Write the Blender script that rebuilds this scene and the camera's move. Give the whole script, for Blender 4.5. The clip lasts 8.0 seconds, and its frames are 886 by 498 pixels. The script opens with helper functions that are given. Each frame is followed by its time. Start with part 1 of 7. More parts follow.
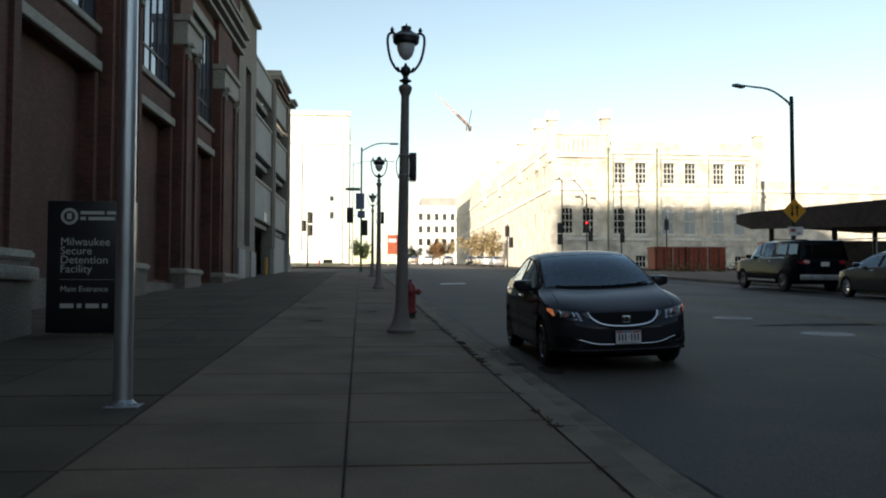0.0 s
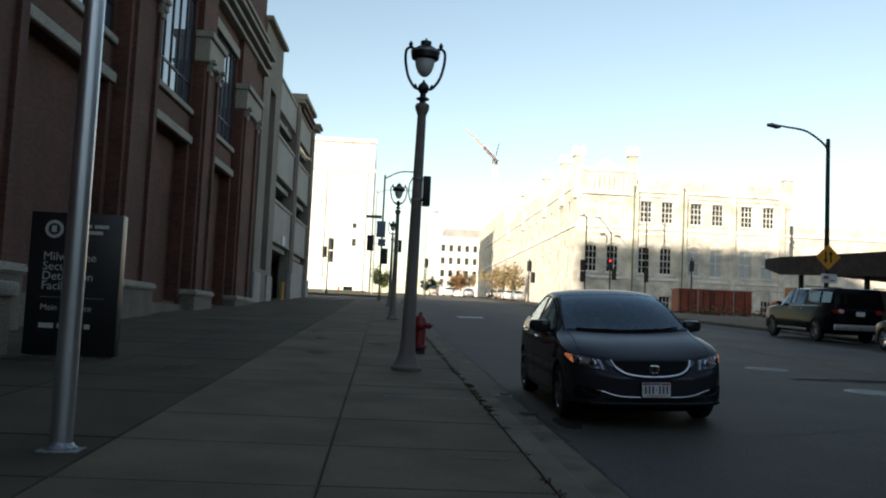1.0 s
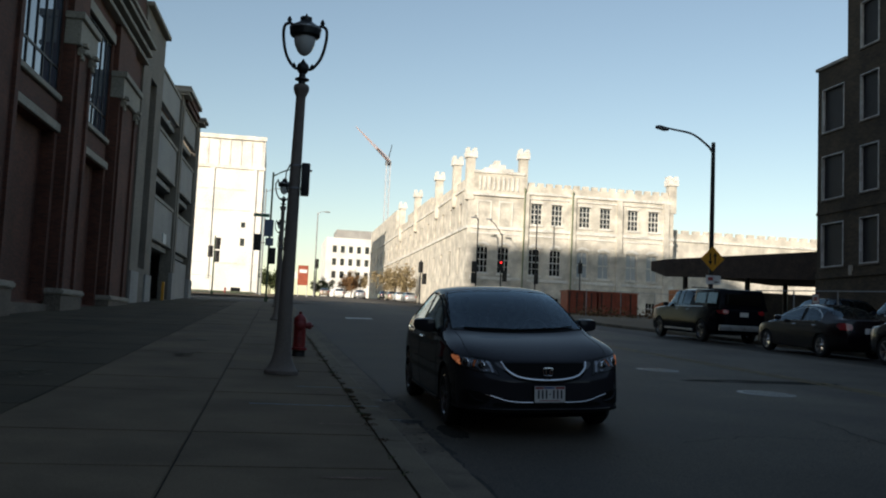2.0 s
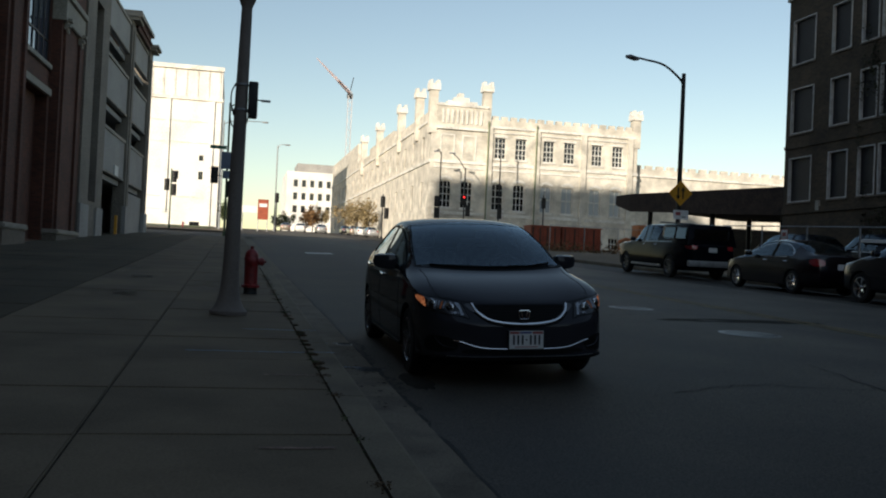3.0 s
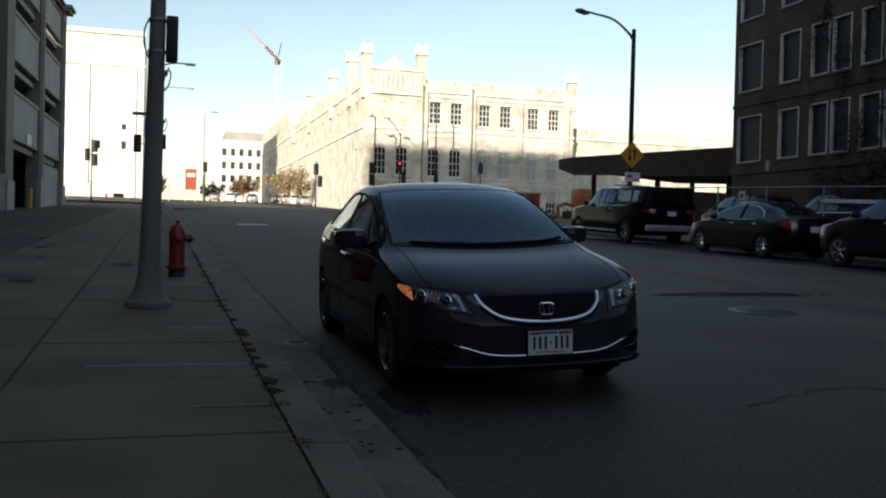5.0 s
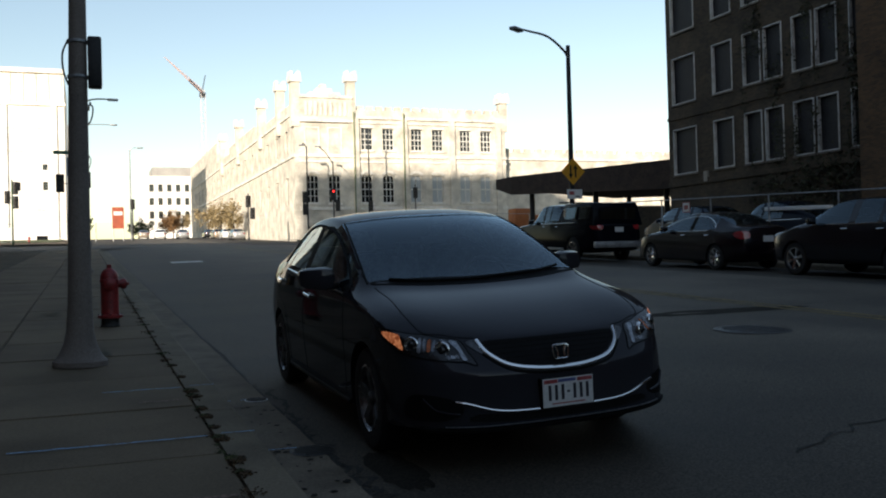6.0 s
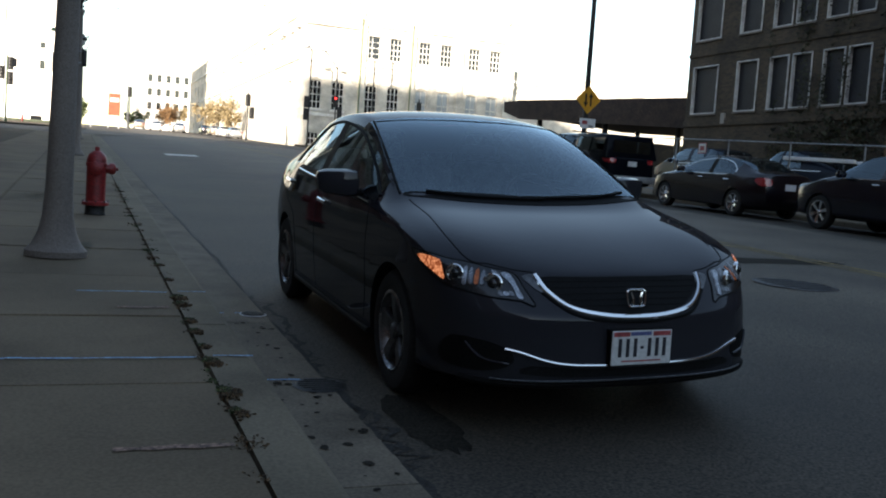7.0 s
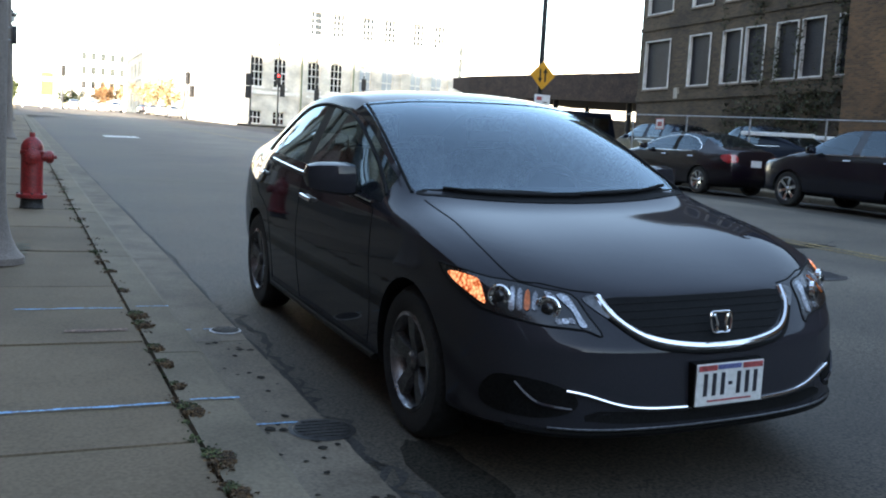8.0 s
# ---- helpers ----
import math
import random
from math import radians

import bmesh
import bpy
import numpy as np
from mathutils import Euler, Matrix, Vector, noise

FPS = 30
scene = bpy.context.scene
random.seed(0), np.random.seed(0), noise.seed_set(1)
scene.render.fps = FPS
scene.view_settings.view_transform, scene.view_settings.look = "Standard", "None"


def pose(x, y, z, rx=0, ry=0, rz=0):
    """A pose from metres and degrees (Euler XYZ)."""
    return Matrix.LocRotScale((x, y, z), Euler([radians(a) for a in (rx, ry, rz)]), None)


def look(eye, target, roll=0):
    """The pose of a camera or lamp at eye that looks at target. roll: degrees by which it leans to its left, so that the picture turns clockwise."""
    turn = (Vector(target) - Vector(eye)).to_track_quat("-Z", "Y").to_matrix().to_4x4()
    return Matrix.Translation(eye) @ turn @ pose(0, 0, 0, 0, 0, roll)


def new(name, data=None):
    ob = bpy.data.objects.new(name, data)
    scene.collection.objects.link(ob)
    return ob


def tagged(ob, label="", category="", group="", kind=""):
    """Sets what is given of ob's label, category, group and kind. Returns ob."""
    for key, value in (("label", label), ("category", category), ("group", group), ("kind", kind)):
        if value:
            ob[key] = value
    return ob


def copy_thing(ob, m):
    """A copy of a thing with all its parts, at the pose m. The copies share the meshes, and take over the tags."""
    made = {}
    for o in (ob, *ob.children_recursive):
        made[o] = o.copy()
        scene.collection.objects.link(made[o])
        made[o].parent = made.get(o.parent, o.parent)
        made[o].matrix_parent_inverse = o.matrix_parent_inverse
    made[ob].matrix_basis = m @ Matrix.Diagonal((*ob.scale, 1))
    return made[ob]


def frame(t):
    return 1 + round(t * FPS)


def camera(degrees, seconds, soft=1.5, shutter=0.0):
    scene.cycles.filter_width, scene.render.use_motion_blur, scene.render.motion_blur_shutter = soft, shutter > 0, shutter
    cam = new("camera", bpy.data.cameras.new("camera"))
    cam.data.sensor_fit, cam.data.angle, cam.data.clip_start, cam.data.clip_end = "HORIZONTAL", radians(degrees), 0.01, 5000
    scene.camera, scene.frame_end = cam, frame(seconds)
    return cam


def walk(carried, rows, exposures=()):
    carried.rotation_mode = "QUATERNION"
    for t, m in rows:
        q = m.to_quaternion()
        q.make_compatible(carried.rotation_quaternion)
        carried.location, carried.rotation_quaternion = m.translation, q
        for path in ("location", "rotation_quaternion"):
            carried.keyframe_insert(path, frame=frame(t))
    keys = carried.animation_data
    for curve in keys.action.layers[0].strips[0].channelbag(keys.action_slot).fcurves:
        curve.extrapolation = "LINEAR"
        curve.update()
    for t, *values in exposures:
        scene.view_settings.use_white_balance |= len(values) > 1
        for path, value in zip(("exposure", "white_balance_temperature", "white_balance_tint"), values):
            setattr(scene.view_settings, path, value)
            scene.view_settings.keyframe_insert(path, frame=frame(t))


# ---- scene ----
from mathutils.bvhtree import BVHTree

cam = camera(51.13, 8.0, soft=2.0, shutter=0.0)
# seconds, eye, yaw to the left, pitch up, roll
PATH = [
    (0, (-3.174, -10.787, 0.987), -5.12, 2.67, 0.12),
    (0.5, (-3.040, -10.220, 0.992), -1.29, 3.22, 1.55),
    (1, (-2.926, -9.637, 1.052), -3.68, 4.59, 2.66),
    (1.5, (-2.795, -9.199, 1.013), -11.09, 5.36, -0.44),
    (2, (-2.683, -8.658, 1.027), -10.34, 5.01, 2.57),
    (2.2, (-2.651, -8.426, 1.062), -13.81, 1.60, 1.40),
    (3.3, (-2.462, -7.285, 1.047), -12.69, 0.62, 2.96),
    (3.5, (-2.473, -7.107, 1.080), -15.90, -0.71, 2.43),
    (4, (-2.416, -6.610, 1.061), -16.91, -1.19, -0.38),
    (4.5, (-2.373, -6.057, 1.073), -12.47, 0.81, 3.71),
    (4.7, (-2.399, -5.806, 1.108), -17.01, -0.88, 1.74),
    (5.8, (-2.390, -4.650, 1.133), -16.73, 0.28, 0.54),
    (6, (-2.417, -4.471, 1.184), -21.05, 0.70, -1.55),
    (6.5, (-2.394, -3.965, 1.144), -21.07, -3.28, -1.08),
    (7, (-2.340, -3.459, 1.135), -21.65, -4.25, 3.95),
    (7.5, (-2.379, -2.992, 1.147), -25.11, -3.59, 1.95),
    (8, (-2.346, -2.536, 1.195), -25.14, -5.46, 3.23),
]


def aim(eye, yaw, pitch, roll):
    a, b = radians(yaw), radians(pitch)
    ahead = Vector((-math.sin(a) * math.cos(b), math.cos(a) * math.cos(b), math.sin(b)))
    return look(eye, Vector(eye) + ahead, roll)


walk(cam, [(t, aim(e, y, p, r)) for t, e, y, p, r in PATH],
     exposures=[(0.0, 0.85, 7600, 10), (1.0, 0.80, 7500, 10), (2.0, 0.18, 7100, 10), (3.5, 0.18, 7300, 10), (4.0, 0.50, 7300, 10), (4.5, 0.58, 7400, 10),
                (5.8, 0.60, 7300, 11), (6.5, 0.70, 7300, 12), (7.0, 1.60, 7200, 12), (7.5, 2.25, 7200, 13), (8.0, 2.95, 7250, 13)])

# ---- sky and sun ----
SUN_TO = Vector((-0.60, -0.77, 0.27)).normalized()
world = bpy.data.worlds.new("world")
scene.world = world
world.use_nodes = True
wn = world.node_tree
sky = wn.nodes.new("ShaderNodeTexSky")
sky.sky_type, sky.sun_disc = "NISHITA", False
sky.sun_elevation = math.asin(SUN_TO.z)
sky.sun_rotation = math.atan2(SUN_TO.x, SUN_TO.y)
sky.air_density, sky.dust_density, sky.ozone_density = 1.0, 0.4, 1.0
wn.links.new(sky.outputs[0], wn.nodes["Background"].inputs[0])
wn.nodes["Background"].inputs[1].default_value = 0.13
lamp = bpy.data.lights.new("sun", "SUN")
lamp.energy, lamp.angle, lamp.color = 5.0, radians(0.5), (1.0, 0.95, 0.89)
new("sun", lamp).matrix_world = look(SUN_TO * 200, (0, 0, 0))

# ---- the lie of the land ----
S = 0.03868          # the street climbs this much a metre
CREST = 170.0
SLOPE = math.degrees(math.atan(S))


def rise(y):
    """Height of the street's line at y: a steady climb that rounds off at the crossing."""
    if y < CREST - 8:
        return S * y
    if y < CREST + 16:
        k = y - (CREST - 8)
        return S * (CREST - 8) + S * k - S * k * k / 48
    return S * (CREST - 8) + S * 12


def crown(x):
    """Height of the carriageway across, above the near gutter."""
    pts = ((-1.47, 0.0), (-1.12, 0.012), (1.0, 0.085), (5.0, 0.150), (8.0, 0.168), (12.0, 0.175), (14.6, 0.155))
    if x <= pts[0][0]:
        return 0.0
    for (a, h), (b, k) in zip(pts, pts[1:]):
        if x <= b:
            return h + (k - h) * (x - a) / (b - a)
    return pts[-1][1]


def road_z(x, y):
    return rise(y) + crown(x)


# ---- helpers for building ----
def nodes_of(name):
    m = bpy.data.materials.new(name)
    m.use_nodes = True
    return m, m.node_tree.nodes, m.node_tree.links, m.node_tree.nodes["Principled BSDF"]


def paint(name, colour, rough=0.6, metal=0.0, var=0.12, scale=3.0, fine=60.0, bump=0.15, depth=0.004, coat=0.0, spec=0.5, stain=None, each=0.0, grain=None):
    """A surface with colour variation at two scales, a little relief and uneven gloss."""
    m, n, l, p = nodes_of(name)
    geo = n.new("ShaderNodeNewGeometry")
    big, small = n.new("ShaderNodeTexNoise"), n.new("ShaderNodeTexNoise")
    big.inputs["Scale"].default_value, big.inputs["Detail"].default_value = scale, 5
    small.inputs["Scale"].default_value, small.inputs["Detail"].default_value = fine, 3
    for t in (big, small):
        l.new(geo.outputs["Position"], t.inputs["Vector"])
    ramp = n.new("ShaderNodeValToRGB")
    dark = stain or tuple(c * (1 - 2.2 * var) for c in colour)
    ramp.color_ramp.elements[0].position, ramp.color_ramp.elements[1].position = 0.32, 0.62
    ramp.color_ramp.elements[0].color = (*dark, 1)
    ramp.color_ramp.elements[1].color = (*colour, 1)
    l.new(big.outputs[0], ramp.inputs[0])
    mix = n.new("ShaderNodeMix")
    mix.data_type, mix.blend_type = "RGBA", "OVERLAY"
    mix.inputs[0].default_value = min(1.0, var * 3) if grain is None else grain
    l.new(ramp.outputs[0], mix.inputs[6])
    grit = n.new("ShaderNodeMapRange")
    grit.inputs[1].default_value, grit.inputs[2].default_value = 0.34, 0.66
    l.new(small.outputs[0], grit.inputs[0])
    l.new(grit.outputs[0], mix.inputs[7])
    out = mix.outputs[2]
    if each:
        info = n.new("ShaderNodeObjectInfo")
        hsv = n.new("ShaderNodeHueSaturation")
        mr = n.new("ShaderNodeMapRange")
        mr.inputs[3].default_value, mr.inputs[4].default_value = 1 - each, 1 + each
        l.new(info.outputs["Random"], mr.inputs[0])
        l.new(mr.outputs[0], hsv.inputs["Value"])
        l.new(out, hsv.inputs["Color"])
        out = hsv.outputs[0]
    l.new(out, p.inputs["Base Color"])
    rr = n.new("ShaderNodeMapRange")
    rr.inputs[3].default_value, rr.inputs[4].default_value = max(0.02, rough - 0.08), min(1, rough + 0.08)
    l.new(big.outputs[0], rr.inputs[0])
    l.new(rr.outputs[0], p.inputs["Roughness"])
    p.inputs["Metallic"].default_value = metal
    p.inputs["Specular IOR Level"].default_value = spec
    p.inputs["Coat Weight"].default_value = coat
    p.inputs["Coat Roughness"].default_value = 0.04
    if bump:
        b = n.new("ShaderNodeBump")
        b.inputs["Strength"].default_value, b.inputs["Distance"].default_value = bump, depth
        l.new(small.outputs[0], b.inputs["Height"])
        l.new(b.outputs[0], p.inputs["Normal"])
    return m


def light_banded_asphalt(name, fresh, worn, parked):
    """Asphalt, darker by the kerb, with sky light and car shadow in its colour."""
    m = paint(name, fresh, 0.76, spec=0.35, var=0.22, scale=0.45, fine=70, bump=0.5, depth=0.005)
    n, l = m.node_tree.nodes, m.node_tree.links
    p = n["Principled BSDF"]
    old = p.inputs["Base Color"].links[0].from_socket
    geo, sep, nz = n.new("ShaderNodeNewGeometry"), n.new("ShaderNodeSeparateXYZ"), n.new("ShaderNodeTexNoise")
    nz.inputs["Scale"].default_value, nz.inputs["Detail"].default_value = 0.8, 6
    l.new(geo.outputs["Position"], sep.inputs[0])
    l.new(geo.outputs["Position"], nz.inputs["Vector"])
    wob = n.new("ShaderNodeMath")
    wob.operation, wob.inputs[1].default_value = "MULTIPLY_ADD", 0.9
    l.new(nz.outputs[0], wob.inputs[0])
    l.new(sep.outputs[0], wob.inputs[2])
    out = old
    # far lanes lifted like sky light; parking lane darkened with the cars' shadow
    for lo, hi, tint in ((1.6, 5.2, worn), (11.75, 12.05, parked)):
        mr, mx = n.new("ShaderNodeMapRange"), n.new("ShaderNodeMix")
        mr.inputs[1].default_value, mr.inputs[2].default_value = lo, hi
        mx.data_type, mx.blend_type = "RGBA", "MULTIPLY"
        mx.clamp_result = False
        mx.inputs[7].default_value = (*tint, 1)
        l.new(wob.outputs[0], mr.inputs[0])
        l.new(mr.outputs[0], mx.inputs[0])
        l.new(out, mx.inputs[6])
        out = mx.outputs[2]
    l.new(out, p.inputs["Base Color"])
    return m


def brickwork(name, brick_a, brick_b, mortar, size=(0.205, 0.068), rough=0.85, joint=0.006, stain=0.25, bump=0.5):
    """Courses of brick by place: the length runs along the wall, the height up it."""
    m, n, l, p = nodes_of(name)
    geo = n.new("ShaderNodeNewGeometry")
    sep, com, add = n.new("ShaderNodeSeparateXYZ"), n.new("ShaderNodeCombineXYZ"), n.new("ShaderNodeMath")
    l.new(geo.outputs["Position"], sep.inputs[0])
    l.new(sep.outputs[0], add.inputs[0])
    l.new(sep.outputs[1], add.inputs[1])
    l.new(add.outputs[0], com.inputs[0])
    l.new(sep.outputs[2], com.inputs[1])
    bt = n.new("ShaderNodeTexBrick")
    bt.inputs["Scale"].default_value = 1.0
    bt.inputs["Brick Width"].default_value, bt.inputs["Row Height"].default_value = size
    bt.inputs["Mortar Size"].default_value = joint
    bt.inputs["Color1"].default_value, bt.inputs["Color2"].default_value = (*brick_a, 1), (*brick_b, 1)
    bt.inputs["Mortar"].default_value = (*mortar, 1)
    l.new(com.outputs[0], bt.inputs["Vector"])
    nz = n.new("ShaderNodeTexNoise")
    nz.inputs["Scale"].default_value, nz.inputs["Detail"].default_value = 0.7, 7
    l.new(geo.outputs["Position"], nz.inputs["Vector"])
    mr = n.new("ShaderNodeMapRange")
    mr.inputs[1].default_value, mr.inputs[2].default_value = 0.3, 0.7
    mr.inputs[3].default_value, mr.inputs[4].default_value = 1 - stain, 1 + stain * 0.3
    l.new(nz.outputs[0], mr.inputs[0])
    hsv = n.new("ShaderNodeHueSaturation")
    l.new(bt.outputs["Color"], hsv.inputs["Color"])
    l.new(mr.outputs[0], hsv.inputs["Value"])
    l.new(hsv.outputs[0], p.inputs["Base Color"])
    p.inputs["Roughness"].default_value = rough
    b = n.new("ShaderNodeBump")
    b.invert = True
    b.inputs["Strength"].default_value, b.inputs["Distance"].default_value = bump, 0.006
    l.new(bt.outputs["Fac"], b.inputs["Height"])
    l.new(b.outputs[0], p.inputs["Normal"])
    return m


def glassy(name, tint=(0.9, 0.95, 0.95), rough=0.0, dark=None):
    """A real pane, or, with dark, glass backed by an unlit room."""
    m, n, l, p = nodes_of(name)
    if dark is None:
        p.inputs["Base Color"].default_value = (*tint, 1)
        p.inputs["Transmission Weight"].default_value = 1.0
        p.inputs["IOR"].default_value = 1.45
    else:
        p.inputs["Base Color"].default_value = (*dark, 1)
        p.inputs["IOR"].default_value = 1.75
    p.inputs["Roughness"].default_value = rough
    return m


def glow(name, colour, strength):
    m, n, l, p = nodes_of(name)
    p.inputs["Base Color"].default_value = (*colour, 1)
    p.inputs["Emission Color"].default_value = (*colour, 1)
    p.inputs["Emission Strength"].default_value = strength
    return m


def box(bm, x0, x1, y0, y1, z0, z1, m=None):
    vs = [bm.verts.new(v) for v in ((x0, y0, z0), (x1, y0, z0), (x1, y1, z0), (x0, y1, z0), (x0, y0, z1), (x1, y0, z1), (x1, y1, z1), (x0, y1, z1))]
    if m is not None:
        for v in vs:
            v.co = m @ v.co
    for q in ((3, 2, 1, 0), (4, 5, 6, 7), (0, 1, 5, 4), (1, 2, 6, 5), (2, 3, 7, 6), (3, 0, 4, 7)):
        bm.faces.new([vs[k] for k in q])
    return vs


def block(x0, x1, y0, y1, z0, z1, bevel=0.0):
    bm = bmesh.new()
    box(bm, x0, x1, y0, y1, z0, z1)
    if bevel:
        bmesh.ops.bevel(bm, geom=bm.edges[:], offset=bevel, segments=2, affect="EDGES", profile=0.6)
    return bm


def turned(profile, sides=20, bm=None, at=(0, 0, 0)):
    """A turned solid from (radius, height) pairs."""
    bm = bm or bmesh.new()
    rings = []
    for r, z in profile:
        rings.append([bm.verts.new((at[0] + r * math.cos(2 * math.pi * k / sides), at[1] + r * math.sin(2 * math.pi * k / sides), at[2] + z)) for k in range(sides)])
    for a, b in zip(rings, rings[1:]):
        for k in range(sides):
            bm.faces.new((a[k], a[(k + 1) % sides], b[(k + 1) % sides], b[k]))
    bm.faces.new(rings[0][::-1])
    bm.faces.new(rings[-1])
    return bm


def tube(points, radius, sides=8, bm=None, taper=None):
    """A round bar along points; taper gives the radius at each."""
    bm = bm or bmesh.new()
    pts = [Vector(p) for p in points]
    rings, side = [], None
    for k, p in enumerate(pts):
        d = (pts[min(k + 1, len(pts) - 1)] - pts[max(k - 1, 0)]).normalized()
        if side is None:
            side = d.orthogonal().normalized()
        side = (side - d * side.dot(d)).normalized()
        up = d.cross(side)
        r = taper[k] if taper else radius
        rings.append([bm.verts.new(p + side * r * math.cos(2 * math.pi * s / sides) + up * r * math.sin(2 * math.pi * s / sides)) for s in range(sides)])
    for a, b in zip(rings, rings[1:]):
        for s in range(sides):
            bm.faces.new((a[s], a[(s + 1) % sides], b[(s + 1) % sides], b[s]))
    bm.faces.new(rings[0][::-1])
    bm.faces.new(rings[-1])
    return bm


def mesh_of(name, bm, material, smooth=False):
    bmesh.ops.recalc_face_normals(bm, faces=bm.faces[:])
    me = bpy.data.meshes.new(name)
    bm.to_mesh(me)
    bm.free()
    if material:
        me.materials.append(material)
    if smooth:
        for poly in me.polygons:
            poly.use_smooth = True
        me.set_sharp_from_angle(angle=radians(35))
    return me


def part(name, bm, material, parent=None, label="", smooth=False, at=None):
    """Links a bmesh as one mesh object under a thing or under a part."""
    ob = new(name, mesh_of(name, bm, material, smooth))
    if at is not None:
        ob.matrix_basis = at
    if parent is not None:
        ob.parent = parent
    if label:
        ob["label"] = label
    return ob


def thing(name, m, label, category, group=""):
    ob = new(name)
    ob.empty_display_size = 0.2
    ob.matrix_basis = m
    return tagged(ob, label, category, group)


def written(text, size, material, parent, m, name="lettering", align="LEFT", extrude=0.002):
    """Words as flat raised mesh in the built-in font."""
    cu = bpy.data.curves.new(name, "FONT")
    cu.body, cu.size, cu.extrude, cu.align_x, cu.resolution_u = text, size, extrude, align, 3
    tmp = new("tmp_text", cu)
    me = bpy.data.meshes.new_from_object(tmp.evaluated_get(bpy.context.evaluated_depsgraph_get()))
    bpy.data.objects.remove(tmp)
    bpy.data.curves.remove(cu)
    me.materials.clear()
    me.materials.append(material)
    ob = new(name, me)
    ob.matrix_basis = m
    ob.parent = parent
    return ob

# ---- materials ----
ASPHALT = light_banded_asphalt("asphalt", (0.058, 0.0475, 0.0345), (2.1, 2.2, 2.3), (0.34, 0.34, 0.34))
CONCRETE = paint("sidewalk_concrete", (0.166, 0.127, 0.085), 0.92, spec=0.2, var=0.17, scale=0.9, fine=70, bump=0.25, depth=0.002, each=0.07, grain=0.14)
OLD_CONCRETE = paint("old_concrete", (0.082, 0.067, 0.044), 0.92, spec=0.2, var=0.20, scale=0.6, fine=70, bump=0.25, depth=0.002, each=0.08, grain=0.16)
FRAME = paint("chipped_white_paint", (0.60, 0.60, 0.58), 0.7, var=0.1, scale=3, fine=30, stain=(0.40, 0.38, 0.35))
KERB = paint("kerb_concrete", (0.180, 0.149, 0.106), 0.92, spec=0.2, var=0.15, scale=1.6, fine=70, bump=0.3, depth=0.002, each=0.06, grain=0.16)
GUTTER = paint("gutter_concrete", (0.178, 0.148, 0.112), 0.92, spec=0.2, var=0.2, scale=2.2, fine=70, bump=0.3, depth=0.002, each=0.08, grain=0.2)
JOINT = paint("joint_dirt", (0.028, 0.026, 0.023), 1.0, var=0.2, scale=8, fine=60)
GRASS = paint("grass", (0.10, 0.13, 0.04), 0.95, var=0.3, scale=0.6, fine=30, bump=0.8, depth=0.03)
EARTH = paint("bare_ground", (0.16, 0.14, 0.11), 0.95, var=0.25, scale=0.2, fine=8, bump=0.5, depth=0.03)
RED_BRICK = brickwork("red_brick", (0.150, 0.046, 0.026), (0.088, 0.028, 0.017), (0.098, 0.066, 0.050), stain=0.35)
BROWN_BRICK = brickwork("brown_brick", (0.092, 0.062, 0.034), (0.040, 0.028, 0.017), (0.085, 0.068, 0.048), stain=0.5)
TAN_BRICK = brickwork("tan_brick", (0.15, 0.078, 0.032), (0.070, 0.038, 0.018), (0.12, 0.09, 0.06), stain=0.4)
CREAM_BRICK = brickwork("cream_brick", (0.78, 0.73, 0.63), (0.66, 0.60, 0.49), (0.58, 0.53, 0.45), stain=0.42)
CREAM_STONE = paint("cream_stone", (0.76, 0.73, 0.66), 0.85, var=0.14, scale=0.5, fine=12, bump=0.3)
PALE_WALL = paint("pale_render", (0.80, 0.78, 0.73), 0.9, var=0.10, scale=0.25, fine=6, bump=0.2)
STONE = paint("plinth_stone", (0.175, 0.145, 0.115), 0.85, var=0.15, scale=0.9, fine=30, bump=0.4)
CAST = paint("cast_stone", (0.34, 0.31, 0.26), 0.8, var=0.10, scale=0.7, fine=25, bump=0.2)
PRECAST = paint("precast_concrete", (0.36, 0.35, 0.33), 0.8, var=0.10, scale=0.35, fine=20, bump=0.2)
PRECAST_WARM = paint("precast_warm", (0.23, 0.20, 0.165), 0.85, var=0.14, scale=0.4, fine=20, bump=0.2)
DARK_METAL = paint("dark_metal", (0.02, 0.02, 0.022), 0.5, metal=0.4, var=0.1, fine=40, bump=0.05)
LAMP_BLACK = paint("lamp_black", (0.012, 0.013, 0.015), 0.4, metal=0.2, var=0.1, fine=50, bump=0.1)
POLE_BROWN = paint("pole_concrete", (0.205, 0.170, 0.145), 0.8, var=0.14, scale=1.5, fine=150, bump=0.4, depth=0.003)
STEEL = paint("brushed_steel", (0.60, 0.61, 0.62), 0.34, metal=0.95, var=0.03, scale=2, fine=200, bump=0.0)
GALV = paint("galvanised", (0.34, 0.35, 0.36), 0.5, metal=0.7, var=0.12, scale=4, fine=30, bump=0.05)
HYDRANT_RED = paint("hydrant_red", (0.26, 0.018, 0.018), 0.45, var=0.15, scale=6, fine=60, bump=0.15)
IRON = paint("cast_iron", (0.035, 0.033, 0.032), 0.6, metal=0.5, var=0.15, scale=10, fine=60, bump=0.3)
WHITE = paint("white_paint", (0.75, 0.75, 0.73), 0.6, var=0.06, scale=2, fine=20)
ROAD_WHITE = paint("road_marking", (0.62, 0.62, 0.60), 0.8, var=0.2, scale=6, fine=60, bump=0.3)
ROAD_YELLOW = paint("yellow_marking", (0.24, 0.17, 0.06), 0.85, var=0.3, scale=3, fine=40, bump=0.3)
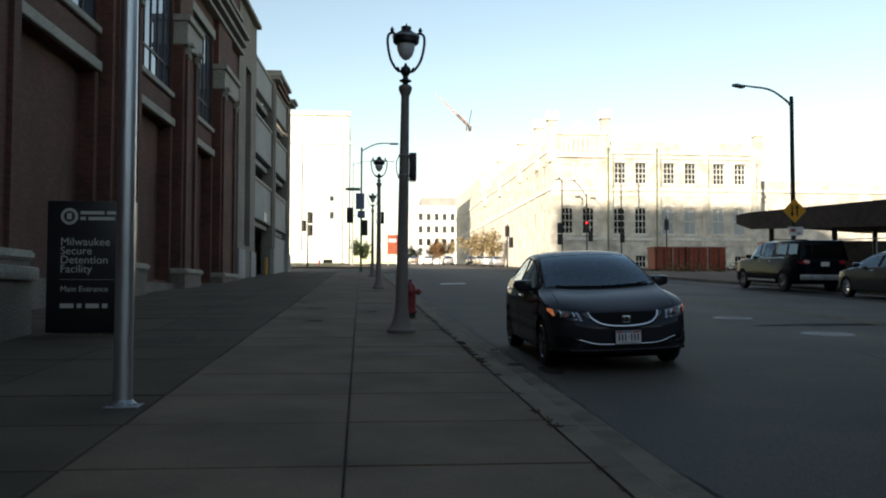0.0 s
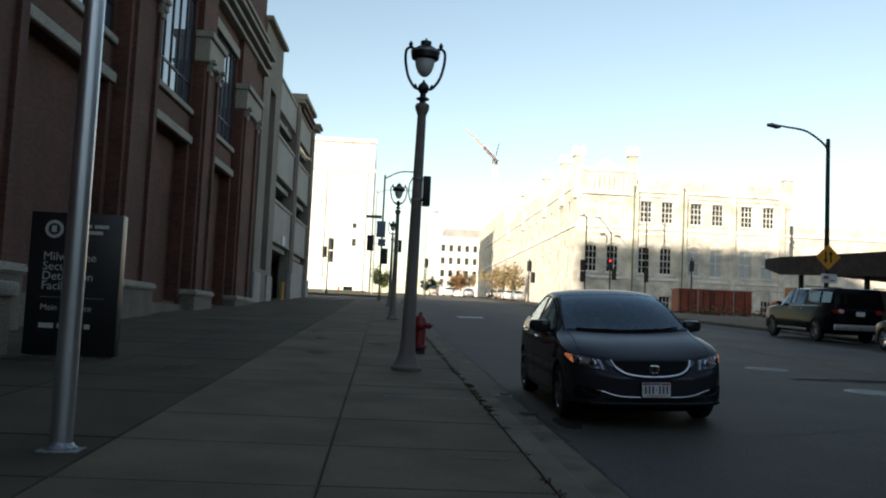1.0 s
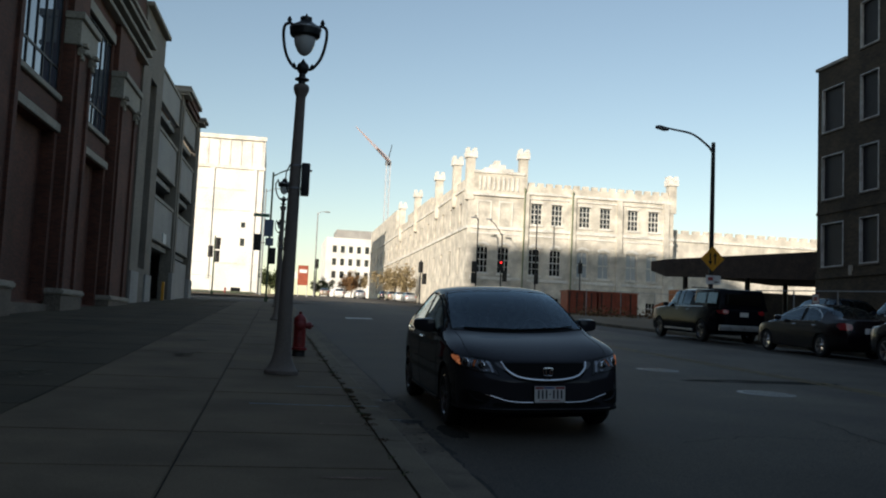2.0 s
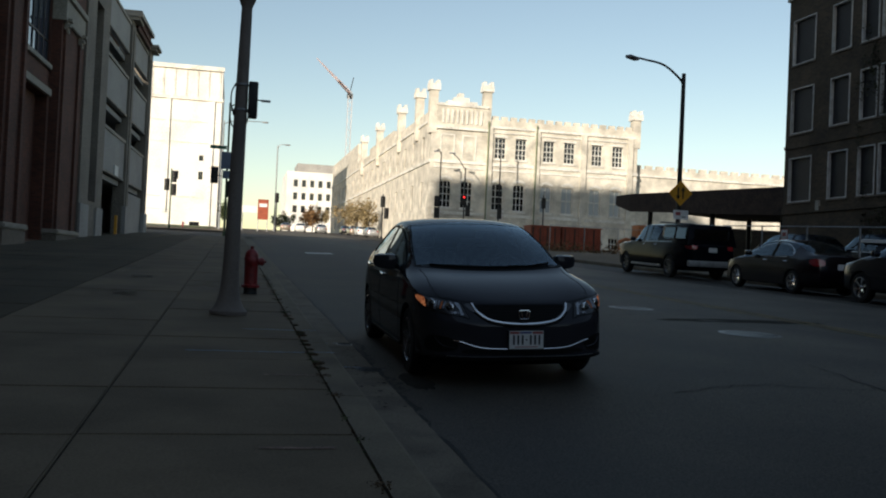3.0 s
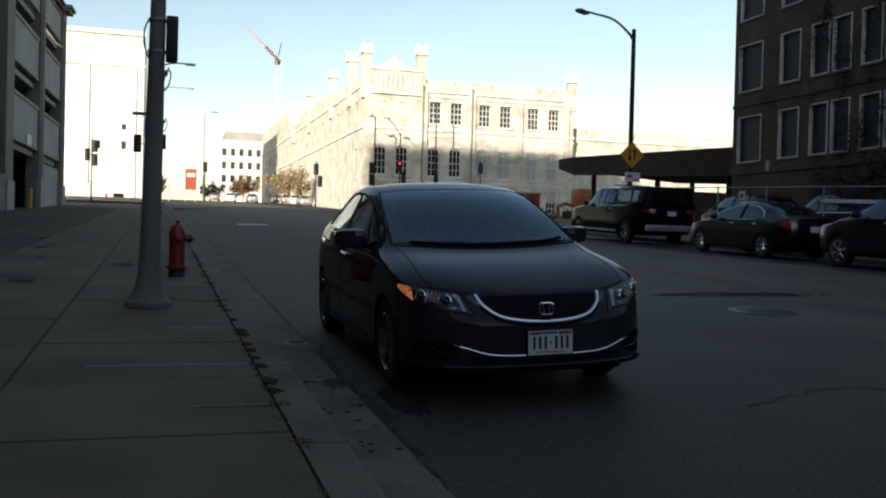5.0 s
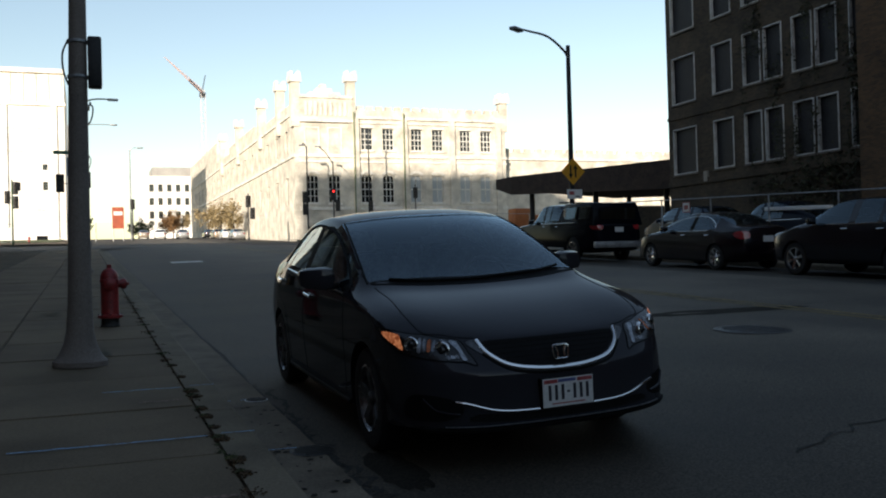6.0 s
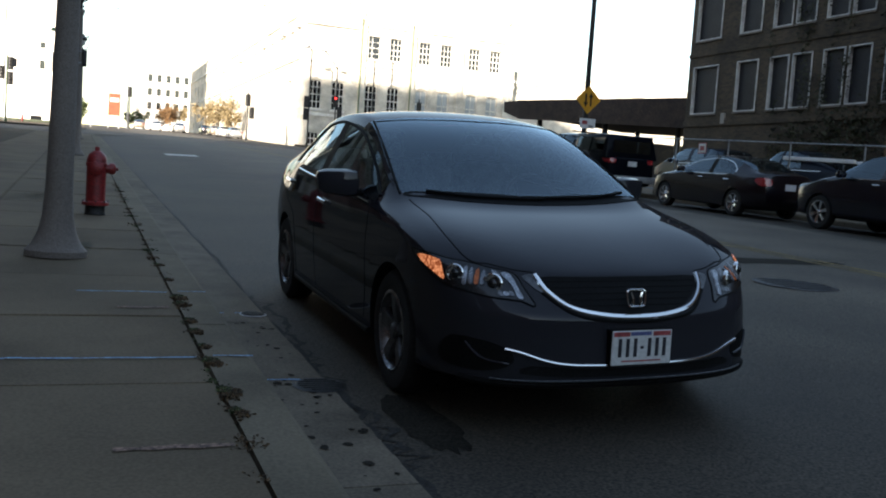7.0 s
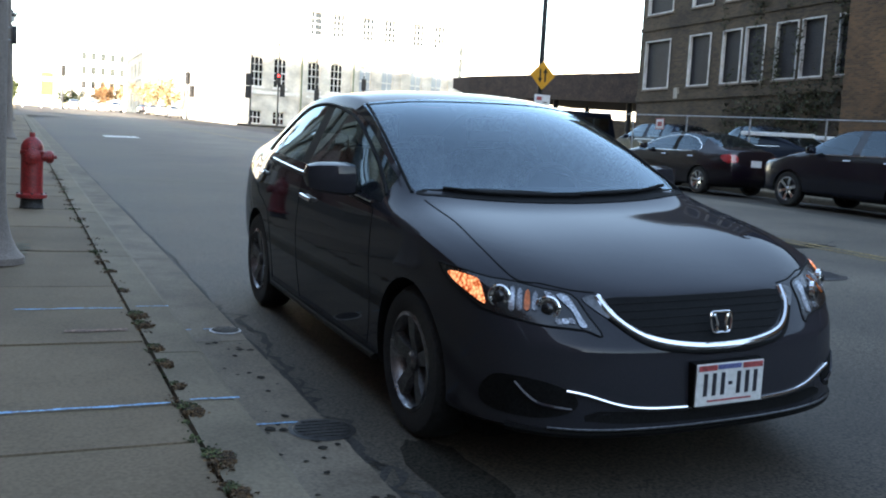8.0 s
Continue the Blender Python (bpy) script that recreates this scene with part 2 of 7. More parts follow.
SPRAY_BLUE = paint("blue_spray", (0.20, 0.43, 0.66), 0.8, var=0.2, scale=14, fine=70)
SPRAY_PINK = paint("pink_spray", (0.22, 0.135, 0.10), 0.9, var=0.2, scale=14, fine=70)
SIGN_BLACK = paint("sign_black", (0.008, 0.008, 0.009), 0.35, var=0.1, scale=1, fine=20, bump=0.03)
SIGN_LETTER = paint("sign_letter", (0.48, 0.46, 0.41), 0.5, var=0.04)
SIGN_YELLOW = paint("sign_yellow", (0.72, 0.33, 0.02), 0.45, var=0.06, scale=4, fine=20)
SIGN_BLACK_INK = paint("sign_ink", (0.01, 0.01, 0.01), 0.5, var=0.05)
SIGN_GREEN = paint("sign_green", (0.02, 0.12, 0.07), 0.5, var=0.05)
SIGN_BLUE = paint("sign_blue", (0.10, 0.14, 0.21), 0.5, var=0.05)
ORANGE = paint("orange_paint", (0.40, 0.12, 0.03), 0.6, var=0.12, scale=3)
RUST_RED = paint("rust_red_paint", (0.34, 0.07, 0.03), 0.6, var=0.15, scale=1.5)
TIMBER = paint("dark_fascia", (0.065, 0.042, 0.030), 0.8, var=0.2, scale=2, fine=20)
BARK = paint("bark", (0.08, 0.06, 0.045), 0.95, var=0.2, scale=6, fine=40, bump=0.8, depth=0.02)
LEAF_GOLD = paint("gold_leaves", (0.30, 0.23, 0.12), 0.8, var=0.2, scale=3, fine=20, bump=0)
LEAF_BROWN = paint("brown_leaves", (0.22, 0.12, 0.05), 0.85, var=0.2, scale=3, fine=20, bump=0)
LEAF_GREEN = paint("green_leaves", (0.055, 0.075, 0.022), 0.85, var=0.2, scale=3, fine=20, bump=0)
LEAF_IVY = paint("ivy_leaves", (0.045, 0.050, 0.022), 0.8, var=0.3, scale=2, fine=20, bump=0)
WEED = paint("dry_weed", (0.105, 0.060, 0.026), 0.9, var=0.3, scale=20, fine=90, bump=0)
WEED_GREEN = paint("green_weed", (0.07, 0.085, 0.03), 0.9, var=0.3, scale=20, fine=90, bump=0)
ROOM_GLASS = glassy("window_glass", dark=(0.012, 0.014, 0.017), rough=0.04)
DULL_GLASS = paint("screened_glass", (0.030, 0.029, 0.032), 0.55, var=0.2, scale=0.8, fine=25, bump=0.05, spec=0.25)
SKY_GLASS = glassy("bright_window_glass", dark=(0.06, 0.08, 0.11), rough=0.02)
SKY_GLASS.node_tree.nodes["Principled BSDF"].inputs["IOR"].default_value = 2.6
BLIND_GLASS = glassy("blind_glass", dark=(0.33, 0.36, 0.38), rough=0.25)
WHITE_GLOBE = paint("milk_glass", (0.62, 0.63, 0.62), 0.25, var=0.03, scale=3)
ROOF_TAR = paint("roof_tar", (0.05, 0.05, 0.05), 0.9, var=0.2)

# ---- ground, road, pavements ----
FAR = 1500.0


def sheet(name, xs, ys, height, material, label, category):
    bm = bmesh.new()
    grid = [[bm.verts.new((x, y, height(x, y))) for x in xs] for y in ys]
    for a, b in zip(grid, grid[1:]):
        for k in range(len(xs) - 1):
            bm.faces.new((a[k], a[k + 1], b[k + 1], b[k]))
    ob = part(name, bm, material, smooth=True)
    return tagged(ob, label, category, kind="structure")


def span(a, b, step):
    n = max(1, round((b - a) / step))
    return [a + (b - a) * k / n for k in range(n + 1)]


YS = span(-160, 160, 8) + span(162, 188, 2) + [240, 320, 600, FAR]
sheet("ground", [-FAR, -300, -60, -30, -9.9, -1.9, 15.2, 40, 80, 300, FAR], YS, lambda x, y: rise(y) - 0.06, EARTH,
      "bare trodden earth under and beyond the street", "ground")
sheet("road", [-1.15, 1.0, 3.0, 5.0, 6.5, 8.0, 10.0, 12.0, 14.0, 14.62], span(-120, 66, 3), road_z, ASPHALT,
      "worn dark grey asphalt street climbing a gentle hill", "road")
sheet("road", span(-180, 180, 20), span(66, 94, 2), lambda x, y: rise(y) + 0.10 * max(0, 1 - (y - 66) / 8), ASPHALT,
      "grey asphalt crossing at the top of the hill", "road")
sheet("road", [-2.0, 4, 10, 17.5], span(94, 300, 4), lambda x, y: rise(y) + 0.004, ASPHALT,
      "grey asphalt street going on past the crossing", "road")

KERB_AT, SLAB = -1.74, 1.46
sheet("pavement_bed", [-14.5, -9.0, -5.0, KERB_AT], span(-120, 66, 3), lambda x, y: rise(y) + 0.128, JOINT,
      "dirt-filled joints under the concrete sidewalk", "pavement")
sheet("pavement", [14.86, 16, 18, 20, 23.7, 60], span(-120, 64, 3), lambda x, y: rise(y) + 0.31, CONCRETE,
                   "grey concrete sidewalk along the far side", "pavement")
sheet("pavement", [-14, -9, -5, -2.0], span(94, 130, 3), lambda x, y: rise(y) + 0.15, CONCRETE, "sunlit concrete sidewalk past the crossing", "pavement")
sheet("pavement", [17.5, 19, 20.3, 46, 90], span(94, 99.1, 2.5), lambda x, y: rise(y) + 0.15, CONCRETE, "concrete sidewalk before the cream brick hall", "pavement")
sheet("lawn", [-40, -24, -14], span(94, 150, 4), lambda x, y: rise(y) + 0.16, GRASS, "sunlit short grass behind a fence", "grass")
sheet("lawn", [-14, -8, -5.5], span(112, 150, 4), lambda x, y: rise(y) + 0.18, GRASS, "sunlit grass verge beside the pale tower", "grass")


def kerb_run(name, x_face, way, y0, y1, base, label):
    """Kerb stones in three-metre lengths with a battered, rounded face."""
    owner = thing(name, pose(0, 0, 0), label, "kerb")
    owner["kind"] = "structure"
    profile = ((0, -0.12), (0.012, 0.10), (0.028, 0.138), (0.055, 0.152), (0.262, 0.155), (0.262, -0.12))
    bm = bmesh.new()
    ends = [[bm.verts.new((way * -u, y, h)) for u, h in profile] for y in (0.006, 2.914)]
    for k in range(len(profile)):
        bm.faces.new((ends[0][k], ends[0][(k + 1) % 6], ends[1][(k + 1) % 6], ends[1][k]))
    bm.faces.new(ends[0][::-1])
    bm.faces.new(ends[1])
    me = mesh_of("kerb_stone", bm, KERB)
    y = y0
    while y < y1:
        ob = new("kerb_stone", me)
        ob.matrix_basis = pose(x_face, y, rise(y) + base, SLOPE, 0, 0)
        ob.parent = owner
        y += 2.92
    return owner


kerb_run("kerb", -1.475, 1, -24.4, 62, 0.0, "worn pale concrete kerb with weeds behind it")
kerb_run("kerb", 14.62, -1, -24.4, 62, 0.155, "pale concrete kerb on the far side of the street")

gutter = thing("gutter", pose(0, 0, 0), "pale stained concrete gutter along the kerb", "gutter")
gutter["kind"] = "structure"
bm = bmesh.new()
box(bm, -1.50, -1.115, 0.004, 2.916, -0.2, 0.016)
gutter_mesh = mesh_of("gutter_slab", bm, GUTTER)
for k in range(30):
    ob = new("gutter_slab", gutter_mesh)
    y = -24.4 + 0.73 + 2.92 * k
    ob.matrix_basis = pose(0, y, rise(y), SLOPE, 0, 0)
    ob.parent = gutter

# ---- the red brick facility and its garage ----
FAC = pose(-10.14, 28.6, 0, 0, 0, -2.12)     # local x out of the wall, local y along it
facility = thing("detention_building", FAC, "large red brick building with pale stone trim and bays", "building")


def u(y):
    return (y - 28.6) * 1.0007


def f_part(name, boxes, material, label="", bevel=0.0, parent=facility):
    bm = bmesh.new()
    for b in boxes:
        box(bm, *b)
    if name.endswith("wall") and len(boxes) > 3:
        bmesh.ops.remove_doubles(bm, verts=bm.verts[:], dist=1e-5)
    if bevel:
        bmesh.ops.bevel(bm, geom=bm.edges[:], offset=bevel, segments=2, affect="EDGES")
    return part(name, bm, material, parent, label)


def wall_cells(u0, u1, z0, z1, holes):
    """The cells of a wall left between its openings, each as (u0, u1, z0, z1)."""
    us = sorted({u0, u1, *[h[0] for h in holes], *[h[1] for h in holes]})
    zs = sorted({z0, z1, *[h[2] for h in holes], *[h[3] for h in holes]})
    out = []
    for a, b in zip(us, us[1:]):
        for c, d in zip(zs, zs[1:]):
            x, z = (a + b) / 2, (c + d) / 2
            if not any(h[0] < x < h[1] and h[2] < z < h[3] for h in holes):
                out.append((a, b, c, d))
    return out


bays = [(9.8, 15.8), (19.2, 24.5), (27.4, 32.2)]
more = [(-7.0, -2.2), (1.2, 6.8)]
holes = [(u(a), u(b), 8.45, 12.6) for a, b in bays + more] + [(u(a) + 0.3, u(b) - 0.3, 1.4, 7.15) for a, b in bays + more]
f_part("wall", [(-0.6, 0.0, a, b, c, d) for a, b, c, d in wall_cells(u(-120), u(39), -3, 19.5, holes)], RED_BRICK)
# unseen upper mass, added to keep the sun off the buildings opposite
f_part("unseen_upper_block", [(-30, -6.0, u(-120), u(5), 19.0, 40.0)], RED_BRICK)
f_part("rear_wall", [(-30, -0.6, u(-120), u(39) - 0.1, -3, 19.0)], RED_BRICK)
for n, (a, b) in enumerate(bays + more):
    w = thing("tmp", pose(0, 0, 0), "", "")
    w.name, w.parent = "window", facility
    for key in ("label", "category"):
        if key in w:
            del w[key]
    f_part("glass", [(-0.12, -0.10, u(a), u(b), 8.45, 12.6)], SKY_GLASS, parent=w)
    bars = [(-0.10, -0.06, u(a) + (u(b) - u(a)) * k / 6 - 0.035, u(a) + (u(b) - u(a)) * k / 6 + 0.035, 8.45, 12.6) for k in range(7)]
    f_part("window_frame", bars + [(-0.098, -0.062, u(a), u(b), z, z + 0.07) for z in (8.45, 9.35, 12.5)], DARK_METAL, parent=w)
    f_part("sill", [(-0.3, 0.14, u(a) - 0.05, u(b) + 0.05, 8.25, 8.45)], CAST, parent=w, bevel=0.02)
    f_part("lintel", [(-0.3, 0.12, u(a) - 0.05, u(b) + 0.05, 12.6, 13.0)], CAST, parent=w)
    f_part("band", [(0.0, 0.17, u(a) - 0.03, u(b) + 0.03, 7.16, 7.46)], CAST, bevel=0.02)
    f_part("panel", [(0.0, 0.05, u(a) + 0.25, u(b) - 0.25, 7.55, 8.15)], RED_BRICK)
    # the lower bay is set back between brick reveals
    f_part("bay_panel", [(-0.50, -0.36, u(a) + 0.25, u(b) - 0.25, 1.3, 7.2)], RED_BRICK)
    for s0, s1 in ((u(a), u(a) + 0.3), (u(b) - 0.3, u(b))):
        f_part("bay_jamb", [(0.0, 0.08, s0, s1, 1.4, 7.2)], RED_BRICK)
piers = [(-2.0, 1.0), (7.0, 9.6), (16.0, 19.0), (24.7, 27.2), (32.4, 36.2)]
for a, b in piers:
    ua, ub = u(a), u(b)
    f_part("pier", [(0.0, 0.40, ua, ub, 1.0, 10.6)], RED_BRICK)
    for s0, s1 in ((ua + 0.30, ua + 0.62), (ub - 0.62, ub - 0.30)):
        f_part("pier_rib", [(0.40, 0.50, s0, s1, 1.7, 10.3)], RED_BRICK)
        f_part("pier_bracket", [(0.40, 0.56, s0 - 0.04, s1 + 0.04, 10.05, 10.6)], CAST, bevel=0.02)
    f_part("pier_cap", [(0.0, 0.55, ua - 0.05, ub + 0.05, 10.35, 11.25)], CAST, bevel=0.03)
    f_part("pier_abacus", [(0.0, 0.66, ua - 0.12, ub + 0.12, 11.25, 11.5)], CAST, bevel=0.02)
    for s0 in (ua + 0.28, ub - 0.64):
        for k in range(3):
            f_part("bracket", [(0.50, 0.72 - 0.07 * k, s0, s0 + 0.36, 10.36 - 0.22 * k, 10.50 - 0.22 * k)], CAST, bevel=0.02)
    f_part("upper_pier", [(0.0, 0.22, ua + 0.15, ub - 0.15, 11.5, 13.6)], RED_BRICK)
    f_part("plinth", [(0.0, 0.62, ua - 0.2, ub + 0.2, -2.5, 1.65)], STONE, bevel=0.02)
    f_part("plinth_cap", [(0.0, 0.70, ua - 0.28, ub + 0.28, 1.65, 1.86)], CAST, bevel=0.05)
f_part("plinth", [(0.0, 0.25, u(-40), u(38.6), -2.5, 1.3)], STONE)
for k, (z, d) in enumerate(((13.6, 0.35), (14.0, 0.5), (14.4, 0.65), (15.4, 0.3), (18.9, 0.5))):
    f_part("cornice", [(0.0, d, u(-40), u(39), z, z + 0.18)], CAST, bevel=0.02)

garage = thing("parking_garage", FAC, "pale precast concrete parking garage with dark open decks", "building")


def g_part(name, boxes, material, label="", bevel=0.0):
    return f_part(name, boxes, material, label, bevel, garage)


g_part("stair_wall", [(-0.5, 0.10, a, b, c, d) for a, b, c, d in wall_cells(u(39), u(45), 0.0, 16.7, [(u(41.2), u(43.1), 3.55, 13.6)])], PRECAST_WARM)
g_part("slot_window", [(-0.4, -0.3, u(41.2), u(43.1), 3.55, 13.6)], ROOM_GLASS)
g_part("stair_cap", [(-0.6, 0.40, u(39) - 0.02, u(45), 16.7, 16.95)], CAST, bevel=0.03)
g_part("stair_base", [(0.10, 0.20, u(39), u(41.1), 0.0, 3.3)], PRECAST)
g_part("stair_base", [(0.10, 0.20, u(43.2), u(45), 0.0, 3.3)], PRECAST)
for a, b in ((45.0, 52.7), (54.2, 61.3)):
    for z0, z1 in ((5.45, 7.95), (9.45, 11.9), (13.35, 15.3)):
        g_part("deck_panel", [(-0.25, 0.0, u(a), u(b), z0, z1)], PRECAST, bevel=0.02)
        g_part("panel_lip", [(0.0, 0.07, u(a), u(b), z1 - 0.18, z1), (0.0, 0.04, u(a), u(b), z0, z0 + 0.12)], CAST)
g_part("deck_panel", [(-0.25, -0.02, u(54.2), u(61.3), 1.6, 4.9)], PRECAST, bevel=0.02)
for a, b in ((52.7, 54.2), (61.3, 62.9)):
    g_part("pier", [(-0.6, 0.14, u(a), u(b), 1.0, 15.5), (0.14, 0.20, u(a) + 0.4, u(b) - 0.4, 1.0, 14.9)], PRECAST_WARM)
    g_part("pier_base", [(0.0, 0.26, u(a) - 0.05, u(b) + 0.05, 1.0, 3.9)], PRECAST, bevel=0.02)
    g_part("pier_cap", [(-0.8, 0.55, u(a) - 0.1, u(b) + 0.1, 15.5, 15.7), (-0.8, 0.7, u(a) - 0.2, u(b) + 0.2, 15.7, 15.9)], CAST)
g_part("corner_turret", [(-2.0, 0.28, u(54.0), u(60.2), 15.3, 15.6), (-2.0, 0.40, u(53.9), u(60.3), 15.6, 15.75), (-2.0, 0.30, u(54.1), u(60.1), 15.75, 16.15)], RED_BRICK)
g_part("turret_cap", [(-2.1, 0.48, u(53.8), u(60.4), 16.15, 16.4)], CAST)
for z in (1.4, 5.4, 9.3, 13.2):
    g_part("deck", [(-26, -0.26, u(45.05), u(62.8), z - 0.3, z)], PRECAST)
g_part("rear_wall", [(-27, -26, u(39), u(62.9), 0, 17)], PRECAST)
g_part("end_wall", [(-26, -0.6, u(62.6), u(62.9), 0, 15.4)], PRECAST_WARM)
g_part("dividing_wall", [(-26, -0.5, u(44.7), u(45.0), 0, 17)], PRECAST)
g_part("clearance_sign", [(0.02, 0.08, u(49.0), u(50.3), 5.5, 6.1)], WHITE, "white clearance sign over the entry")
g_part("entry_post", [(0.05, 0.2, u(49.9), u(50.1), 1.9, 3.2)], SIGN_YELLOW, "yellow guard post")

# low planter wall near the sign
planter = thing("planter_wall", pose(-8.3, 2.9, rise(2.9) + 0.12), "low stone planter wall with a rounded pale coping", "wall")
part("wall", block(-3.4, 0.0, 0.0, 1.4, -0.2, 0.92, 0.02), STONE, planter)
part("coping", block(-3.5, 0.09, -0.09, 1.49, 0.92, 1.14, 0.07), CAST, planter, smooth=True)

# ---- cream brick hall at the crossing ----
HZ = 2.5
hall = thing("brewery_hall", pose(0, 0, 0), "cream brick castle-like hall with battlements and tall windows", "building")


def h_part(name, boxes, material, label="", parent=hall):
    return f_part(name, boxes, material, label, 0.0, parent)


up = [27.62, 30.2, 33.75, 36.4, 40.0, 42.7]
lowx = [21.05, 23.63, 27.5, 30.13, 33.55, 36.28, 39.9, 42.55]
openings = [(x, x + 1.4, 14.25, 16.8) for x in up] + [(x, x + 1.42, 8.1, 11.3) for x in lowx] + [(x + 0.05, x + 1.35, 4.05, 5.5) for x in lowx]
front_cells = wall_cells(20.3, 46.0, HZ, 18.9, openings)
h_part("wall", [(a, b, 99.0, 99.55, c, d) for a, b, c, d in front_cells], CREAM_BRICK)
h_part("wall", [(45.5, 46.0, 99.55, 116, HZ, 18.9), (20.3, 46.0, 116, 116.5, HZ, 18.9)], CREAM_BRICK)
h_part("roof", [(20.9, 45.4, 99.6, 116, 18.0, 18.3)], ROOF_TAR)
h_part("water_table", [(20.2, 46.1, 98.88, 99.0, 7.3, 7.65)], CREAM_STONE)
h_part("string_course", [(20.2, 46.1, 98.85, 99.0, 13.35, 13.7)], CREAM_STONE)
h_part("string_course", [(20.2, 46.1, 98.9, 99.0, 12.75, 12.95)], CREAM_STONE)
h_part("cornice", [(27.0, 45.6, 98.8, 99.0, 17.85, 18.15), (27.0, 45.6, 98.86, 99.0, 17.3, 17.45)], CREAM_STONE)
merlon = mesh_of("merlon", block(0, 0.75, 0, 0.5, 0, 0.45), CREAM_BRICK)


def merlons(x0, x1, step, y, z, stretch):
    x = x0
    while x < x1:
        ob = new("merlon", merlon)
        ob.matrix_basis = pose(x, y, z) @ Matrix.Diagonal((stretch, 1, 1, 1))
        ob.parent = hall
        x += step


merlons(27.2, 45.0, 1.15, 99.0, 18.9, 1.0)
for xb in (26.95, 32.9, 38.9, 45.0):
    h_part("buttress", [(xb - 0.35, xb + 0.35, 98.75, 99.0, HZ, 17.9)], CREAM_BRICK)
h_part("gable_block", [(20.3, 26.6, 98.85, 100.4, 17.4, 20.3)], CREAM_BRICK)
h_part("gable_crest", [(21.6, 25.2, 98.85, 100.2, 20.3, 20.75), (22.4, 24.2, 98.85, 100.2, 20.75, 21.2), (22.9, 23.5, 98.85, 100.2, 21.2, 21.7)], CREAM_STONE)
h_part("gable_band", [(20.3, 26.6, 98.7, 98.85, 17.35, 17.65), (20.3, 26.6, 98.7, 98.85, 20.1, 20.4)], CREAM_STONE)
for k in range(9):
    h_part("corbel_arch", [(21.0 + 0.58 * k, 21.22 + 0.58 * k, 98.72, 98.85, 18.1, 19.7)], CREAM_STONE)
for xb, yb, top in ((19.95, 99.4, 22.6), (26.5, 99.4, 22.9), (45.8, 99.4, 21.0), (19.9, 107.5, 23.0), (19.9, 120.3, 23.0), (19.9, 140, 23.2), (19.9, 158, 23.5)):
    pin = thing("tmp", pose(xb, yb, 0), "", "")
    pin.name, pin.parent = "pinnacle", hall
    for key in ("label", "category"):
        if key in pin:
            del pin[key]
    f_part("shaft", [(-0.5, 0.5, -0.5, 0.5, 16.8, top - 0.6)], CREAM_BRICK, parent=pin)
    f_part("head", [(-0.68, 0.68, -0.68, 0.68, top - 0.75, top), (-0.6, -0.25, -0.6, -0.2, top, top + 0.45), (0.25, 0.6, -0.6, -0.2, top, top + 0.45), (0.25, 0.6, 0.2, 0.6, top, top + 0.45), (-0.6, -0.25, 0.2, 0.6, top, top + 0.45)], CREAM_STONE, parent=pin)
# the long side along the climbing street
side_holes = [(y, y + 1.4, 8.1, 11.3) for y in range(103, 205, 6)] + [(y, y + 1.4, 14.2, 16.8) for y in range(103, 205, 6)]
h_part("side_wall", [(19.8, 20.3, a, b, c, d) for a, b, c, d in wall_cells(99.0, 210.0, HZ, 19.6, side_holes)], CREAM_BRICK)
h_part("side_upper", [(19.8, 20.3, 126, 150, 19.6, 20.6), (19.8, 20.3, 165, 210, 19.6, 23.4)], CREAM_BRICK)
h_part("side_band", [(19.65, 19.8, 99, 210, 13.35, 13.7), (19.65, 19.8, 99, 210, 18.2, 18.5)], CREAM_STONE)
h_part("side_roof", [(20.3, 34, 116.5, 210, 18.4, 18.8)], ROOF_TAR)
for a, b, c, d in side_holes:
    h_part("side_window", [(20.0, 20.1, a, b, c, d)], ROOM_GLASS)
h_part("wing_wall", [(46.0, 96.0, 100.5, 101.0, HZ, 14.5)], CREAM_BRICK)
h_part("wing_cornice", [(46.0, 96.0, 100.3, 100.5, 13.5, 13.75)], CREAM_STONE)
merlons(46.4, 95.5, 1.5, 100.5, 14.5, 1.2)
DRAIN = paint("drain_pipe", (0.20, 0.23, 0.13), 0.7, var=0.15)
for xb in (26.7, 32.75):
    bm = tube([(xb, 98.7, 4.0), (xb, 98.7, 18.6)], 0.09, 8)
    part("drain_pipe", bm, DRAIN, hall, "weathered greenish drain pipe")


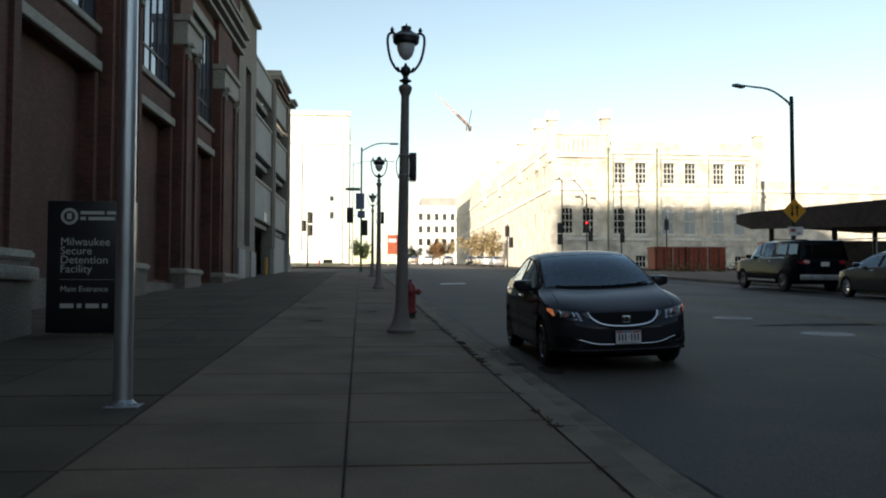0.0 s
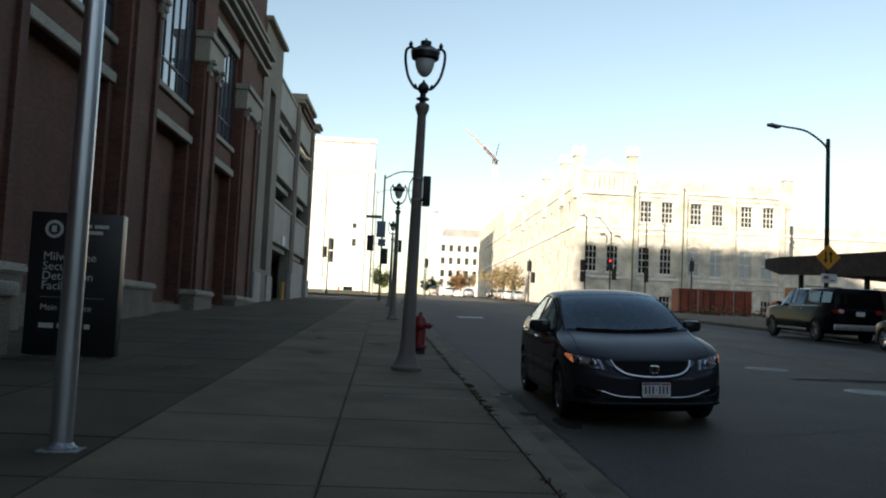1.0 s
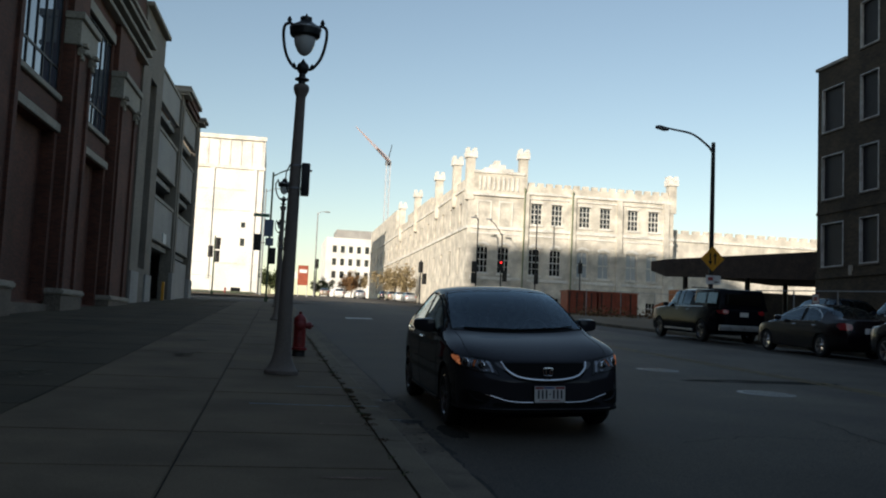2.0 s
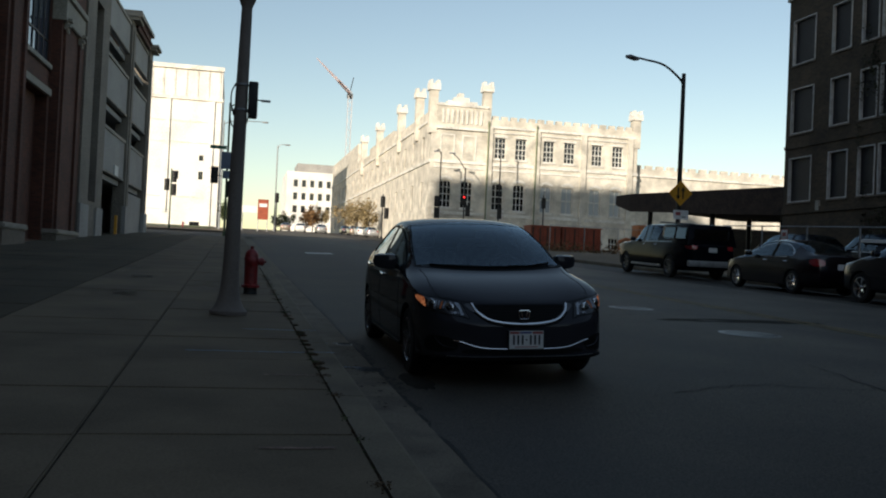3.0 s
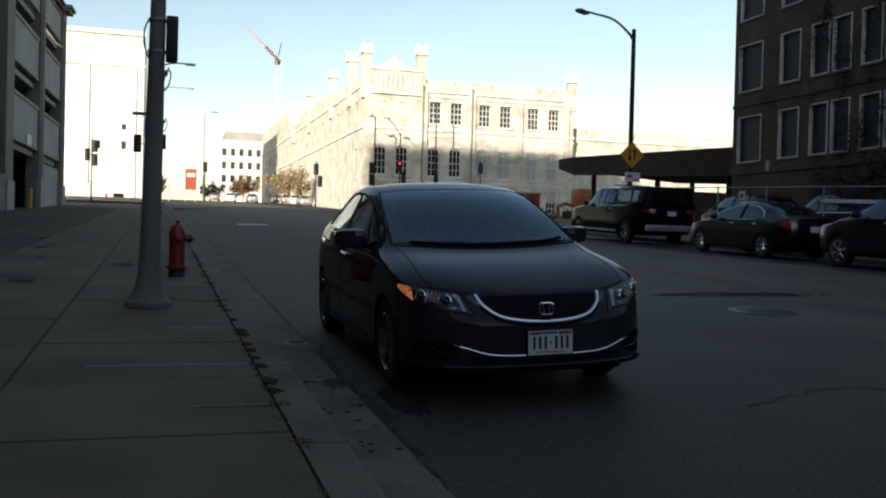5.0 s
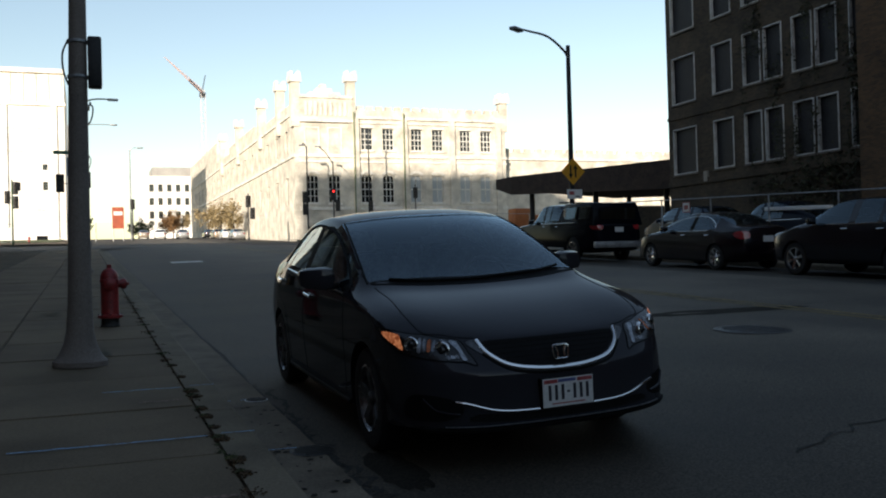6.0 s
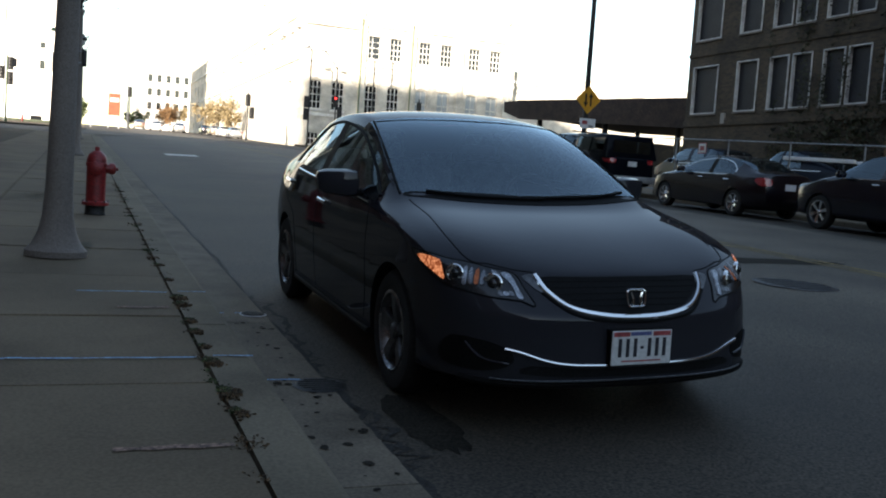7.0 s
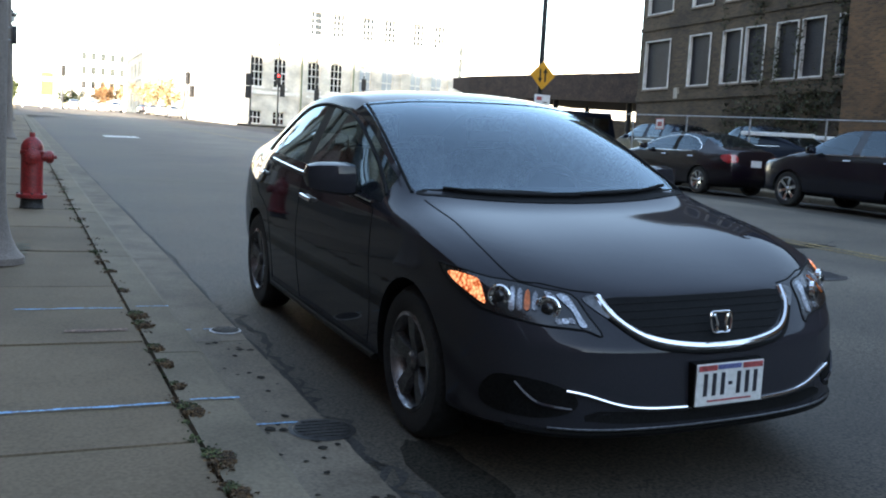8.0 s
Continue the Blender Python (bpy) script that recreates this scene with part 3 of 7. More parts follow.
def sash(name, w, h, cols, rows, glass, arched, bars):
    """A sash window: white frame and bars before a pane, with a flat arch where asked."""
    fr = bmesh.new()
    box(fr, 0, 0.07, -0.06, 0.06, 0, h)
    box(fr, w - 0.07, w, -0.06, 0.06, 0, h)
    box(fr, 0.07, w - 0.07, -0.06, 0.06, 0, 0.09)
    box(fr, 0.07, w - 0.07, -0.06, 0.06, h - 0.08, h)
    box(fr, 0.07, w - 0.07, -0.07, 0.05, h * 0.5 - 0.05, h * 0.5 + 0.05)
    for k in range(1, cols):
        box(fr, w * k / cols - 0.035, w * k / cols + 0.035, -0.045, 0.03, 0.09, h - 0.08)
    for k in range(1, rows):
        if 2 * k != rows:
            box(fr, 0.07, w - 0.07, -0.043, 0.028, h * k / rows - 0.03, h * k / rows + 0.03)
    if arched:
        for k in range(14):
            xa, xb = w * k / 14, w * (k + 1) / 14
            far = abs((k + 0.5) / 7 - 1)
            box(fr, xa, xb, -0.075, -0.03, h - 0.012 - 0.42 * (1 - math.sqrt(1 - far * far)), h)
    frame_mesh = mesh_of("window_frame", fr, bars)
    pane_bm = bmesh.new()
    box(pane_bm, 0.03, w - 0.03, 0.062, 0.09, 0.03, h - 0.03)
    return frame_mesh, mesh_of("pane", pane_bm, glass)


def place_sash(kind, parent, m, name="window"):
    ob = new(name, kind[0])
    ob.matrix_basis = m
    ob.parent = parent
    pane = new("pane", kind[1])
    pane.parent = ob
    return ob


hall_up = sash("window", 1.4, 2.55, 3, 4, ROOM_GLASS, False, CREAM_STONE)
hall_low = sash("window", 1.42, 3.2, 3, 4, ROOM_GLASS, True, CREAM_STONE)
hall_blind = sash("window", 1.42, 3.2, 2, 2, BLIND_GLASS, True, CREAM_STONE)
hall_base = sash("window", 1.3, 1.45, 3, 2, ROOM_GLASS, False, CREAM_STONE)
for x in up:
    place_sash(hall_up, hall, pose(x, 99.25, 14.25))
    h_part("sill", [(x - 0.12, x + 1.52, 98.85, 99.0, 14.05, 14.25)], CREAM_STONE)
    h_part("lintel", [(x - 0.12, x + 1.52, 98.93, 99.0, 16.8, 17.05)], CREAM_STONE)
for k, x in enumerate(lowx):
    place_sash(hall_blind if k > 3 else hall_low, hall, pose(x, 99.25, 8.1))
    place_sash(hall_base, hall, pose(x + 0.05, 99.25, 4.05))
    h_part("sill", [(x - 0.12, x + 1.54, 98.85, 99.0, 7.88, 8.1)], CREAM_STONE)
    for a in range(8):   # flat brick arch of eight stones
        t0, t1 = math.pi * (0.22 + 0.07 * a), math.pi * (0.22 + 0.07 * (a + 1)) - 0.012
        cx, cz, r0, r1 = x + 0.71, 10.75, 0.80, 1.12
        bm = bmesh.new()
        vs = [bm.verts.new((cx + r * math.cos(t), yy, cz + r * math.sin(t))) for yy in (98.9, 99.3) for r, t in ((r0, t0), (r1, t0), (r1, t1), (r0, t1))]
        for q in ((0, 1, 2, 3), (7, 6, 5, 4), (0, 4, 5, 1), (1, 5, 6, 2), (2, 6, 7, 3), (3, 7, 4, 0)):
            bm.faces.new([vs[i] for i in q])
        part("arch_stone", bm, CREAM_STONE, hall)
for x in (20.95, 23.6):      # blind panels in the corner tower
    h_part("blind_panel", [(x, x + 0.12, 98.93, 99.0, 13.9, 16.8), (x + 1.6, x + 1.72, 98.93, 99.0, 13.9, 16.8), (x + 0.12, x + 1.6, 98.93, 99.0, 16.65, 16.8)], CREAM_STONE)

# ---- pale grain tower past the crossing ----
tower = thing("grain_tower", pose(0, 0, 0), "tall pale windowless brick tower with an arcaded top", "building")
t_holes = [(-8.46, -7.74, 16.7, 17.6), (-8.45, -7.72, 13.6, 14.9), (-12.25, -11.57, 13.5, 14.8), (-9.5, -7.9, 4.0, 6.6)]
f_part("wall", [(a, b, 150.0, 150.6, c, d) for a, b, c, d in wall_cells(-26.0, -5.2, 2.0, 32.0, t_holes)], PALE_WALL, parent=tower)
f_part("wall", [(-5.8, -5.2, 150.6, 175, 2, 32)], PALE_WALL, parent=tower)
f_part("roof", [(-26, -5.8, 150.6, 175, 31, 31.4)], ROOF_TAR, parent=tower)
for a, b, c, d in t_holes:
    f_part("window", [(a, b, 150.35, 150.4, c, d)], ROOM_GLASS, parent=tower)
f_part("cornice", [(-26.2, -5.0, 149.7, 150.0, 26.6, 27.1), (-26.2, -5.0, 149.6, 150.0, 31.6, 32.3)], CREAM_STONE, parent=tower)
for k in range(12):
    f_part("pilaster", [(-25.6 + 1.8 * k, -25.3 + 1.8 * k, 149.9, 150.0, 27.1, 31.6)], CREAM_STONE, parent=tower)
for xx, z0, z1 in ((-6.6, 3.5, 26.6), (-13.6, 8, 26.6), (-25.5, 3, 26.6)):
    f_part("pilaster", [(xx - 0.3, xx + 0.3, 149.75, 150.0, z0, z1)], PALE_WALL, parent=tower)
for z in (10.5, 19.5, 23.0):
    f_part("band", [(-26, -5.2, 149.9, 150.0, z, z + 0.2)], CREAM_STONE, parent=tower)

# ---- far white office block ----
office = thing("office_block", pose(0, 0, 0), "far white office block with square windows and a grey penthouse", "building")
o_holes = [(13.9 + 2.35 * k, 15.1 + 2.35 * k, z, z + 2.0) for k in range(6) for z in (22.1, 18.4, 14.7)]
f_part("wall", [(a, b, 260.0, 260.6, c, d) for a, b, c, d in wall_cells(12.0, 30.0, 2.0, 26.4, o_holes)], PALE_WALL, parent=office)
f_part("wall", [(12.0, 12.6, 260.6, 285, 2, 26.4)], PALE_WALL, parent=office)
f_part("roof", [(12.6, 30, 260.6, 285, 25.8, 26.1)], ROOF_TAR, parent=office)
f_part("penthouse", [(15.2, 30, 266, 280, 26.1, 29.4)], PRECAST, parent=office)
for a, b, c, d in o_holes:
    f_part("window", [(a, b, 260.3, 260.4, c, d)], ROOM_GLASS, parent=office)

# ---- brown brick block across the street ----
brown = thing("brown_brick_building", pose(0, 0, 0), "old dark brown brick building with white-framed windows and creepers", "building")
by = [(30.72, 32.5), (28.12, 29.48), (26.32, 27.43), (25.05, 26.14), (23.40, 24.5), (22.15, 23.24), (20.75, 21.55)]
levels = [(4.9, 7.05), (8.2, 10.4), (11.55, 13.75), (15.0, 17.2)]
b_holes = [(a, b, c, d) for a, b in by for c, d in levels if not (a > 30 and c > 14)]
f_part("wall", [(23.7, 24.2, a, b, c, d) for a, b, c, d in wall_cells(20.45, 30.5, 0.5, 18.2, [h for h in b_holes if h[0] < 30])], BROWN_BRICK, parent=brown)
f_part("wall", [(23.7, 24.2, a, b, c, d) for a, b, c, d in wall_cells(30.5, 32.9, 0.5, 14.8, [h for h in b_holes if h[0] > 30])], BROWN_BRICK, parent=brown)
f_part("north_wall", [(24.2, 60, 32.4, 32.9, 0.5, 14.8), (24.2, 60, 30.0, 30.5, 14.8, 18.2)], BROWN_BRICK, parent=brown)
f_part("roof", [(24.2, 60, 30.5, 32.4, 14.2, 14.5), (24.2, 60, 20.45, 30.0, 17.6, 17.9), (24.2, 60, -22, 20.45, 12.2, 12.6)], ROOF_TAR, parent=brown)
f_part("parapet_cap", [(23.6, 24.3, 30.5, 33.0, 14.8, 14.95), (23.6, 24.3, 19.5, 30.6, 18.2, 18.4)], CAST, parent=brown)
f_part("band", [(23.62, 23.7, 20.45, 32.9, 4.35, 4.6), (23.64, 23.7, 20.45, 32.9, 7.5, 7.65)], BROWN_BRICK, parent=brown)
f_part("tan_wall", [(22.9, 24.2, -22.0, 20.45, 0.0, 13.0)], TAN_BRICK, parent=brown)
f_part("meter_box", [(23.60, 23.7, 29.95, 30.2, 4.42, 4.88)], CAST, "small pale meter box", parent=brown)
for a, b, c, d in b_holes:
    w = new("window", None)
    w.parent = brown
    f_part("window_frame", [(23.66, 23.82, a, a + 0.05, c, d), (23.66, 23.82, b - 0.05, b, c, d), (23.66, 23.82, a + 0.05, b - 0.05, c, c + 0.05), (23.66, 23.82, a + 0.05, b - 0.05, d - 0.05, d)], FRAME, "chipped white-painted frame", parent=w)
    f_part("screen", [(23.84, 23.87, a, b, c, d)], DULL_GLASS, parent=w)
    f_part("window_sill", [(23.63, 23.72, a - 0.05, b + 0.05, c - 0.07, c)], STONE, parent=w)

# canopy over the yard
canopy = thing("yard_canopy", pose(0, 0, 0), "dark flat-roofed canopy on posts over a yard", "canopy")
bm = bmesh.new()
low_, high = [], []
for px_, py_, t0, t1 in ((21.7, 48.6, 5.55, 6.15), (22.1, 47.2, 5.10, 6.22), (26.6, 38.0, 4.72, 6.27), (28.0, 35.0, 4.70, 6.3), (40.0, 41.0, 4.8, 6.3), (33.0, 53.0, 5.3, 6.22), (23.0, 49.2, 5.7, 6.16)):
    low_.append(bm.verts.new((px_, py_, t0)))
    high.append(bm.verts.new((px_, py_, t1)))
bm.faces.new(low_[::-1])
bm.faces.new(high)
for k in range(7):
    bm.faces.new((low_[k], low_[(k + 1) % 7], high[(k + 1) % 7], high[k]))
part("roof_slab", bm, TIMBER, canopy)
for px_, py_ in ((23.2, 46.6), (25.2, 42.4), (27.3, 38.4), (31, 48)):
    part("post", tube([(px_, py_, 1.3), (px_, py_, 5.5)], 0.16, 10), DARK_METAL, canopy, smooth=True)

yard = thing("yard_wall", pose(0, 0, 0), "dark brown brick yard wall behind the canopy", "wall")
f_part("wall", [(31.0, 62.0, 54.0, 54.4, 1.0, 4.72)], BROWN_BRICK, parent=yard)
f_part("coping", [(30.95, 62.0, 53.95, 54.45, 4.72, 4.82)], STONE, parent=yard)

# unseen block added behind the camera to shade the hall's lower front
behind = thing("tower_block", pose(0, 0, 0), "plain unseen grey block added to shade the cream brick hall", "building")
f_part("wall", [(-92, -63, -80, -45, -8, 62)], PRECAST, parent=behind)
# unseen row closes the street and keeps low glow off the car's nose
low_row = thing("warehouse", pose(0, 0, 0), "plain unseen brick row added to close the street and cut horizon glow", "building")
f_part("wall", [(-30, 230, -90, -70, -8, 15)], BROWN_BRICK, parent=low_row)
f_part("roof", [(-30.3, 230.3, -90.3, -69.7, 15, 15.4)], ROOF_TAR, parent=low_row)

# ---- vehicles ----
def car_glass(name, tint, ior=1.8, dust=0.0):
    m, n, l, p = nodes_of(name)
    out = n["Material Output"]
    fr, tr, gl, mx = n.new("ShaderNodeFresnel"), n.new("ShaderNodeBsdfTransparent"), n.new("ShaderNodeBsdfGlossy"), n.new("ShaderNodeMixShader")
    fr.inputs["IOR"].default_value = ior
    tr.inputs["Color"].default_value = (*tint, 1)
    gl.inputs["Roughness"].default_value = 0.0
    gl.inputs["Color"].default_value = (0.74, 0.90, 1, 1)
    l.new(fr.outputs[0], mx.inputs[0])
    l.new(tr.outputs[0], mx.inputs[1])
    l.new(gl.outputs[0], mx.inputs[2])
    film, dull = n.new("ShaderNodeMixShader"), n.new("ShaderNodeBsdfDiffuse")
    film.inputs[0].default_value = dust
    dull.inputs["Color"].default_value = (0.62, 0.62, 0.60, 1)
    l.new(mx.outputs[0], film.inputs[1])
    l.new(dull.outputs[0], film.inputs[2])
    l.new(film.outputs[0], out.inputs["Surface"])
    return m


def car_paint(name, colour, metal=0.55, rough=0.3, shine=0.8, spec=0.5):
    return paint(name, colour, rough, metal=metal, var=0.05, scale=1.2, fine=400, bump=0.02, depth=0.0005, coat=shine, spec=spec)


WINDSCREEN = car_glass("windscreen_glass", (0.86, 0.90, 0.92), 1.85, 0.0)
SIDE_GLASS = car_glass("side_glass", (0.62, 0.65, 0.65), 1.78)
CHROME = paint("chrome", (0.80, 0.80, 0.80), 0.10, metal=1.0, var=0.03, scale=3, bump=0)
SILVER = paint("wheel_silver", (0.14, 0.14, 0.142), 0.4, metal=0.85, var=0.1, scale=6, fine=60, bump=0.05)
RUBBER = paint("tyre_rubber", (0.010, 0.010, 0.010), 0.85, var=0.2, scale=8, fine=80, bump=0.3)
TRIM = paint("black_trim", (0.006, 0.006, 0.006), 0.7, var=0.15, scale=8, fine=120, bump=0.1, spec=0.12)
CABIN = paint("cabin_cloth", (0.20, 0.195, 0.185), 0.9, var=0.2, scale=8, fine=150, bump=0.3)
CABIN_DARK = paint("cabin_plastic", (0.03, 0.03, 0.032), 0.7, var=0.15, scale=8, fine=150, bump=0.2)


def lit_amber(name):
    """A lit amber lens, broken into small facets."""
    m, n, l, p = nodes_of(name)
    geo, vor, ramp = n.new("ShaderNodeNewGeometry"), n.new("ShaderNodeTexVoronoi"), n.new("ShaderNodeValToRGB")
    vor.inputs["Scale"].default_value = 75
    l.new(geo.outputs["Position"], vor.inputs["Vector"])
    ramp.color_ramp.elements[0].position, ramp.color_ramp.elements[1].position = 0.15, 0.75
    ramp.color_ramp.elements[0].color, ramp.color_ramp.elements[1].color = (0.50, 0.20, 0.10, 1), (0.10, 0.016, 0.004, 1)
    l.new(vor.outputs["Distance"], ramp.inputs[0])
    l.new(ramp.outputs[0], p.inputs["Emission Color"])
    p.inputs["Emission Strength"].default_value = 0.6
    p.inputs["Base Color"].default_value = (0.45, 0.13, 0.04, 1)
    p.inputs["Roughness"].default_value = 0.15
    return m


AMBER_LIT = lit_amber("amber_lamp")
AMBER = paint("amber_lens", (0.55, 0.12, 0.02), 0.2, var=0.1, scale=30)
RED_LENS = paint("red_lens", (0.35, 0.015, 0.02), 0.15, var=0.1, scale=30, coat=1)
LENS_DARK = paint("lamp_housing", (0.25, 0.25, 0.26), 0.25, metal=0.8, var=0.25, scale=25, fine=200, bump=0.1)
PLATE_WHITE = paint("plate_white", (0.66, 0.66, 0.64), 0.5, var=0.05, scale=8)
PLATE_INK = paint("plate_ink", (0.02, 0.02, 0.03), 0.6, var=0.05)
PLATE_RED = paint("plate_red", (0.40, 0.07, 0.07), 0.5, var=0.1, scale=30)
PLATE_BLUE = paint("plate_blue", (0.10, 0.12, 0.28), 0.5, var=0.1, scale=30)

LOW = ((0.0, 0.185), (0.80, 0.185), (0.862, 0.235), (0.876, 0.47), (0.880, 0.71))     # underside and flank


def sedan_stations():
    """Control sections of a four-door saloon from nose to tail: nine points a side, each (x, y, z)."""
    def flank(y, top):
        return [(x, y, z) for x, z in LOW] + top
    return [
        [(0, .12, .215), (.50, .12, .215), (.525, .05, .262), (.52, .055, .41), (.52, .075, .545), (.50, .155, .635), (.455, .215, .698), (.30, .195, .709), (0, .185, .712)],
        [(0, .30, .205), (.70, .29, .205), (.772, .222, .260), (.775, .225, .42), (.775, .240, .565), (.775, .295, .690), (.63, .355, .772), (.34, .35, .776), (0, .34, .779)],
        [(0, .55, .185), (.79, .55, .185), (.852, .50, .24), (.862, .50, .45), (.870, .51, .63), (.872, .56, .808), (.735, .60, .862), (.38, .61, .856), (0, .61, .858)],
        flank(.95, [(.862, .95, .878), (.742, .94, .930), (.42, .92, .914), (0, .90, .912)]),
        flank(1.17, [(.858, 1.20, .902), (.760, 1.22, .975), (.46, 1.15, .955), (0, 1.11, .945)]),
        flank(1.60, [(.845, 1.60, .922), (.700, 1.68, 1.190), (.45, 1.62, 1.222), (0, 1.59, 1.232)]),
        flank(2.14, [(.842, 2.12, .945), (.622, 2.20, 1.402), (.40, 2.15, 1.435), (0, 2.12, 1.445)]),
        flank(2.75, [(.840, 2.75, .968), (.612, 2.76, 1.428), (.38, 2.76, 1.466), (0, 2.76, 1.476)]),
        flank(3.32, [(.832, 3.32, .998), (.602, 3.36, 1.378), (.37, 3.36, 1.426), (0, 3.36, 1.436)]),
        flank(3.75, [(.810, 3.75, 1.030), (.610, 3.78, 1.232), (.38, 3.80, 1.285), (0, 3.80, 1.30)]),
        [(0, 4.1, .19), (.72, 4.1, .19), (.80, 4.1, .29), (.83, 4.1, .48), (.835, 4.1, .74), (.775, 4.10, 1.045), (.63, 4.12, 1.085), (.38, 4.14, 1.10), (0, 4.14, 1.105)],
        [(0, 4.38, .22), (.66, 4.38, .22), (.745, 4.36, .32), (.785, 4.36, .50), (.785, 4.36, .75), (.73, 4.36, 1.015), (.60, 4.38, 1.075), (.38, 4.39, 1.09), (0, 4.40, 1.095)],
        [(0, 4.45, .26), (.52, 4.45, .26), (.58, 4.50, .35), (.62, 4.52, .50), (.62, 4.50, .75), (.58, 4.46, .96), (.52, 4.44, 1.03), (.36, 4.45, 1.05), (0, 4.46, 1.055)],
    ]


def shell(stations, level, arches, noses):
    """The smoothed skin of a car body with its wheel arches cut, as one mesh that carries (section, point) in its UVs."""
    bm = bmesh.new()
    uv = bm.loops.layers.uv.new("grid")
    crease = bm.edges.layers.float.new("crease_edge")
    ring = lambda k: k if k <= 8 else 16 - k
    rows = []
    for st in stations:
        rows.append([bm.verts.new((st[ring(k)][0] * (1 if k <= 8 else -1), st[ring(k)][1], st[ring(k)][2])) for k in range(16)])

    def face(corners):
        f = bm.faces.new([c[0] for c in corners])
        for loop, c in zip(f.loops, corners):
            loop[uv].uv = (c[1], c[2])

    for i in range(len(rows) - 1):
        for k in range(16):
            k2 = (k + 1) % 16
            face(((rows[i][k], i, ring(k)), (rows[i + 1][k], i + 1, ring(k)), (rows[i + 1][k2], i + 1, ring(k2)), (rows[i][k2], i, ring(k2))))
    mids = []
    for end, (row, push, ui) in enumerate(((rows[0], noses[0], -1), (rows[-1], noses[1], len(rows)))):
        base = 0 if end == 0 else len(rows) - 1
        mid = {j: bm.verts.new((0, row[j].co.y + push[j - 2], row[j].co.z + (0.0 if j < 6 else -0.012))) for j in range(2, 7)}
        mids.append(mid)
        for s in (1, -1):
            at_ = lambda j: row[j if s == 1 else (16 - j) % 16]
            for j in range(2, 6):
                face(((mid[j], ui, j), (at_(j), base, j), (at_(j + 1), base, j + 1), (mid[j + 1], ui, j + 1)))
            face(((at_(0), base, 0), (at_(1), base, 1), (at_(2), base, 2), (mid[2], ui, 2)))
            face(((mid[6], ui, 6), (at_(6), base, 6), (at_(7), base, 7), (at_(8), base, 8)))
    bmesh.ops.recalc_face_normals(bm, faces=bm.faces[:])
    bm.edges.ensure_lookup_table()
    belt = {v for row in rows[3:10] for v in (row[5], row[11])}
    sill = {v for row in rows[:11] for v in (row[2], row[14])} | {m_[2] for m_ in mids}
    brow = {v for row in rows[:2] for v in (row[4], row[12])} | {mids[0][4]}
    rail = {v for row in rows[4:10] for v in (row[6], row[10])}
    wing = {v for row in rows[1:4] for v in (row[5], row[11])}
    for e in bm.edges:
        if e.verts[0] in rail and e.verts[1] in rail:
            e[crease] = 0.55
        if e.verts[0] in wing and e.verts[1] in wing:
            e[crease] = 0.5
        if e.verts[0] in belt and e.verts[1] in belt:
            e[crease] = 0.45
        if e.verts[0] in sill and e.verts[1] in sill:
            e[crease] = 0.6
        if e.verts[0] in brow and e.verts[1] in brow:
            e[crease] = 0.55
    me = bpy.data.meshes.new("shell")
    bm.to_mesh(me)
    bm.free()
    ob = new("tmp_shell", me)
    sub = ob.modifiers.new("smooth", "SUBSURF")
    sub.levels = sub.render_levels = level
    sub.uv_smooth = "NONE"
    cutters = []
    for y, z, r, x_in in arches:
        for s in (1, -1):
            cb = bmesh.new()
            cuv = cb.loops.layers.uv.new("grid")
            loops = [[cb.verts.new((s * x, y + r * math.cos(a), z + r * math.sin(a))) for a in [2 * math.pi * k / 40 for k in range(40)]] for x in (x_in, 1.3)]
            for k in range(40):
                cb.faces.new((loops[0][k], loops[0][(k + 1) % 40], loops[1][(k + 1) % 40], loops[1][k]))
            cb.faces.new(loops[0])
            cb.faces.new(loops[1])
            bmesh.ops.recalc_face_normals(cb, faces=cb.faces[:])
            for f in cb.faces:
                for loop in f.loops:
                    loop[cuv].uv = (-9, -9)
            cm = bpy.data.meshes.new("cutter")
            cb.to_mesh(cm)
            cb.free()
            co = new("tmp_cutter", cm)
            mod = ob.modifiers.new("arch", "BOOLEAN")
            mod.operation, mod.object, mod.solver = "DIFFERENCE", co, "EXACT"
            cutters.append(co)
    bpy.context.view_layer.update()
    out = bpy.data.meshes.new_from_object(ob.evaluated_get(bpy.context.evaluated_depsgraph_get()))
    for o in [ob, *cutters]:
        old = o.data
        bpy.data.objects.remove(o)
        bpy.data.meshes.remove(old)
    return out


def split_shell(me, sort):
    """Splits the skin by what sort(u, v, x, y, z) calls each face."""
    src = bmesh.new()
    src.from_mesh(me)
    uv = src.loops.layers.uv["grid"]
    groups = {}
    for f in src.faces:
        n = len(f.loops)
        a = sum(l[uv].uv.x for l in f.loops) / n
        b = sum(l[uv].uv.y for l in f.loops) / n
        c = f.calc_center_median()
        groups.setdefault(sort(a, b, c.x, c.y, c.z), []).append(f)
    out = {}
    for key, faces in groups.items():
        bm = bmesh.new()
        made = {}
        for f in faces:
            vs = []
            for v in f.verts:
                if v not in made:
                    made[v] = bm.verts.new(v.co)
                vs.append(made[v])
            try:
                bm.faces.new(vs)
            except ValueError:
                pass
        out[key] = bm
    tree = BVHTree.FromBMesh(src)
    src.free()
    return out, tree


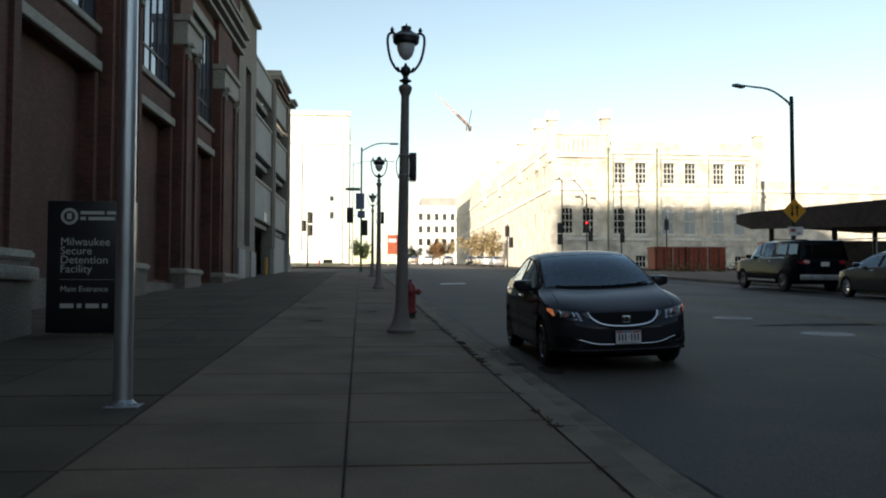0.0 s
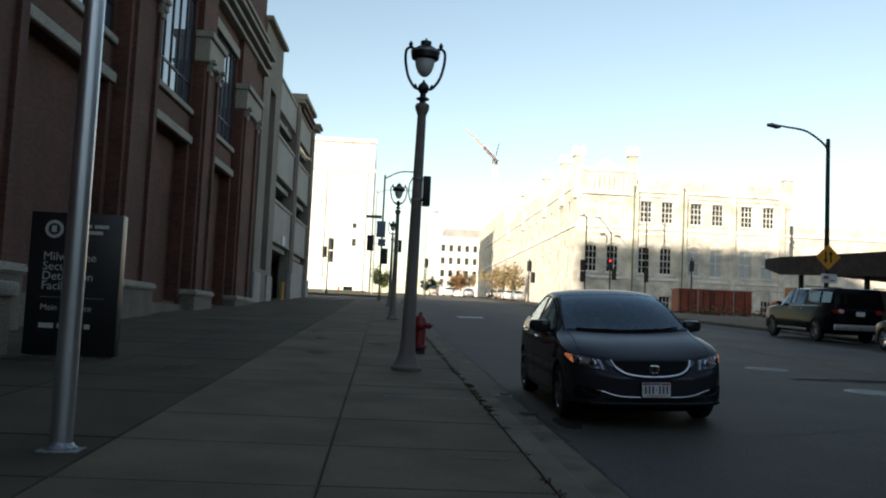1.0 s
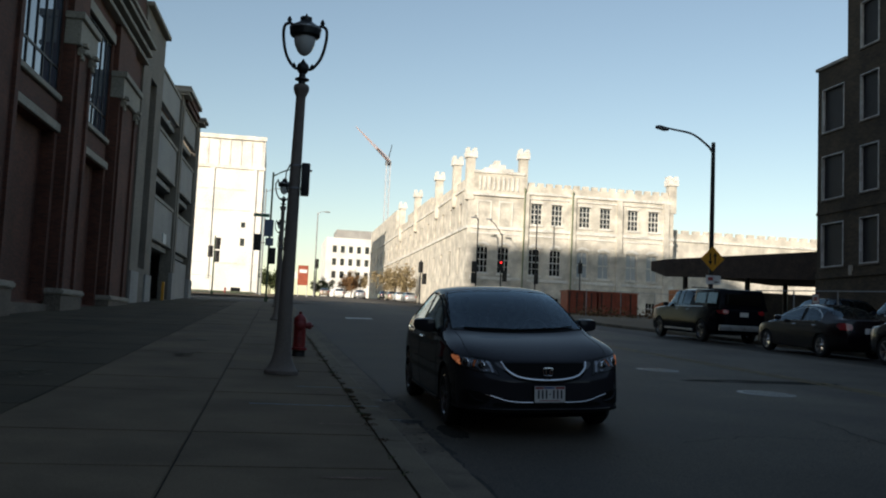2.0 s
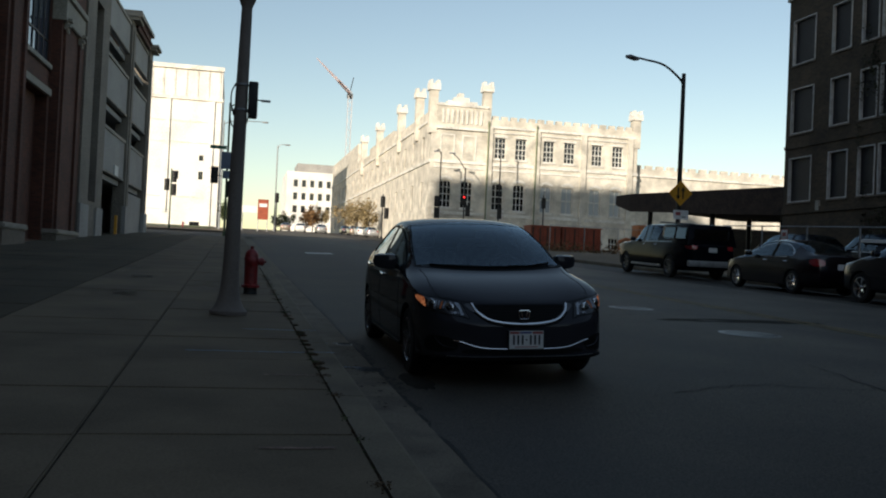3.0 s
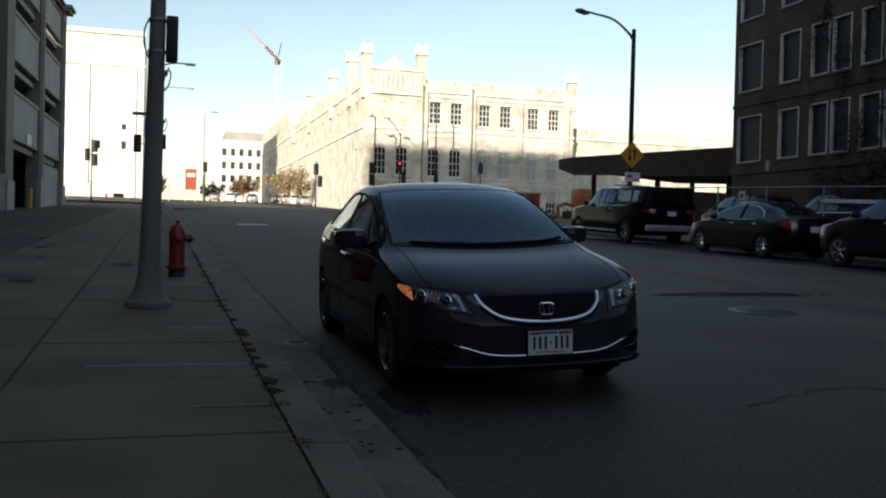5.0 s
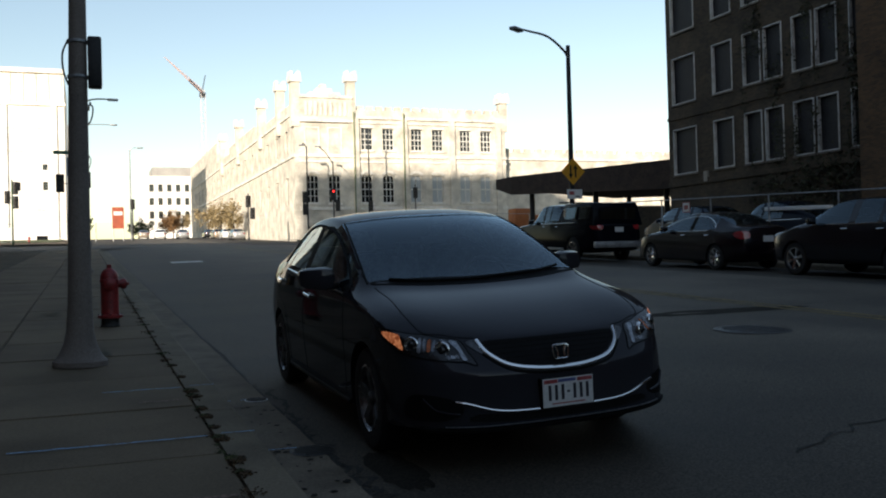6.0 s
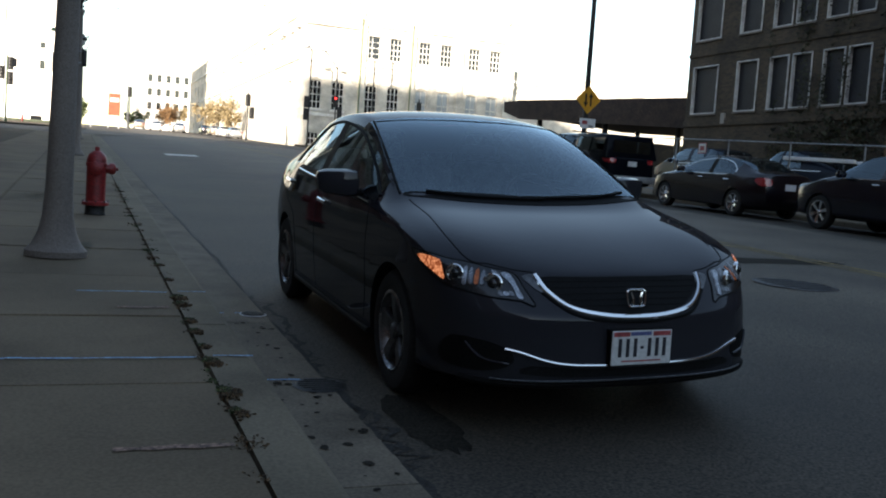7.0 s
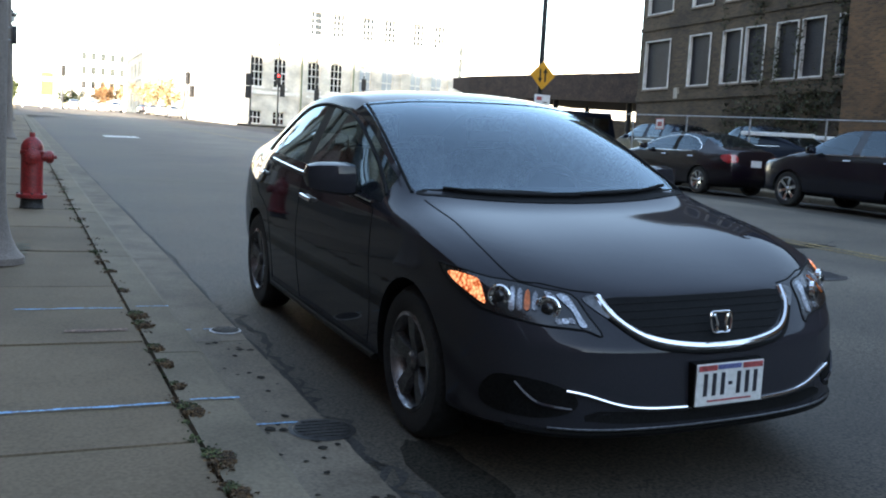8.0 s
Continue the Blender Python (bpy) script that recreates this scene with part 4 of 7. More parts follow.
def wheel(parent, name, x, y, r, width, s, rim_r, spokes, m_rim):
    """A wheel: a tyre with a rounded shoulder, a dished rim with spokes and a hub. s is the side that faces out."""
    w = new(name)
    w.matrix_basis = pose(x, y, r)
    w.parent = parent
    prof = ((rim_r, -width / 2 + 0.01), (rim_r + 0.02, -width / 2), (r - 0.03, -width / 2 + 0.004), (r - 0.006, -width / 2 + 0.03), (r, -width / 4), (r, width / 4), (r - 0.006, width / 2 - 0.03), (r - 0.03, width / 2 - 0.004), (rim_r + 0.02, width / 2), (rim_r, width / 2 - 0.01))
    bm = bmesh.new()
    n = 40
    rings = [[bm.verts.new((s * h, rr * math.cos(2 * math.pi * k / n), rr * math.sin(2 * math.pi * k / n))) for k in range(n)] for rr, h in prof]
    for a, b in zip(rings, rings[1:]):
        for k in range(n):
            bm.faces.new((a[k], a[(k + 1) % n], b[(k + 1) % n], b[k]))
    part("tyre", bm, RUBBER, w, smooth=True)
    bm = bmesh.new()
    prof = ((rim_r + 0.004, width / 2 - 0.005), (rim_r - 0.012, width / 2), (rim_r - 0.03, width / 2 - 0.03), (rim_r - 0.045, -width / 4), (0.05, -width / 4))
    rings = [[bm.verts.new((s * h, rr * math.cos(2 * math.pi * k / n), rr * math.sin(2 * math.pi * k / n))) for k in range(n)] for rr, h in prof]
    for a, b in zip(rings, rings[1:]):
        for k in range(n):
            bm.faces.new((a[k], a[(k + 1) % n], b[(k + 1) % n], b[k]))
    rim = part("rim", bm, LENS_DARK if m_rim is not CHROME else SILVER, w, smooth=True)
    for k in range(spokes):
        a = 2 * math.pi * k / spokes + 0.3
        d, t = Vector((0, math.cos(a), math.sin(a))), Vector((0, -math.sin(a), math.cos(a)))
        bm = bmesh.new()
        sec = []
        for rad, wd, out in ((0.03, 0.030, width / 2 - 0.035), (rim_r * 0.5, 0.034, width / 2 - 0.018), (rim_r - 0.02, 0.046, width / 2 - 0.012)):
            o = Vector((s, 0, 0))
            sec.append([bm.verts.new(d * rad + t * q * wd + o * (out + e)) for q, e in ((-1, -0.03), (-0.8, 0), (0.8, 0), (1, -0.03))])
        for A, B in zip(sec, sec[1:]):
            for q in range(4):
                bm.faces.new((A[q], A[(q + 1) % 4], B[(q + 1) % 4], B[q]))
        bm.faces.new(sec[0])
        bm.faces.new(sec[-1][::-1])
        part("spoke", bm, m_rim, rim)
    bm = turned(((0.001, 0), (0.03, 0), (0.042, -0.012), (0.045, -0.04)), 20)
    bmesh.ops.rotate(bm, verts=bm.verts[:], cent=(0, 0, 0), matrix=Matrix.Rotation(s * math.pi / 2, 3, "Y"))
    bmesh.ops.translate(bm, verts=bm.verts[:], vec=(s * (width / 2 - 0.008), 0, 0))
    part("hub_cap", bm, m_rim, rim, smooth=True)
    return w


def cast(tree, p, d, off):
    """The point where the line through p along d first meets the skin, lifted by off towards where it came from."""
    d = Vector(d).normalized()
    hit = tree.ray_cast(Vector(p) - d * 2.0, d)
    if hit[0] is None:
        near = tree.find_nearest(Vector(p))
        return near[0] + near[1] * off
    return hit[0] - d * off


def smooth_loop(pts, per=6, closed=True):
    pts = [Vector(p) for p in pts]
    n, out = len(pts), []
    last = n if closed else n - 1
    for k in range(last):
        if closed:
            a, b, c, d = pts[(k - 1) % n], pts[k], pts[(k + 1) % n], pts[(k + 2) % n]
        else:
            a, b, c, d = pts[max(k - 1, 0)], pts[k], pts[k + 1], pts[min(k + 2, n - 1)]
        for q in range(per):
            t = q / per
            out.append(0.5 * (2 * b + (c - a) * t + (2 * a - 5 * b + 4 * c - d) * t * t + (3 * b - a - 3 * c + d) * t ** 3))
    if not closed:
        out.append(pts[-1])
    return out


def patch(tree, outline, d, off, rings=6, per=5, smooth=True):
    """A skin-hugging panel inside an outline, projected along d, with a thin folded rim."""
    loop = smooth_loop(outline, per) if smooth else [Vector(p) for p in outline]
    c = sum(loop, Vector()) / len(loop)
    bm = bmesh.new()
    rim = [bm.verts.new(cast(tree, p, d, -0.006)) for p in loop]
    prev = [bm.verts.new(cast(tree, p, d, off)) for p in loop]
    n = len(loop)
    for k in range(n):
        bm.faces.new((rim[k], rim[(k + 1) % n], prev[(k + 1) % n], prev[k]))
    for r in range(1, rings):
        q = 1 - r / rings
        now = [bm.verts.new(cast(tree, c + (p - c) * q, d, off)) for p in loop]
        for k in range(n):
            bm.faces.new((prev[k], prev[(k + 1) % n], now[(k + 1) % n], now[k]))
        prev = now
    mid = bm.verts.new(cast(tree, c, d, off))
    for k in range(n):
        bm.faces.new((prev[k], prev[(k + 1) % n], mid))
    return bm


def strip(tree, pts, d, off, radius, per=8, sides=8):
    """A round bar that hugs the skin along a line of points."""
    return tube([cast(tree, p, d, off) for p in smooth_loop(pts, per, False)], radius, sides)


def mirrored(pts, s):
    return [(p[0] * s, p[1], p[2]) for p in pts]


def rounded(x0, x1, y0, y1, z0, z1, r):
    return block(x0, x1, y0, y1, z0, z1, r)


def sedan_sort(a, b, x, y, z):
    if a < -5:
        return "arch_%d%d" % (x < 0, y < 2.3)
    side = "near" if x < 0 else "off"
    if 4.04 < a < 5.95 and b > 6.02:
        return "windscreen"
    if 8.08 < a < 9.9 and b > 6.1:
        return "rear_window"
    if 5.10 < b < 5.92:
        if 4.36 < a < 6.80:
            return "front_" + side
        if 6.98 < a < 8.06:
            return "back_" + side
        if 8.12 < a < 8.6:
            return "quarter_" + side
        if 6.80 <= a <= 6.98:
            return "trim_" + side
    return "body"


def cabin(parent, y0=1.5, wheel_side=1):
    """Seats, dashboard and steering wheel, seen through the glass."""
    part("dashboard", rounded(-0.68, 0.68, 1.22, 1.72, 0.62, 0.97, 0.06), CABIN_DARK, parent, smooth=True)
    for x in (-0.36, 0.36):
        seat = part("front_seat", rounded(x - 0.25, x + 0.25, 1.98, 2.5, 0.32, 0.56, 0.07), CABIN, parent, smooth=True)
        bm = rounded(x - 0.24, x + 0.24, -0.07, 0.09, 0.0, 0.62, 0.06)
        part("backrest", bm, CABIN, seat, smooth=True, at=pose(0, 2.52, 0.52, -14, 0, 0))
        part("headrest", rounded(x - 0.13, x + 0.13, -0.05, 0.05, 0.0, 0.19, 0.05), CABIN, seat, smooth=True, at=pose(0, 2.69, 1.13, -10, 0, 0))
    rear = part("rear_seat", rounded(-0.62, 0.62, 2.95, 3.4, 0.35, 0.56, 0.06), CABIN, parent, smooth=True)
    part("backrest", rounded(-0.62, 0.62, -0.07, 0.07, 0.0, 0.56, 0.06), CABIN, rear, smooth=True, at=pose(0, 3.42, 0.52, -20, 0, 0))
    for x in (-0.36, 0.36):
        part("headrest", rounded(x - 0.13, x + 0.13, -0.04, 0.04, 0.0, 0.15, 0.04), CABIN, rear, smooth=True, at=pose(0, 3.6, 1.02, -12, 0, 0))
    ring = [Vector((0.36 * wheel_side + 0.185 * math.cos(a), 1.86 + 0.06 * math.sin(a), 0.90 + 0.175 * math.sin(a))) for a in [2 * math.pi * k / 28 for k in range(29)]]
    sw = part("steering_wheel", tube(ring, 0.016, 8), CABIN_DARK, parent, smooth=True)
    part("wheel_hub", rounded(0.36 * wheel_side - 0.09, 0.36 * wheel_side + 0.09, 1.83, 1.87, 0.84, 0.95, 0.015), CABIN_DARK, sw)
    part("rear_view_mirror", rounded(-0.12, 0.12, 1.95, 1.98, 1.19, 1.25, 0.012), CABIN_DARK, parent, smooth=True)


def skin_parts(car, pieces, colour):
    names = {"windscreen": ("windscreen", WINDSCREEN), "rear_window": ("rear_window", SIDE_GLASS)}
    for key, bm in pieces.items():
        if key == "body":
            part("body", bm, colour, car, smooth=True)
        elif key in names:
            part(names[key][0], bm, names[key][1], car, smooth=True)
        elif key[:4] in ("trim", "arch"):
            part("door_pillar" if key[0] == "t" else "wheel_housing", bm, TRIM, car, smooth=True)
        else:
            part("side_window", bm, SIDE_GLASS, car, smooth=True)


# ---- the grey saloon at the kerb ----
saloon_grey = car_paint("grey_metallic", (0.0250, 0.0252, 0.0305), 0.0, 0.5, 0.52, 0.0)
saloon = thing("parked_saloon_car", pose(0.015, 0, 0.042, SLOPE, -2.2, -0.35), "dark grey metallic four-door saloon parked at the kerb", "car")
skin = shell(sedan_stations(), 3, ((0.93, 0.317, 0.350, 0.60), (3.60, 0.317, 0.350, 0.60)), ((-0.055, -0.055, -0.06, -0.05, -0.035), (0.03, 0.035, 0.035, 0.03, 0.02)))
pieces, tree = split_shell(skin, sedan_sort)
skin_parts(saloon, pieces, saloon_grey)
cabin(saloon)
for x, s in ((-0.765, -1), (0.765, 1)):
    for y in (0.93, 3.60):
        wheel(saloon, "wheel", x, y, 0.317, 0.20, s, 0.205, 5, SILVER)
FWD, BACK = (0, 1, 0), (0, -1, 0)
part("underbody", rounded(-0.74, 0.74, 0.45, 4.25, 0.135, 0.20, 0.02), TRIM, saloon, "black underbody")
# grille, its bright surround and badge
part("grille", patch(tree, [(-0.41, 0, 0.699), (-0.2, 0, 0.703), (0, 0, 0.704), (0.2, 0, 0.703), (0.41, 0, 0.699), (0.378, 0, 0.645), (0.285, 0, 0.590), (0.15, 0, 0.566), (0, 0, 0.560), (-0.15, 0, 0.566), (-0.285, 0, 0.590), (-0.378, 0, 0.645)], FWD, 0.003, 6, 3), TRIM, saloon, "black mesh grille", smooth=True)
for k in range(5):
    z = 0.590 + 0.023 * k
    half = 0.27 + 0.13 * min(1.0, k / 3.5)
    part("grille_bar", strip(tree, [(-half, 0, z), (-half / 2, 0, z + 0.002), (0, 0, z + 0.003), (half / 2, 0, z + 0.002), (half, 0, z)], FWD, 0.002, 0.003, 4, 5), TRIM, saloon)
surround = part("grille_surround", strip(tree, [(-0.430, 0, 0.708), (-0.398, 0, 0.645), (-0.305, 0, 0.582), (-0.16, 0, 0.554), (0, 0, 0.547), (0.16, 0, 0.554), (0.305, 0, 0.582), (0.398, 0, 0.645), (0.430, 0, 0.708)], FWD, 0.005, 0.0125), CHROME, saloon, "chrome grille surround", smooth=True)
for s in (-1, 1):
    part("surround_wing", patch(tree, [(s * 0.422, 0, 0.708), (s * 0.488, 0, 0.702), (s * 0.465, 0, 0.672), (s * 0.418, 0, 0.640), (s * 0.398, 0, 0.655)], FWD, 0.006, 3, 3), SILVER, surround, smooth=True)
part("grille_lip", strip(tree, [(-0.420, 0, 0.640), (-0.315, 0, 0.563), (-0.16, 0, 0.533), (0, 0, 0.526), (0.16, 0, 0.533), (0.315, 0, 0.563), (0.420, 0, 0.640)], FWD, 0.0, 0.008), TRIM, saloon, "black gap under the surround", smooth=True)
# badge: a bright rounded frame with two bars, standing before the grille
badge_y = cast(tree, (0, 0, 0.600), FWD, 0).y - 0.026
badge_at = pose(0, badge_y, 0.626, -8, 0, 0)
ring = smooth_loop([(-0.043, 0, 0.034), (-0.046, 0, 0.0), (-0.036, 0, -0.034), (0, 0, -0.037), (0.036, 0, -0.034), (0.046, 0, 0.0), (0.043, 0, 0.034), (0, 0, 0.037)], 5)
badge_ob = part("badge", tube(ring + ring[:1], 0.0048, 7), CHROME, saloon, "chrome badge", smooth=True, at=badge_at)
for s in (-1, 1):
    part("badge_bar", tube([(0.029 * s, -0.002, 0.028), (0.019 * s, -0.002, 0.0), (0.020 * s, -0.002, -0.029)], 0.0066, 7), CHROME, badge_ob, smooth=True)
# bumper openings and bright lower strip
part("lower_intake", patch(tree, [(-0.50, 0, 0.335), (-0.33, 0, 0.328), (-0.16, 0, 0.325), (0, 0, 0.325), (0.16, 0, 0.325), (0.33, 0, 0.328), (0.50, 0, 0.335), (0.54, 0, 0.300), (0.33, 0, 0.288), (0.16, 0, 0.288), (0, 0, 0.288), (-0.16, 0, 0.288), (-0.33, 0, 0.288), (-0.54, 0, 0.300)], FWD, 0.004, 4, 2), TRIM, saloon, "black lower air intake", smooth=True)
part("lower_strip", strip(tree, [(-0.605, 0.1, 0.405), (-0.54, 0, 0.392), (-0.43, 0, 0.358), (-0.33, 0, 0.343), (-0.2, 0, 0.339), (0, 0, 0.338), (0.2, 0, 0.339), (0.33, 0, 0.343), (0.43, 0, 0.358), (0.54, 0, 0.392), (0.605, 0.1, 0.405)], FWD, 0.006, 0.0068), CHROME, saloon, "chrome lower strip", smooth=True)
part("lip_edge", strip(tree, [(-0.66, 0.14, 0.272), (-0.5, 0, 0.270), (-0.25, 0, 0.272), (0, 0, 0.274), (0.25, 0, 0.272), (0.5, 0, 0.270), (0.66, 0.14, 0.272)], FWD, 0.010, 0.0045, 6, 6), SILVER, saloon, "thin bright edge under the bumper", smooth=True)
part("lip", strip(tree, [(-0.76, 0.25, 0.258), (-0.66, 0.14, 0.252), (-0.5, 0, 0.248), (-0.25, 0, 0.246), (0, 0, 0.246), (0.25, 0, 0.246), (0.5, 0, 0.248), (0.66, 0.14, 0.252), (0.76, 0.25, 0.258)], FWD, 0.006, 0.016), TRIM, saloon, "black bumper lip", smooth=True)
LAMP_CASE = paint("lamp_case", (0.012, 0.012, 0.013), 0.25, var=0.15, scale=25, fine=200, bump=0.05, coat=0.12)
LAMP_TRIM = paint("lamp_trim", (0.42, 0.43, 0.45), 0.32, metal=0.9, var=0.25, scale=40, fine=200, bump=0.15)
for s in (-1, 1):
    d = Vector((-0.5 * s, 0.86, 0))
    part("fog_recess", patch(tree, mirrored([(0.575, 0.12, 0.392), (0.63, 0.15, 0.422), (0.70, 0.20, 0.437), (0.785, 0.30, 0.436), (0.812, 0.37, 0.375), (0.80, 0.35, 0.310), (0.70, 0.19, 0.300), (0.61, 0.13, 0.318), (0.565, 0.11, 0.352)], s), d, 0.003, 4, 4), TRIM, saloon, "black bumper corner recess", smooth=True)
    part("recess_fin", strip(tree, mirrored([(0.745, 0.24, 0.420), (0.715, 0.21, 0.382), (0.68, 0.18, 0.355), (0.63, 0.14, 0.345), (0.58, 0.12, 0.340)], s), d, 0.006, 0.007, 5, 6), saloon_grey, saloon, smooth=True)
    d = Vector((-0.62 * s, 0.78, -0.12))
    lamp_outline = mirrored([(0.864, 0.656, 0.781), (0.845, 0.56, 0.779), (0.821, 0.49, 0.772), (0.766, 0.424, 0.758), (0.692, 0.375, 0.748), (0.606, 0.315, 0.730), (0.515, 0.263, 0.711), (0.490, 0.19, 0.650), (0.468, 0.125, 0.588), (0.518, 0.153, 0.604), (0.577, 0.177, 0.611), (0.657, 0.216, 0.619), (0.742, 0.288, 0.637), (0.807, 0.381, 0.655), (0.838, 0.474, 0.690), (0.857, 0.581, 0.730)], s)
    unit = part("headlight", patch(tree, lamp_outline, d, 0.004, 5, 3), LAMP_CASE, saloon, "clear headlight with chrome reflectors in a black case", smooth=True)
    part("turn_signal", patch(tree, mirrored([(0.856, 0.585, 0.757), (0.838, 0.52, 0.763), (0.815, 0.465, 0.757), (0.800, 0.435, 0.748), (0.798, 0.40, 0.705), (0.800, 0.384, 0.672), (0.828, 0.46, 0.700), (0.850, 0.54, 0.730)], s), d, 0.009, 4, 3), AMBER_LIT, unit, "lit amber turn signal", smooth=True)
    for px_, py_, pz, rr in ((0.764, 0.345, 0.705, 0.040), (0.630, 0.235, 0.672, 0.046)):
        c = cast(tree, (px_ * s, py_, pz), d, 0.004)
        look_out = Matrix.Translation(c) @ (-d).to_track_quat("Z", "Y").to_matrix().to_4x4()
        bowl = part("reflector", turned(((rr, -0.01), (rr * 1.02, 0.006), (rr * 0.90, 0.010), (rr * 0.84, 0.003), (rr * 0.62, -0.002)), 24), CHROME, unit, smooth=True, at=look_out)
        part("lens_bulb", turned(((rr * 0.5, 0.0), (rr * 0.46, 0.012), (rr * 0.28, 0.019), (0.002, 0.021)), 18), LAMP_CASE, bowl, smooth=True)
        for q in range(6):
            a = 1.047 * q + 0.4
            bm = bmesh.new()
            box(bm, rr * 0.62, rr * 0.86, -0.004, 0.004, 0.003, 0.010, Matrix.Rotation(a, 4, "Z"))
            part("facet", bm, CHROME if q % 2 else LENS_DARK, bowl)
    # folded bright trim at the inner end and between the bowls
    part("inner_trim", patch(tree, mirrored([(0.575, 0.272, 0.713), (0.530, 0.262, 0.708), (0.512, 0.20, 0.650), (0.505, 0.165, 0.618), (0.532, 0.168, 0.620), (0.538, 0.22, 0.668)], s), d, 0.010, 3, 3), LAMP_TRIM, unit, smooth=True)
    part("inner_trim", patch(tree, mirrored([(0.608, 0.30, 0.722), (0.580, 0.285, 0.715), (0.572, 0.255, 0.692), (0.600, 0.27, 0.700)], s), d, 0.009, 3, 3), LENS_DARK, unit, smooth=True)
    for q in range(4):
        fx, fy, fz = 0.728 - 0.022 * q, 0.335 - 0.016 * q, 0.733 - 0.004 * q
        part("facet", patch(tree, mirrored([(fx, fy, fz), (fx - 0.012, fy - 0.008, fz - 0.002), (fx - 0.006, fy - 0.03, fz - 0.070 + 0.006 * q), (fx + 0.010, fy - 0.02, fz - 0.068 + 0.006 * q)], s), d, 0.008 + 0.001 * q, 3, 2), (LAMP_TRIM, LENS_DARK, AMBER, LENS_DARK)[q], unit)
    for q in range(3):
        fx = 0.600 - 0.028 * q
        part("facet", patch(tree, mirrored([(fx, 0.22, 0.640), (fx - 0.016, 0.21, 0.638), (fx - 0.014, 0.20, 0.624), (fx + 0.004, 0.21, 0.626)], s), d, 0.009, 2, 2), LAMP_TRIM if q % 2 else LENS_DARK, unit)
    part("lamp_seal", strip(tree, lamp_outline + lamp_outline[:1], d, 0.001, 0.0045, 4, 6), TRIM, unit, smooth=True)
    # mirror on its foot
    shell_bm = rounded(-0.125, 0.125, -0.085, 0.06, -0.080, 0.080, 0.062)
    for v in shell_bm.verts:      # narrower and swept back towards the tip
        k = max(0.0, v.co.x * s) / 0.125
        v.co.z = v.co.z * (1 - 0.26 * k) + 0.012 * k
        v.co.y += 0.05 * k * k
    mir = part("door_mirror", shell_bm, saloon_grey, saloon, smooth=True, at=pose(0.955 * s, 1.73, 1.010, 0, 0, 10 * s))
    part("mirror_glass", rounded(-0.085, 0.085, 0.060, 0.064, -0.058, 0.058, 0.001), CHROME, mir)
    part("mirror_foot", tube([(-0.14 * s, 0.0, -0.055), (-0.06 * s, 0.0, -0.05)], 0.026, 8), TRIM, mir)
    # door handles, seams and the bright waist strip
    SIDE = (-s, 0, 0)
    for y, z in ((2.43, 0.848), (3.55, 0.912)):
        part("door_handle", strip(tree, [(s * 0.9, y - 0.10, z - 0.004), (s * 0.9, y, z), (s * 0.9, y + 0.10, z + 0.006)], SIDE, 0.016, 0.013, 6), CHROME if s < 0 else CHROME, saloon, "bright door handle", smooth=True)
    for line in ([(s, 1.42, 0.90), (s, 1.40, 0.70), (s, 1.38, 0.45), (s, 1.42, 0.27)], [(s, 2.60, 0.95), (s, 2.62, 0.70), (s, 2.60, 0.45), (s, 2.56, 0.27)], [(s, 3.70, 0.98), (s, 3.62, 0.80), (s, 3.30, 0.68), (s, 3.20, 0.45), (s, 3.18, 0.27)]):
        part("door_seam", strip(tree, line, SIDE, -0.001, 0.0035, 6, 5), TRIM, saloon)
    part("waist_strip", strip(tree, [(s, 1.46, 0.926), (s, 2.1, 0.958), (s, 2.75, 0.982), (s, 3.35, 1.012)], SIDE, 0.003, 0.007, 8, 6), CHROME, saloon, "bright waist strip", smooth=True)
    part("waist_strip", strip(tree, [(s, 1.44, 0.905), (s, 2.1, 0.938), (s, 2.75, 0.962), (s, 3.35, 0.990)], SIDE, 0.001, 0.004, 8, 6), TRIM, saloon, "thin black weather strip", smooth=True)
    part("window_trim", strip(tree, [(s, 1.36, 0.965), (s, 1.55, 1.055), (s, 1.72, 1.130), (s, 2.10, 1.268), (s, 2.40, 1.330), (s, 2.79, 1.362), (s, 3.15, 1.335), (s, 3.38, 1.250), (s, 3.52, 1.145), (s, 3.56, 1.055)], SIDE, 0.002, 0.010, 8, 6), TRIM, saloon, "black window surround", smooth=True)
    part("sill_trim", strip(tree, [(s, 1.32, 0.235), (s, 2.2, 0.23), (s, 3.2, 0.235)], SIDE, 0.004, 0.016, 5), TRIM, saloon, smooth=True)
    part("tail_lamp", patch(tree, [(s * 0.74, 4.40, 0.98), (s * 0.72, 4.35, 1.02), (s * 0.80, 4.2, 1.00), (s * 0.82, 4.16, 0.93), (s * 0.78, 4.36, 0.82), (s * 0.62, 4.45, 0.82), (s * 0.60, 4.45, 0.95)], (-s * 0.6, -0.8, 0), 0.004, 4, 3), RED_LENS, saloon, "red tail lamp", smooth=True)
    DOWN = (0, 0, -1)
    part("bonnet_seam", strip(tree, [(s * 0.712, 1.16, 1.0), (s * 0.702, 0.90, 0.95), (s * 0.718, 0.60, 0.88), (s * 0.691, 0.392, 0.80), (s * 0.605, 0.330, 0.78), (s * 0.515, 0.278, 0.76), (s * 0.43, 0.248, 0.75)], DOWN, -0.0005, 0.0038, 8, 5), TRIM, saloon)
DOWN = (0, 0, -1)
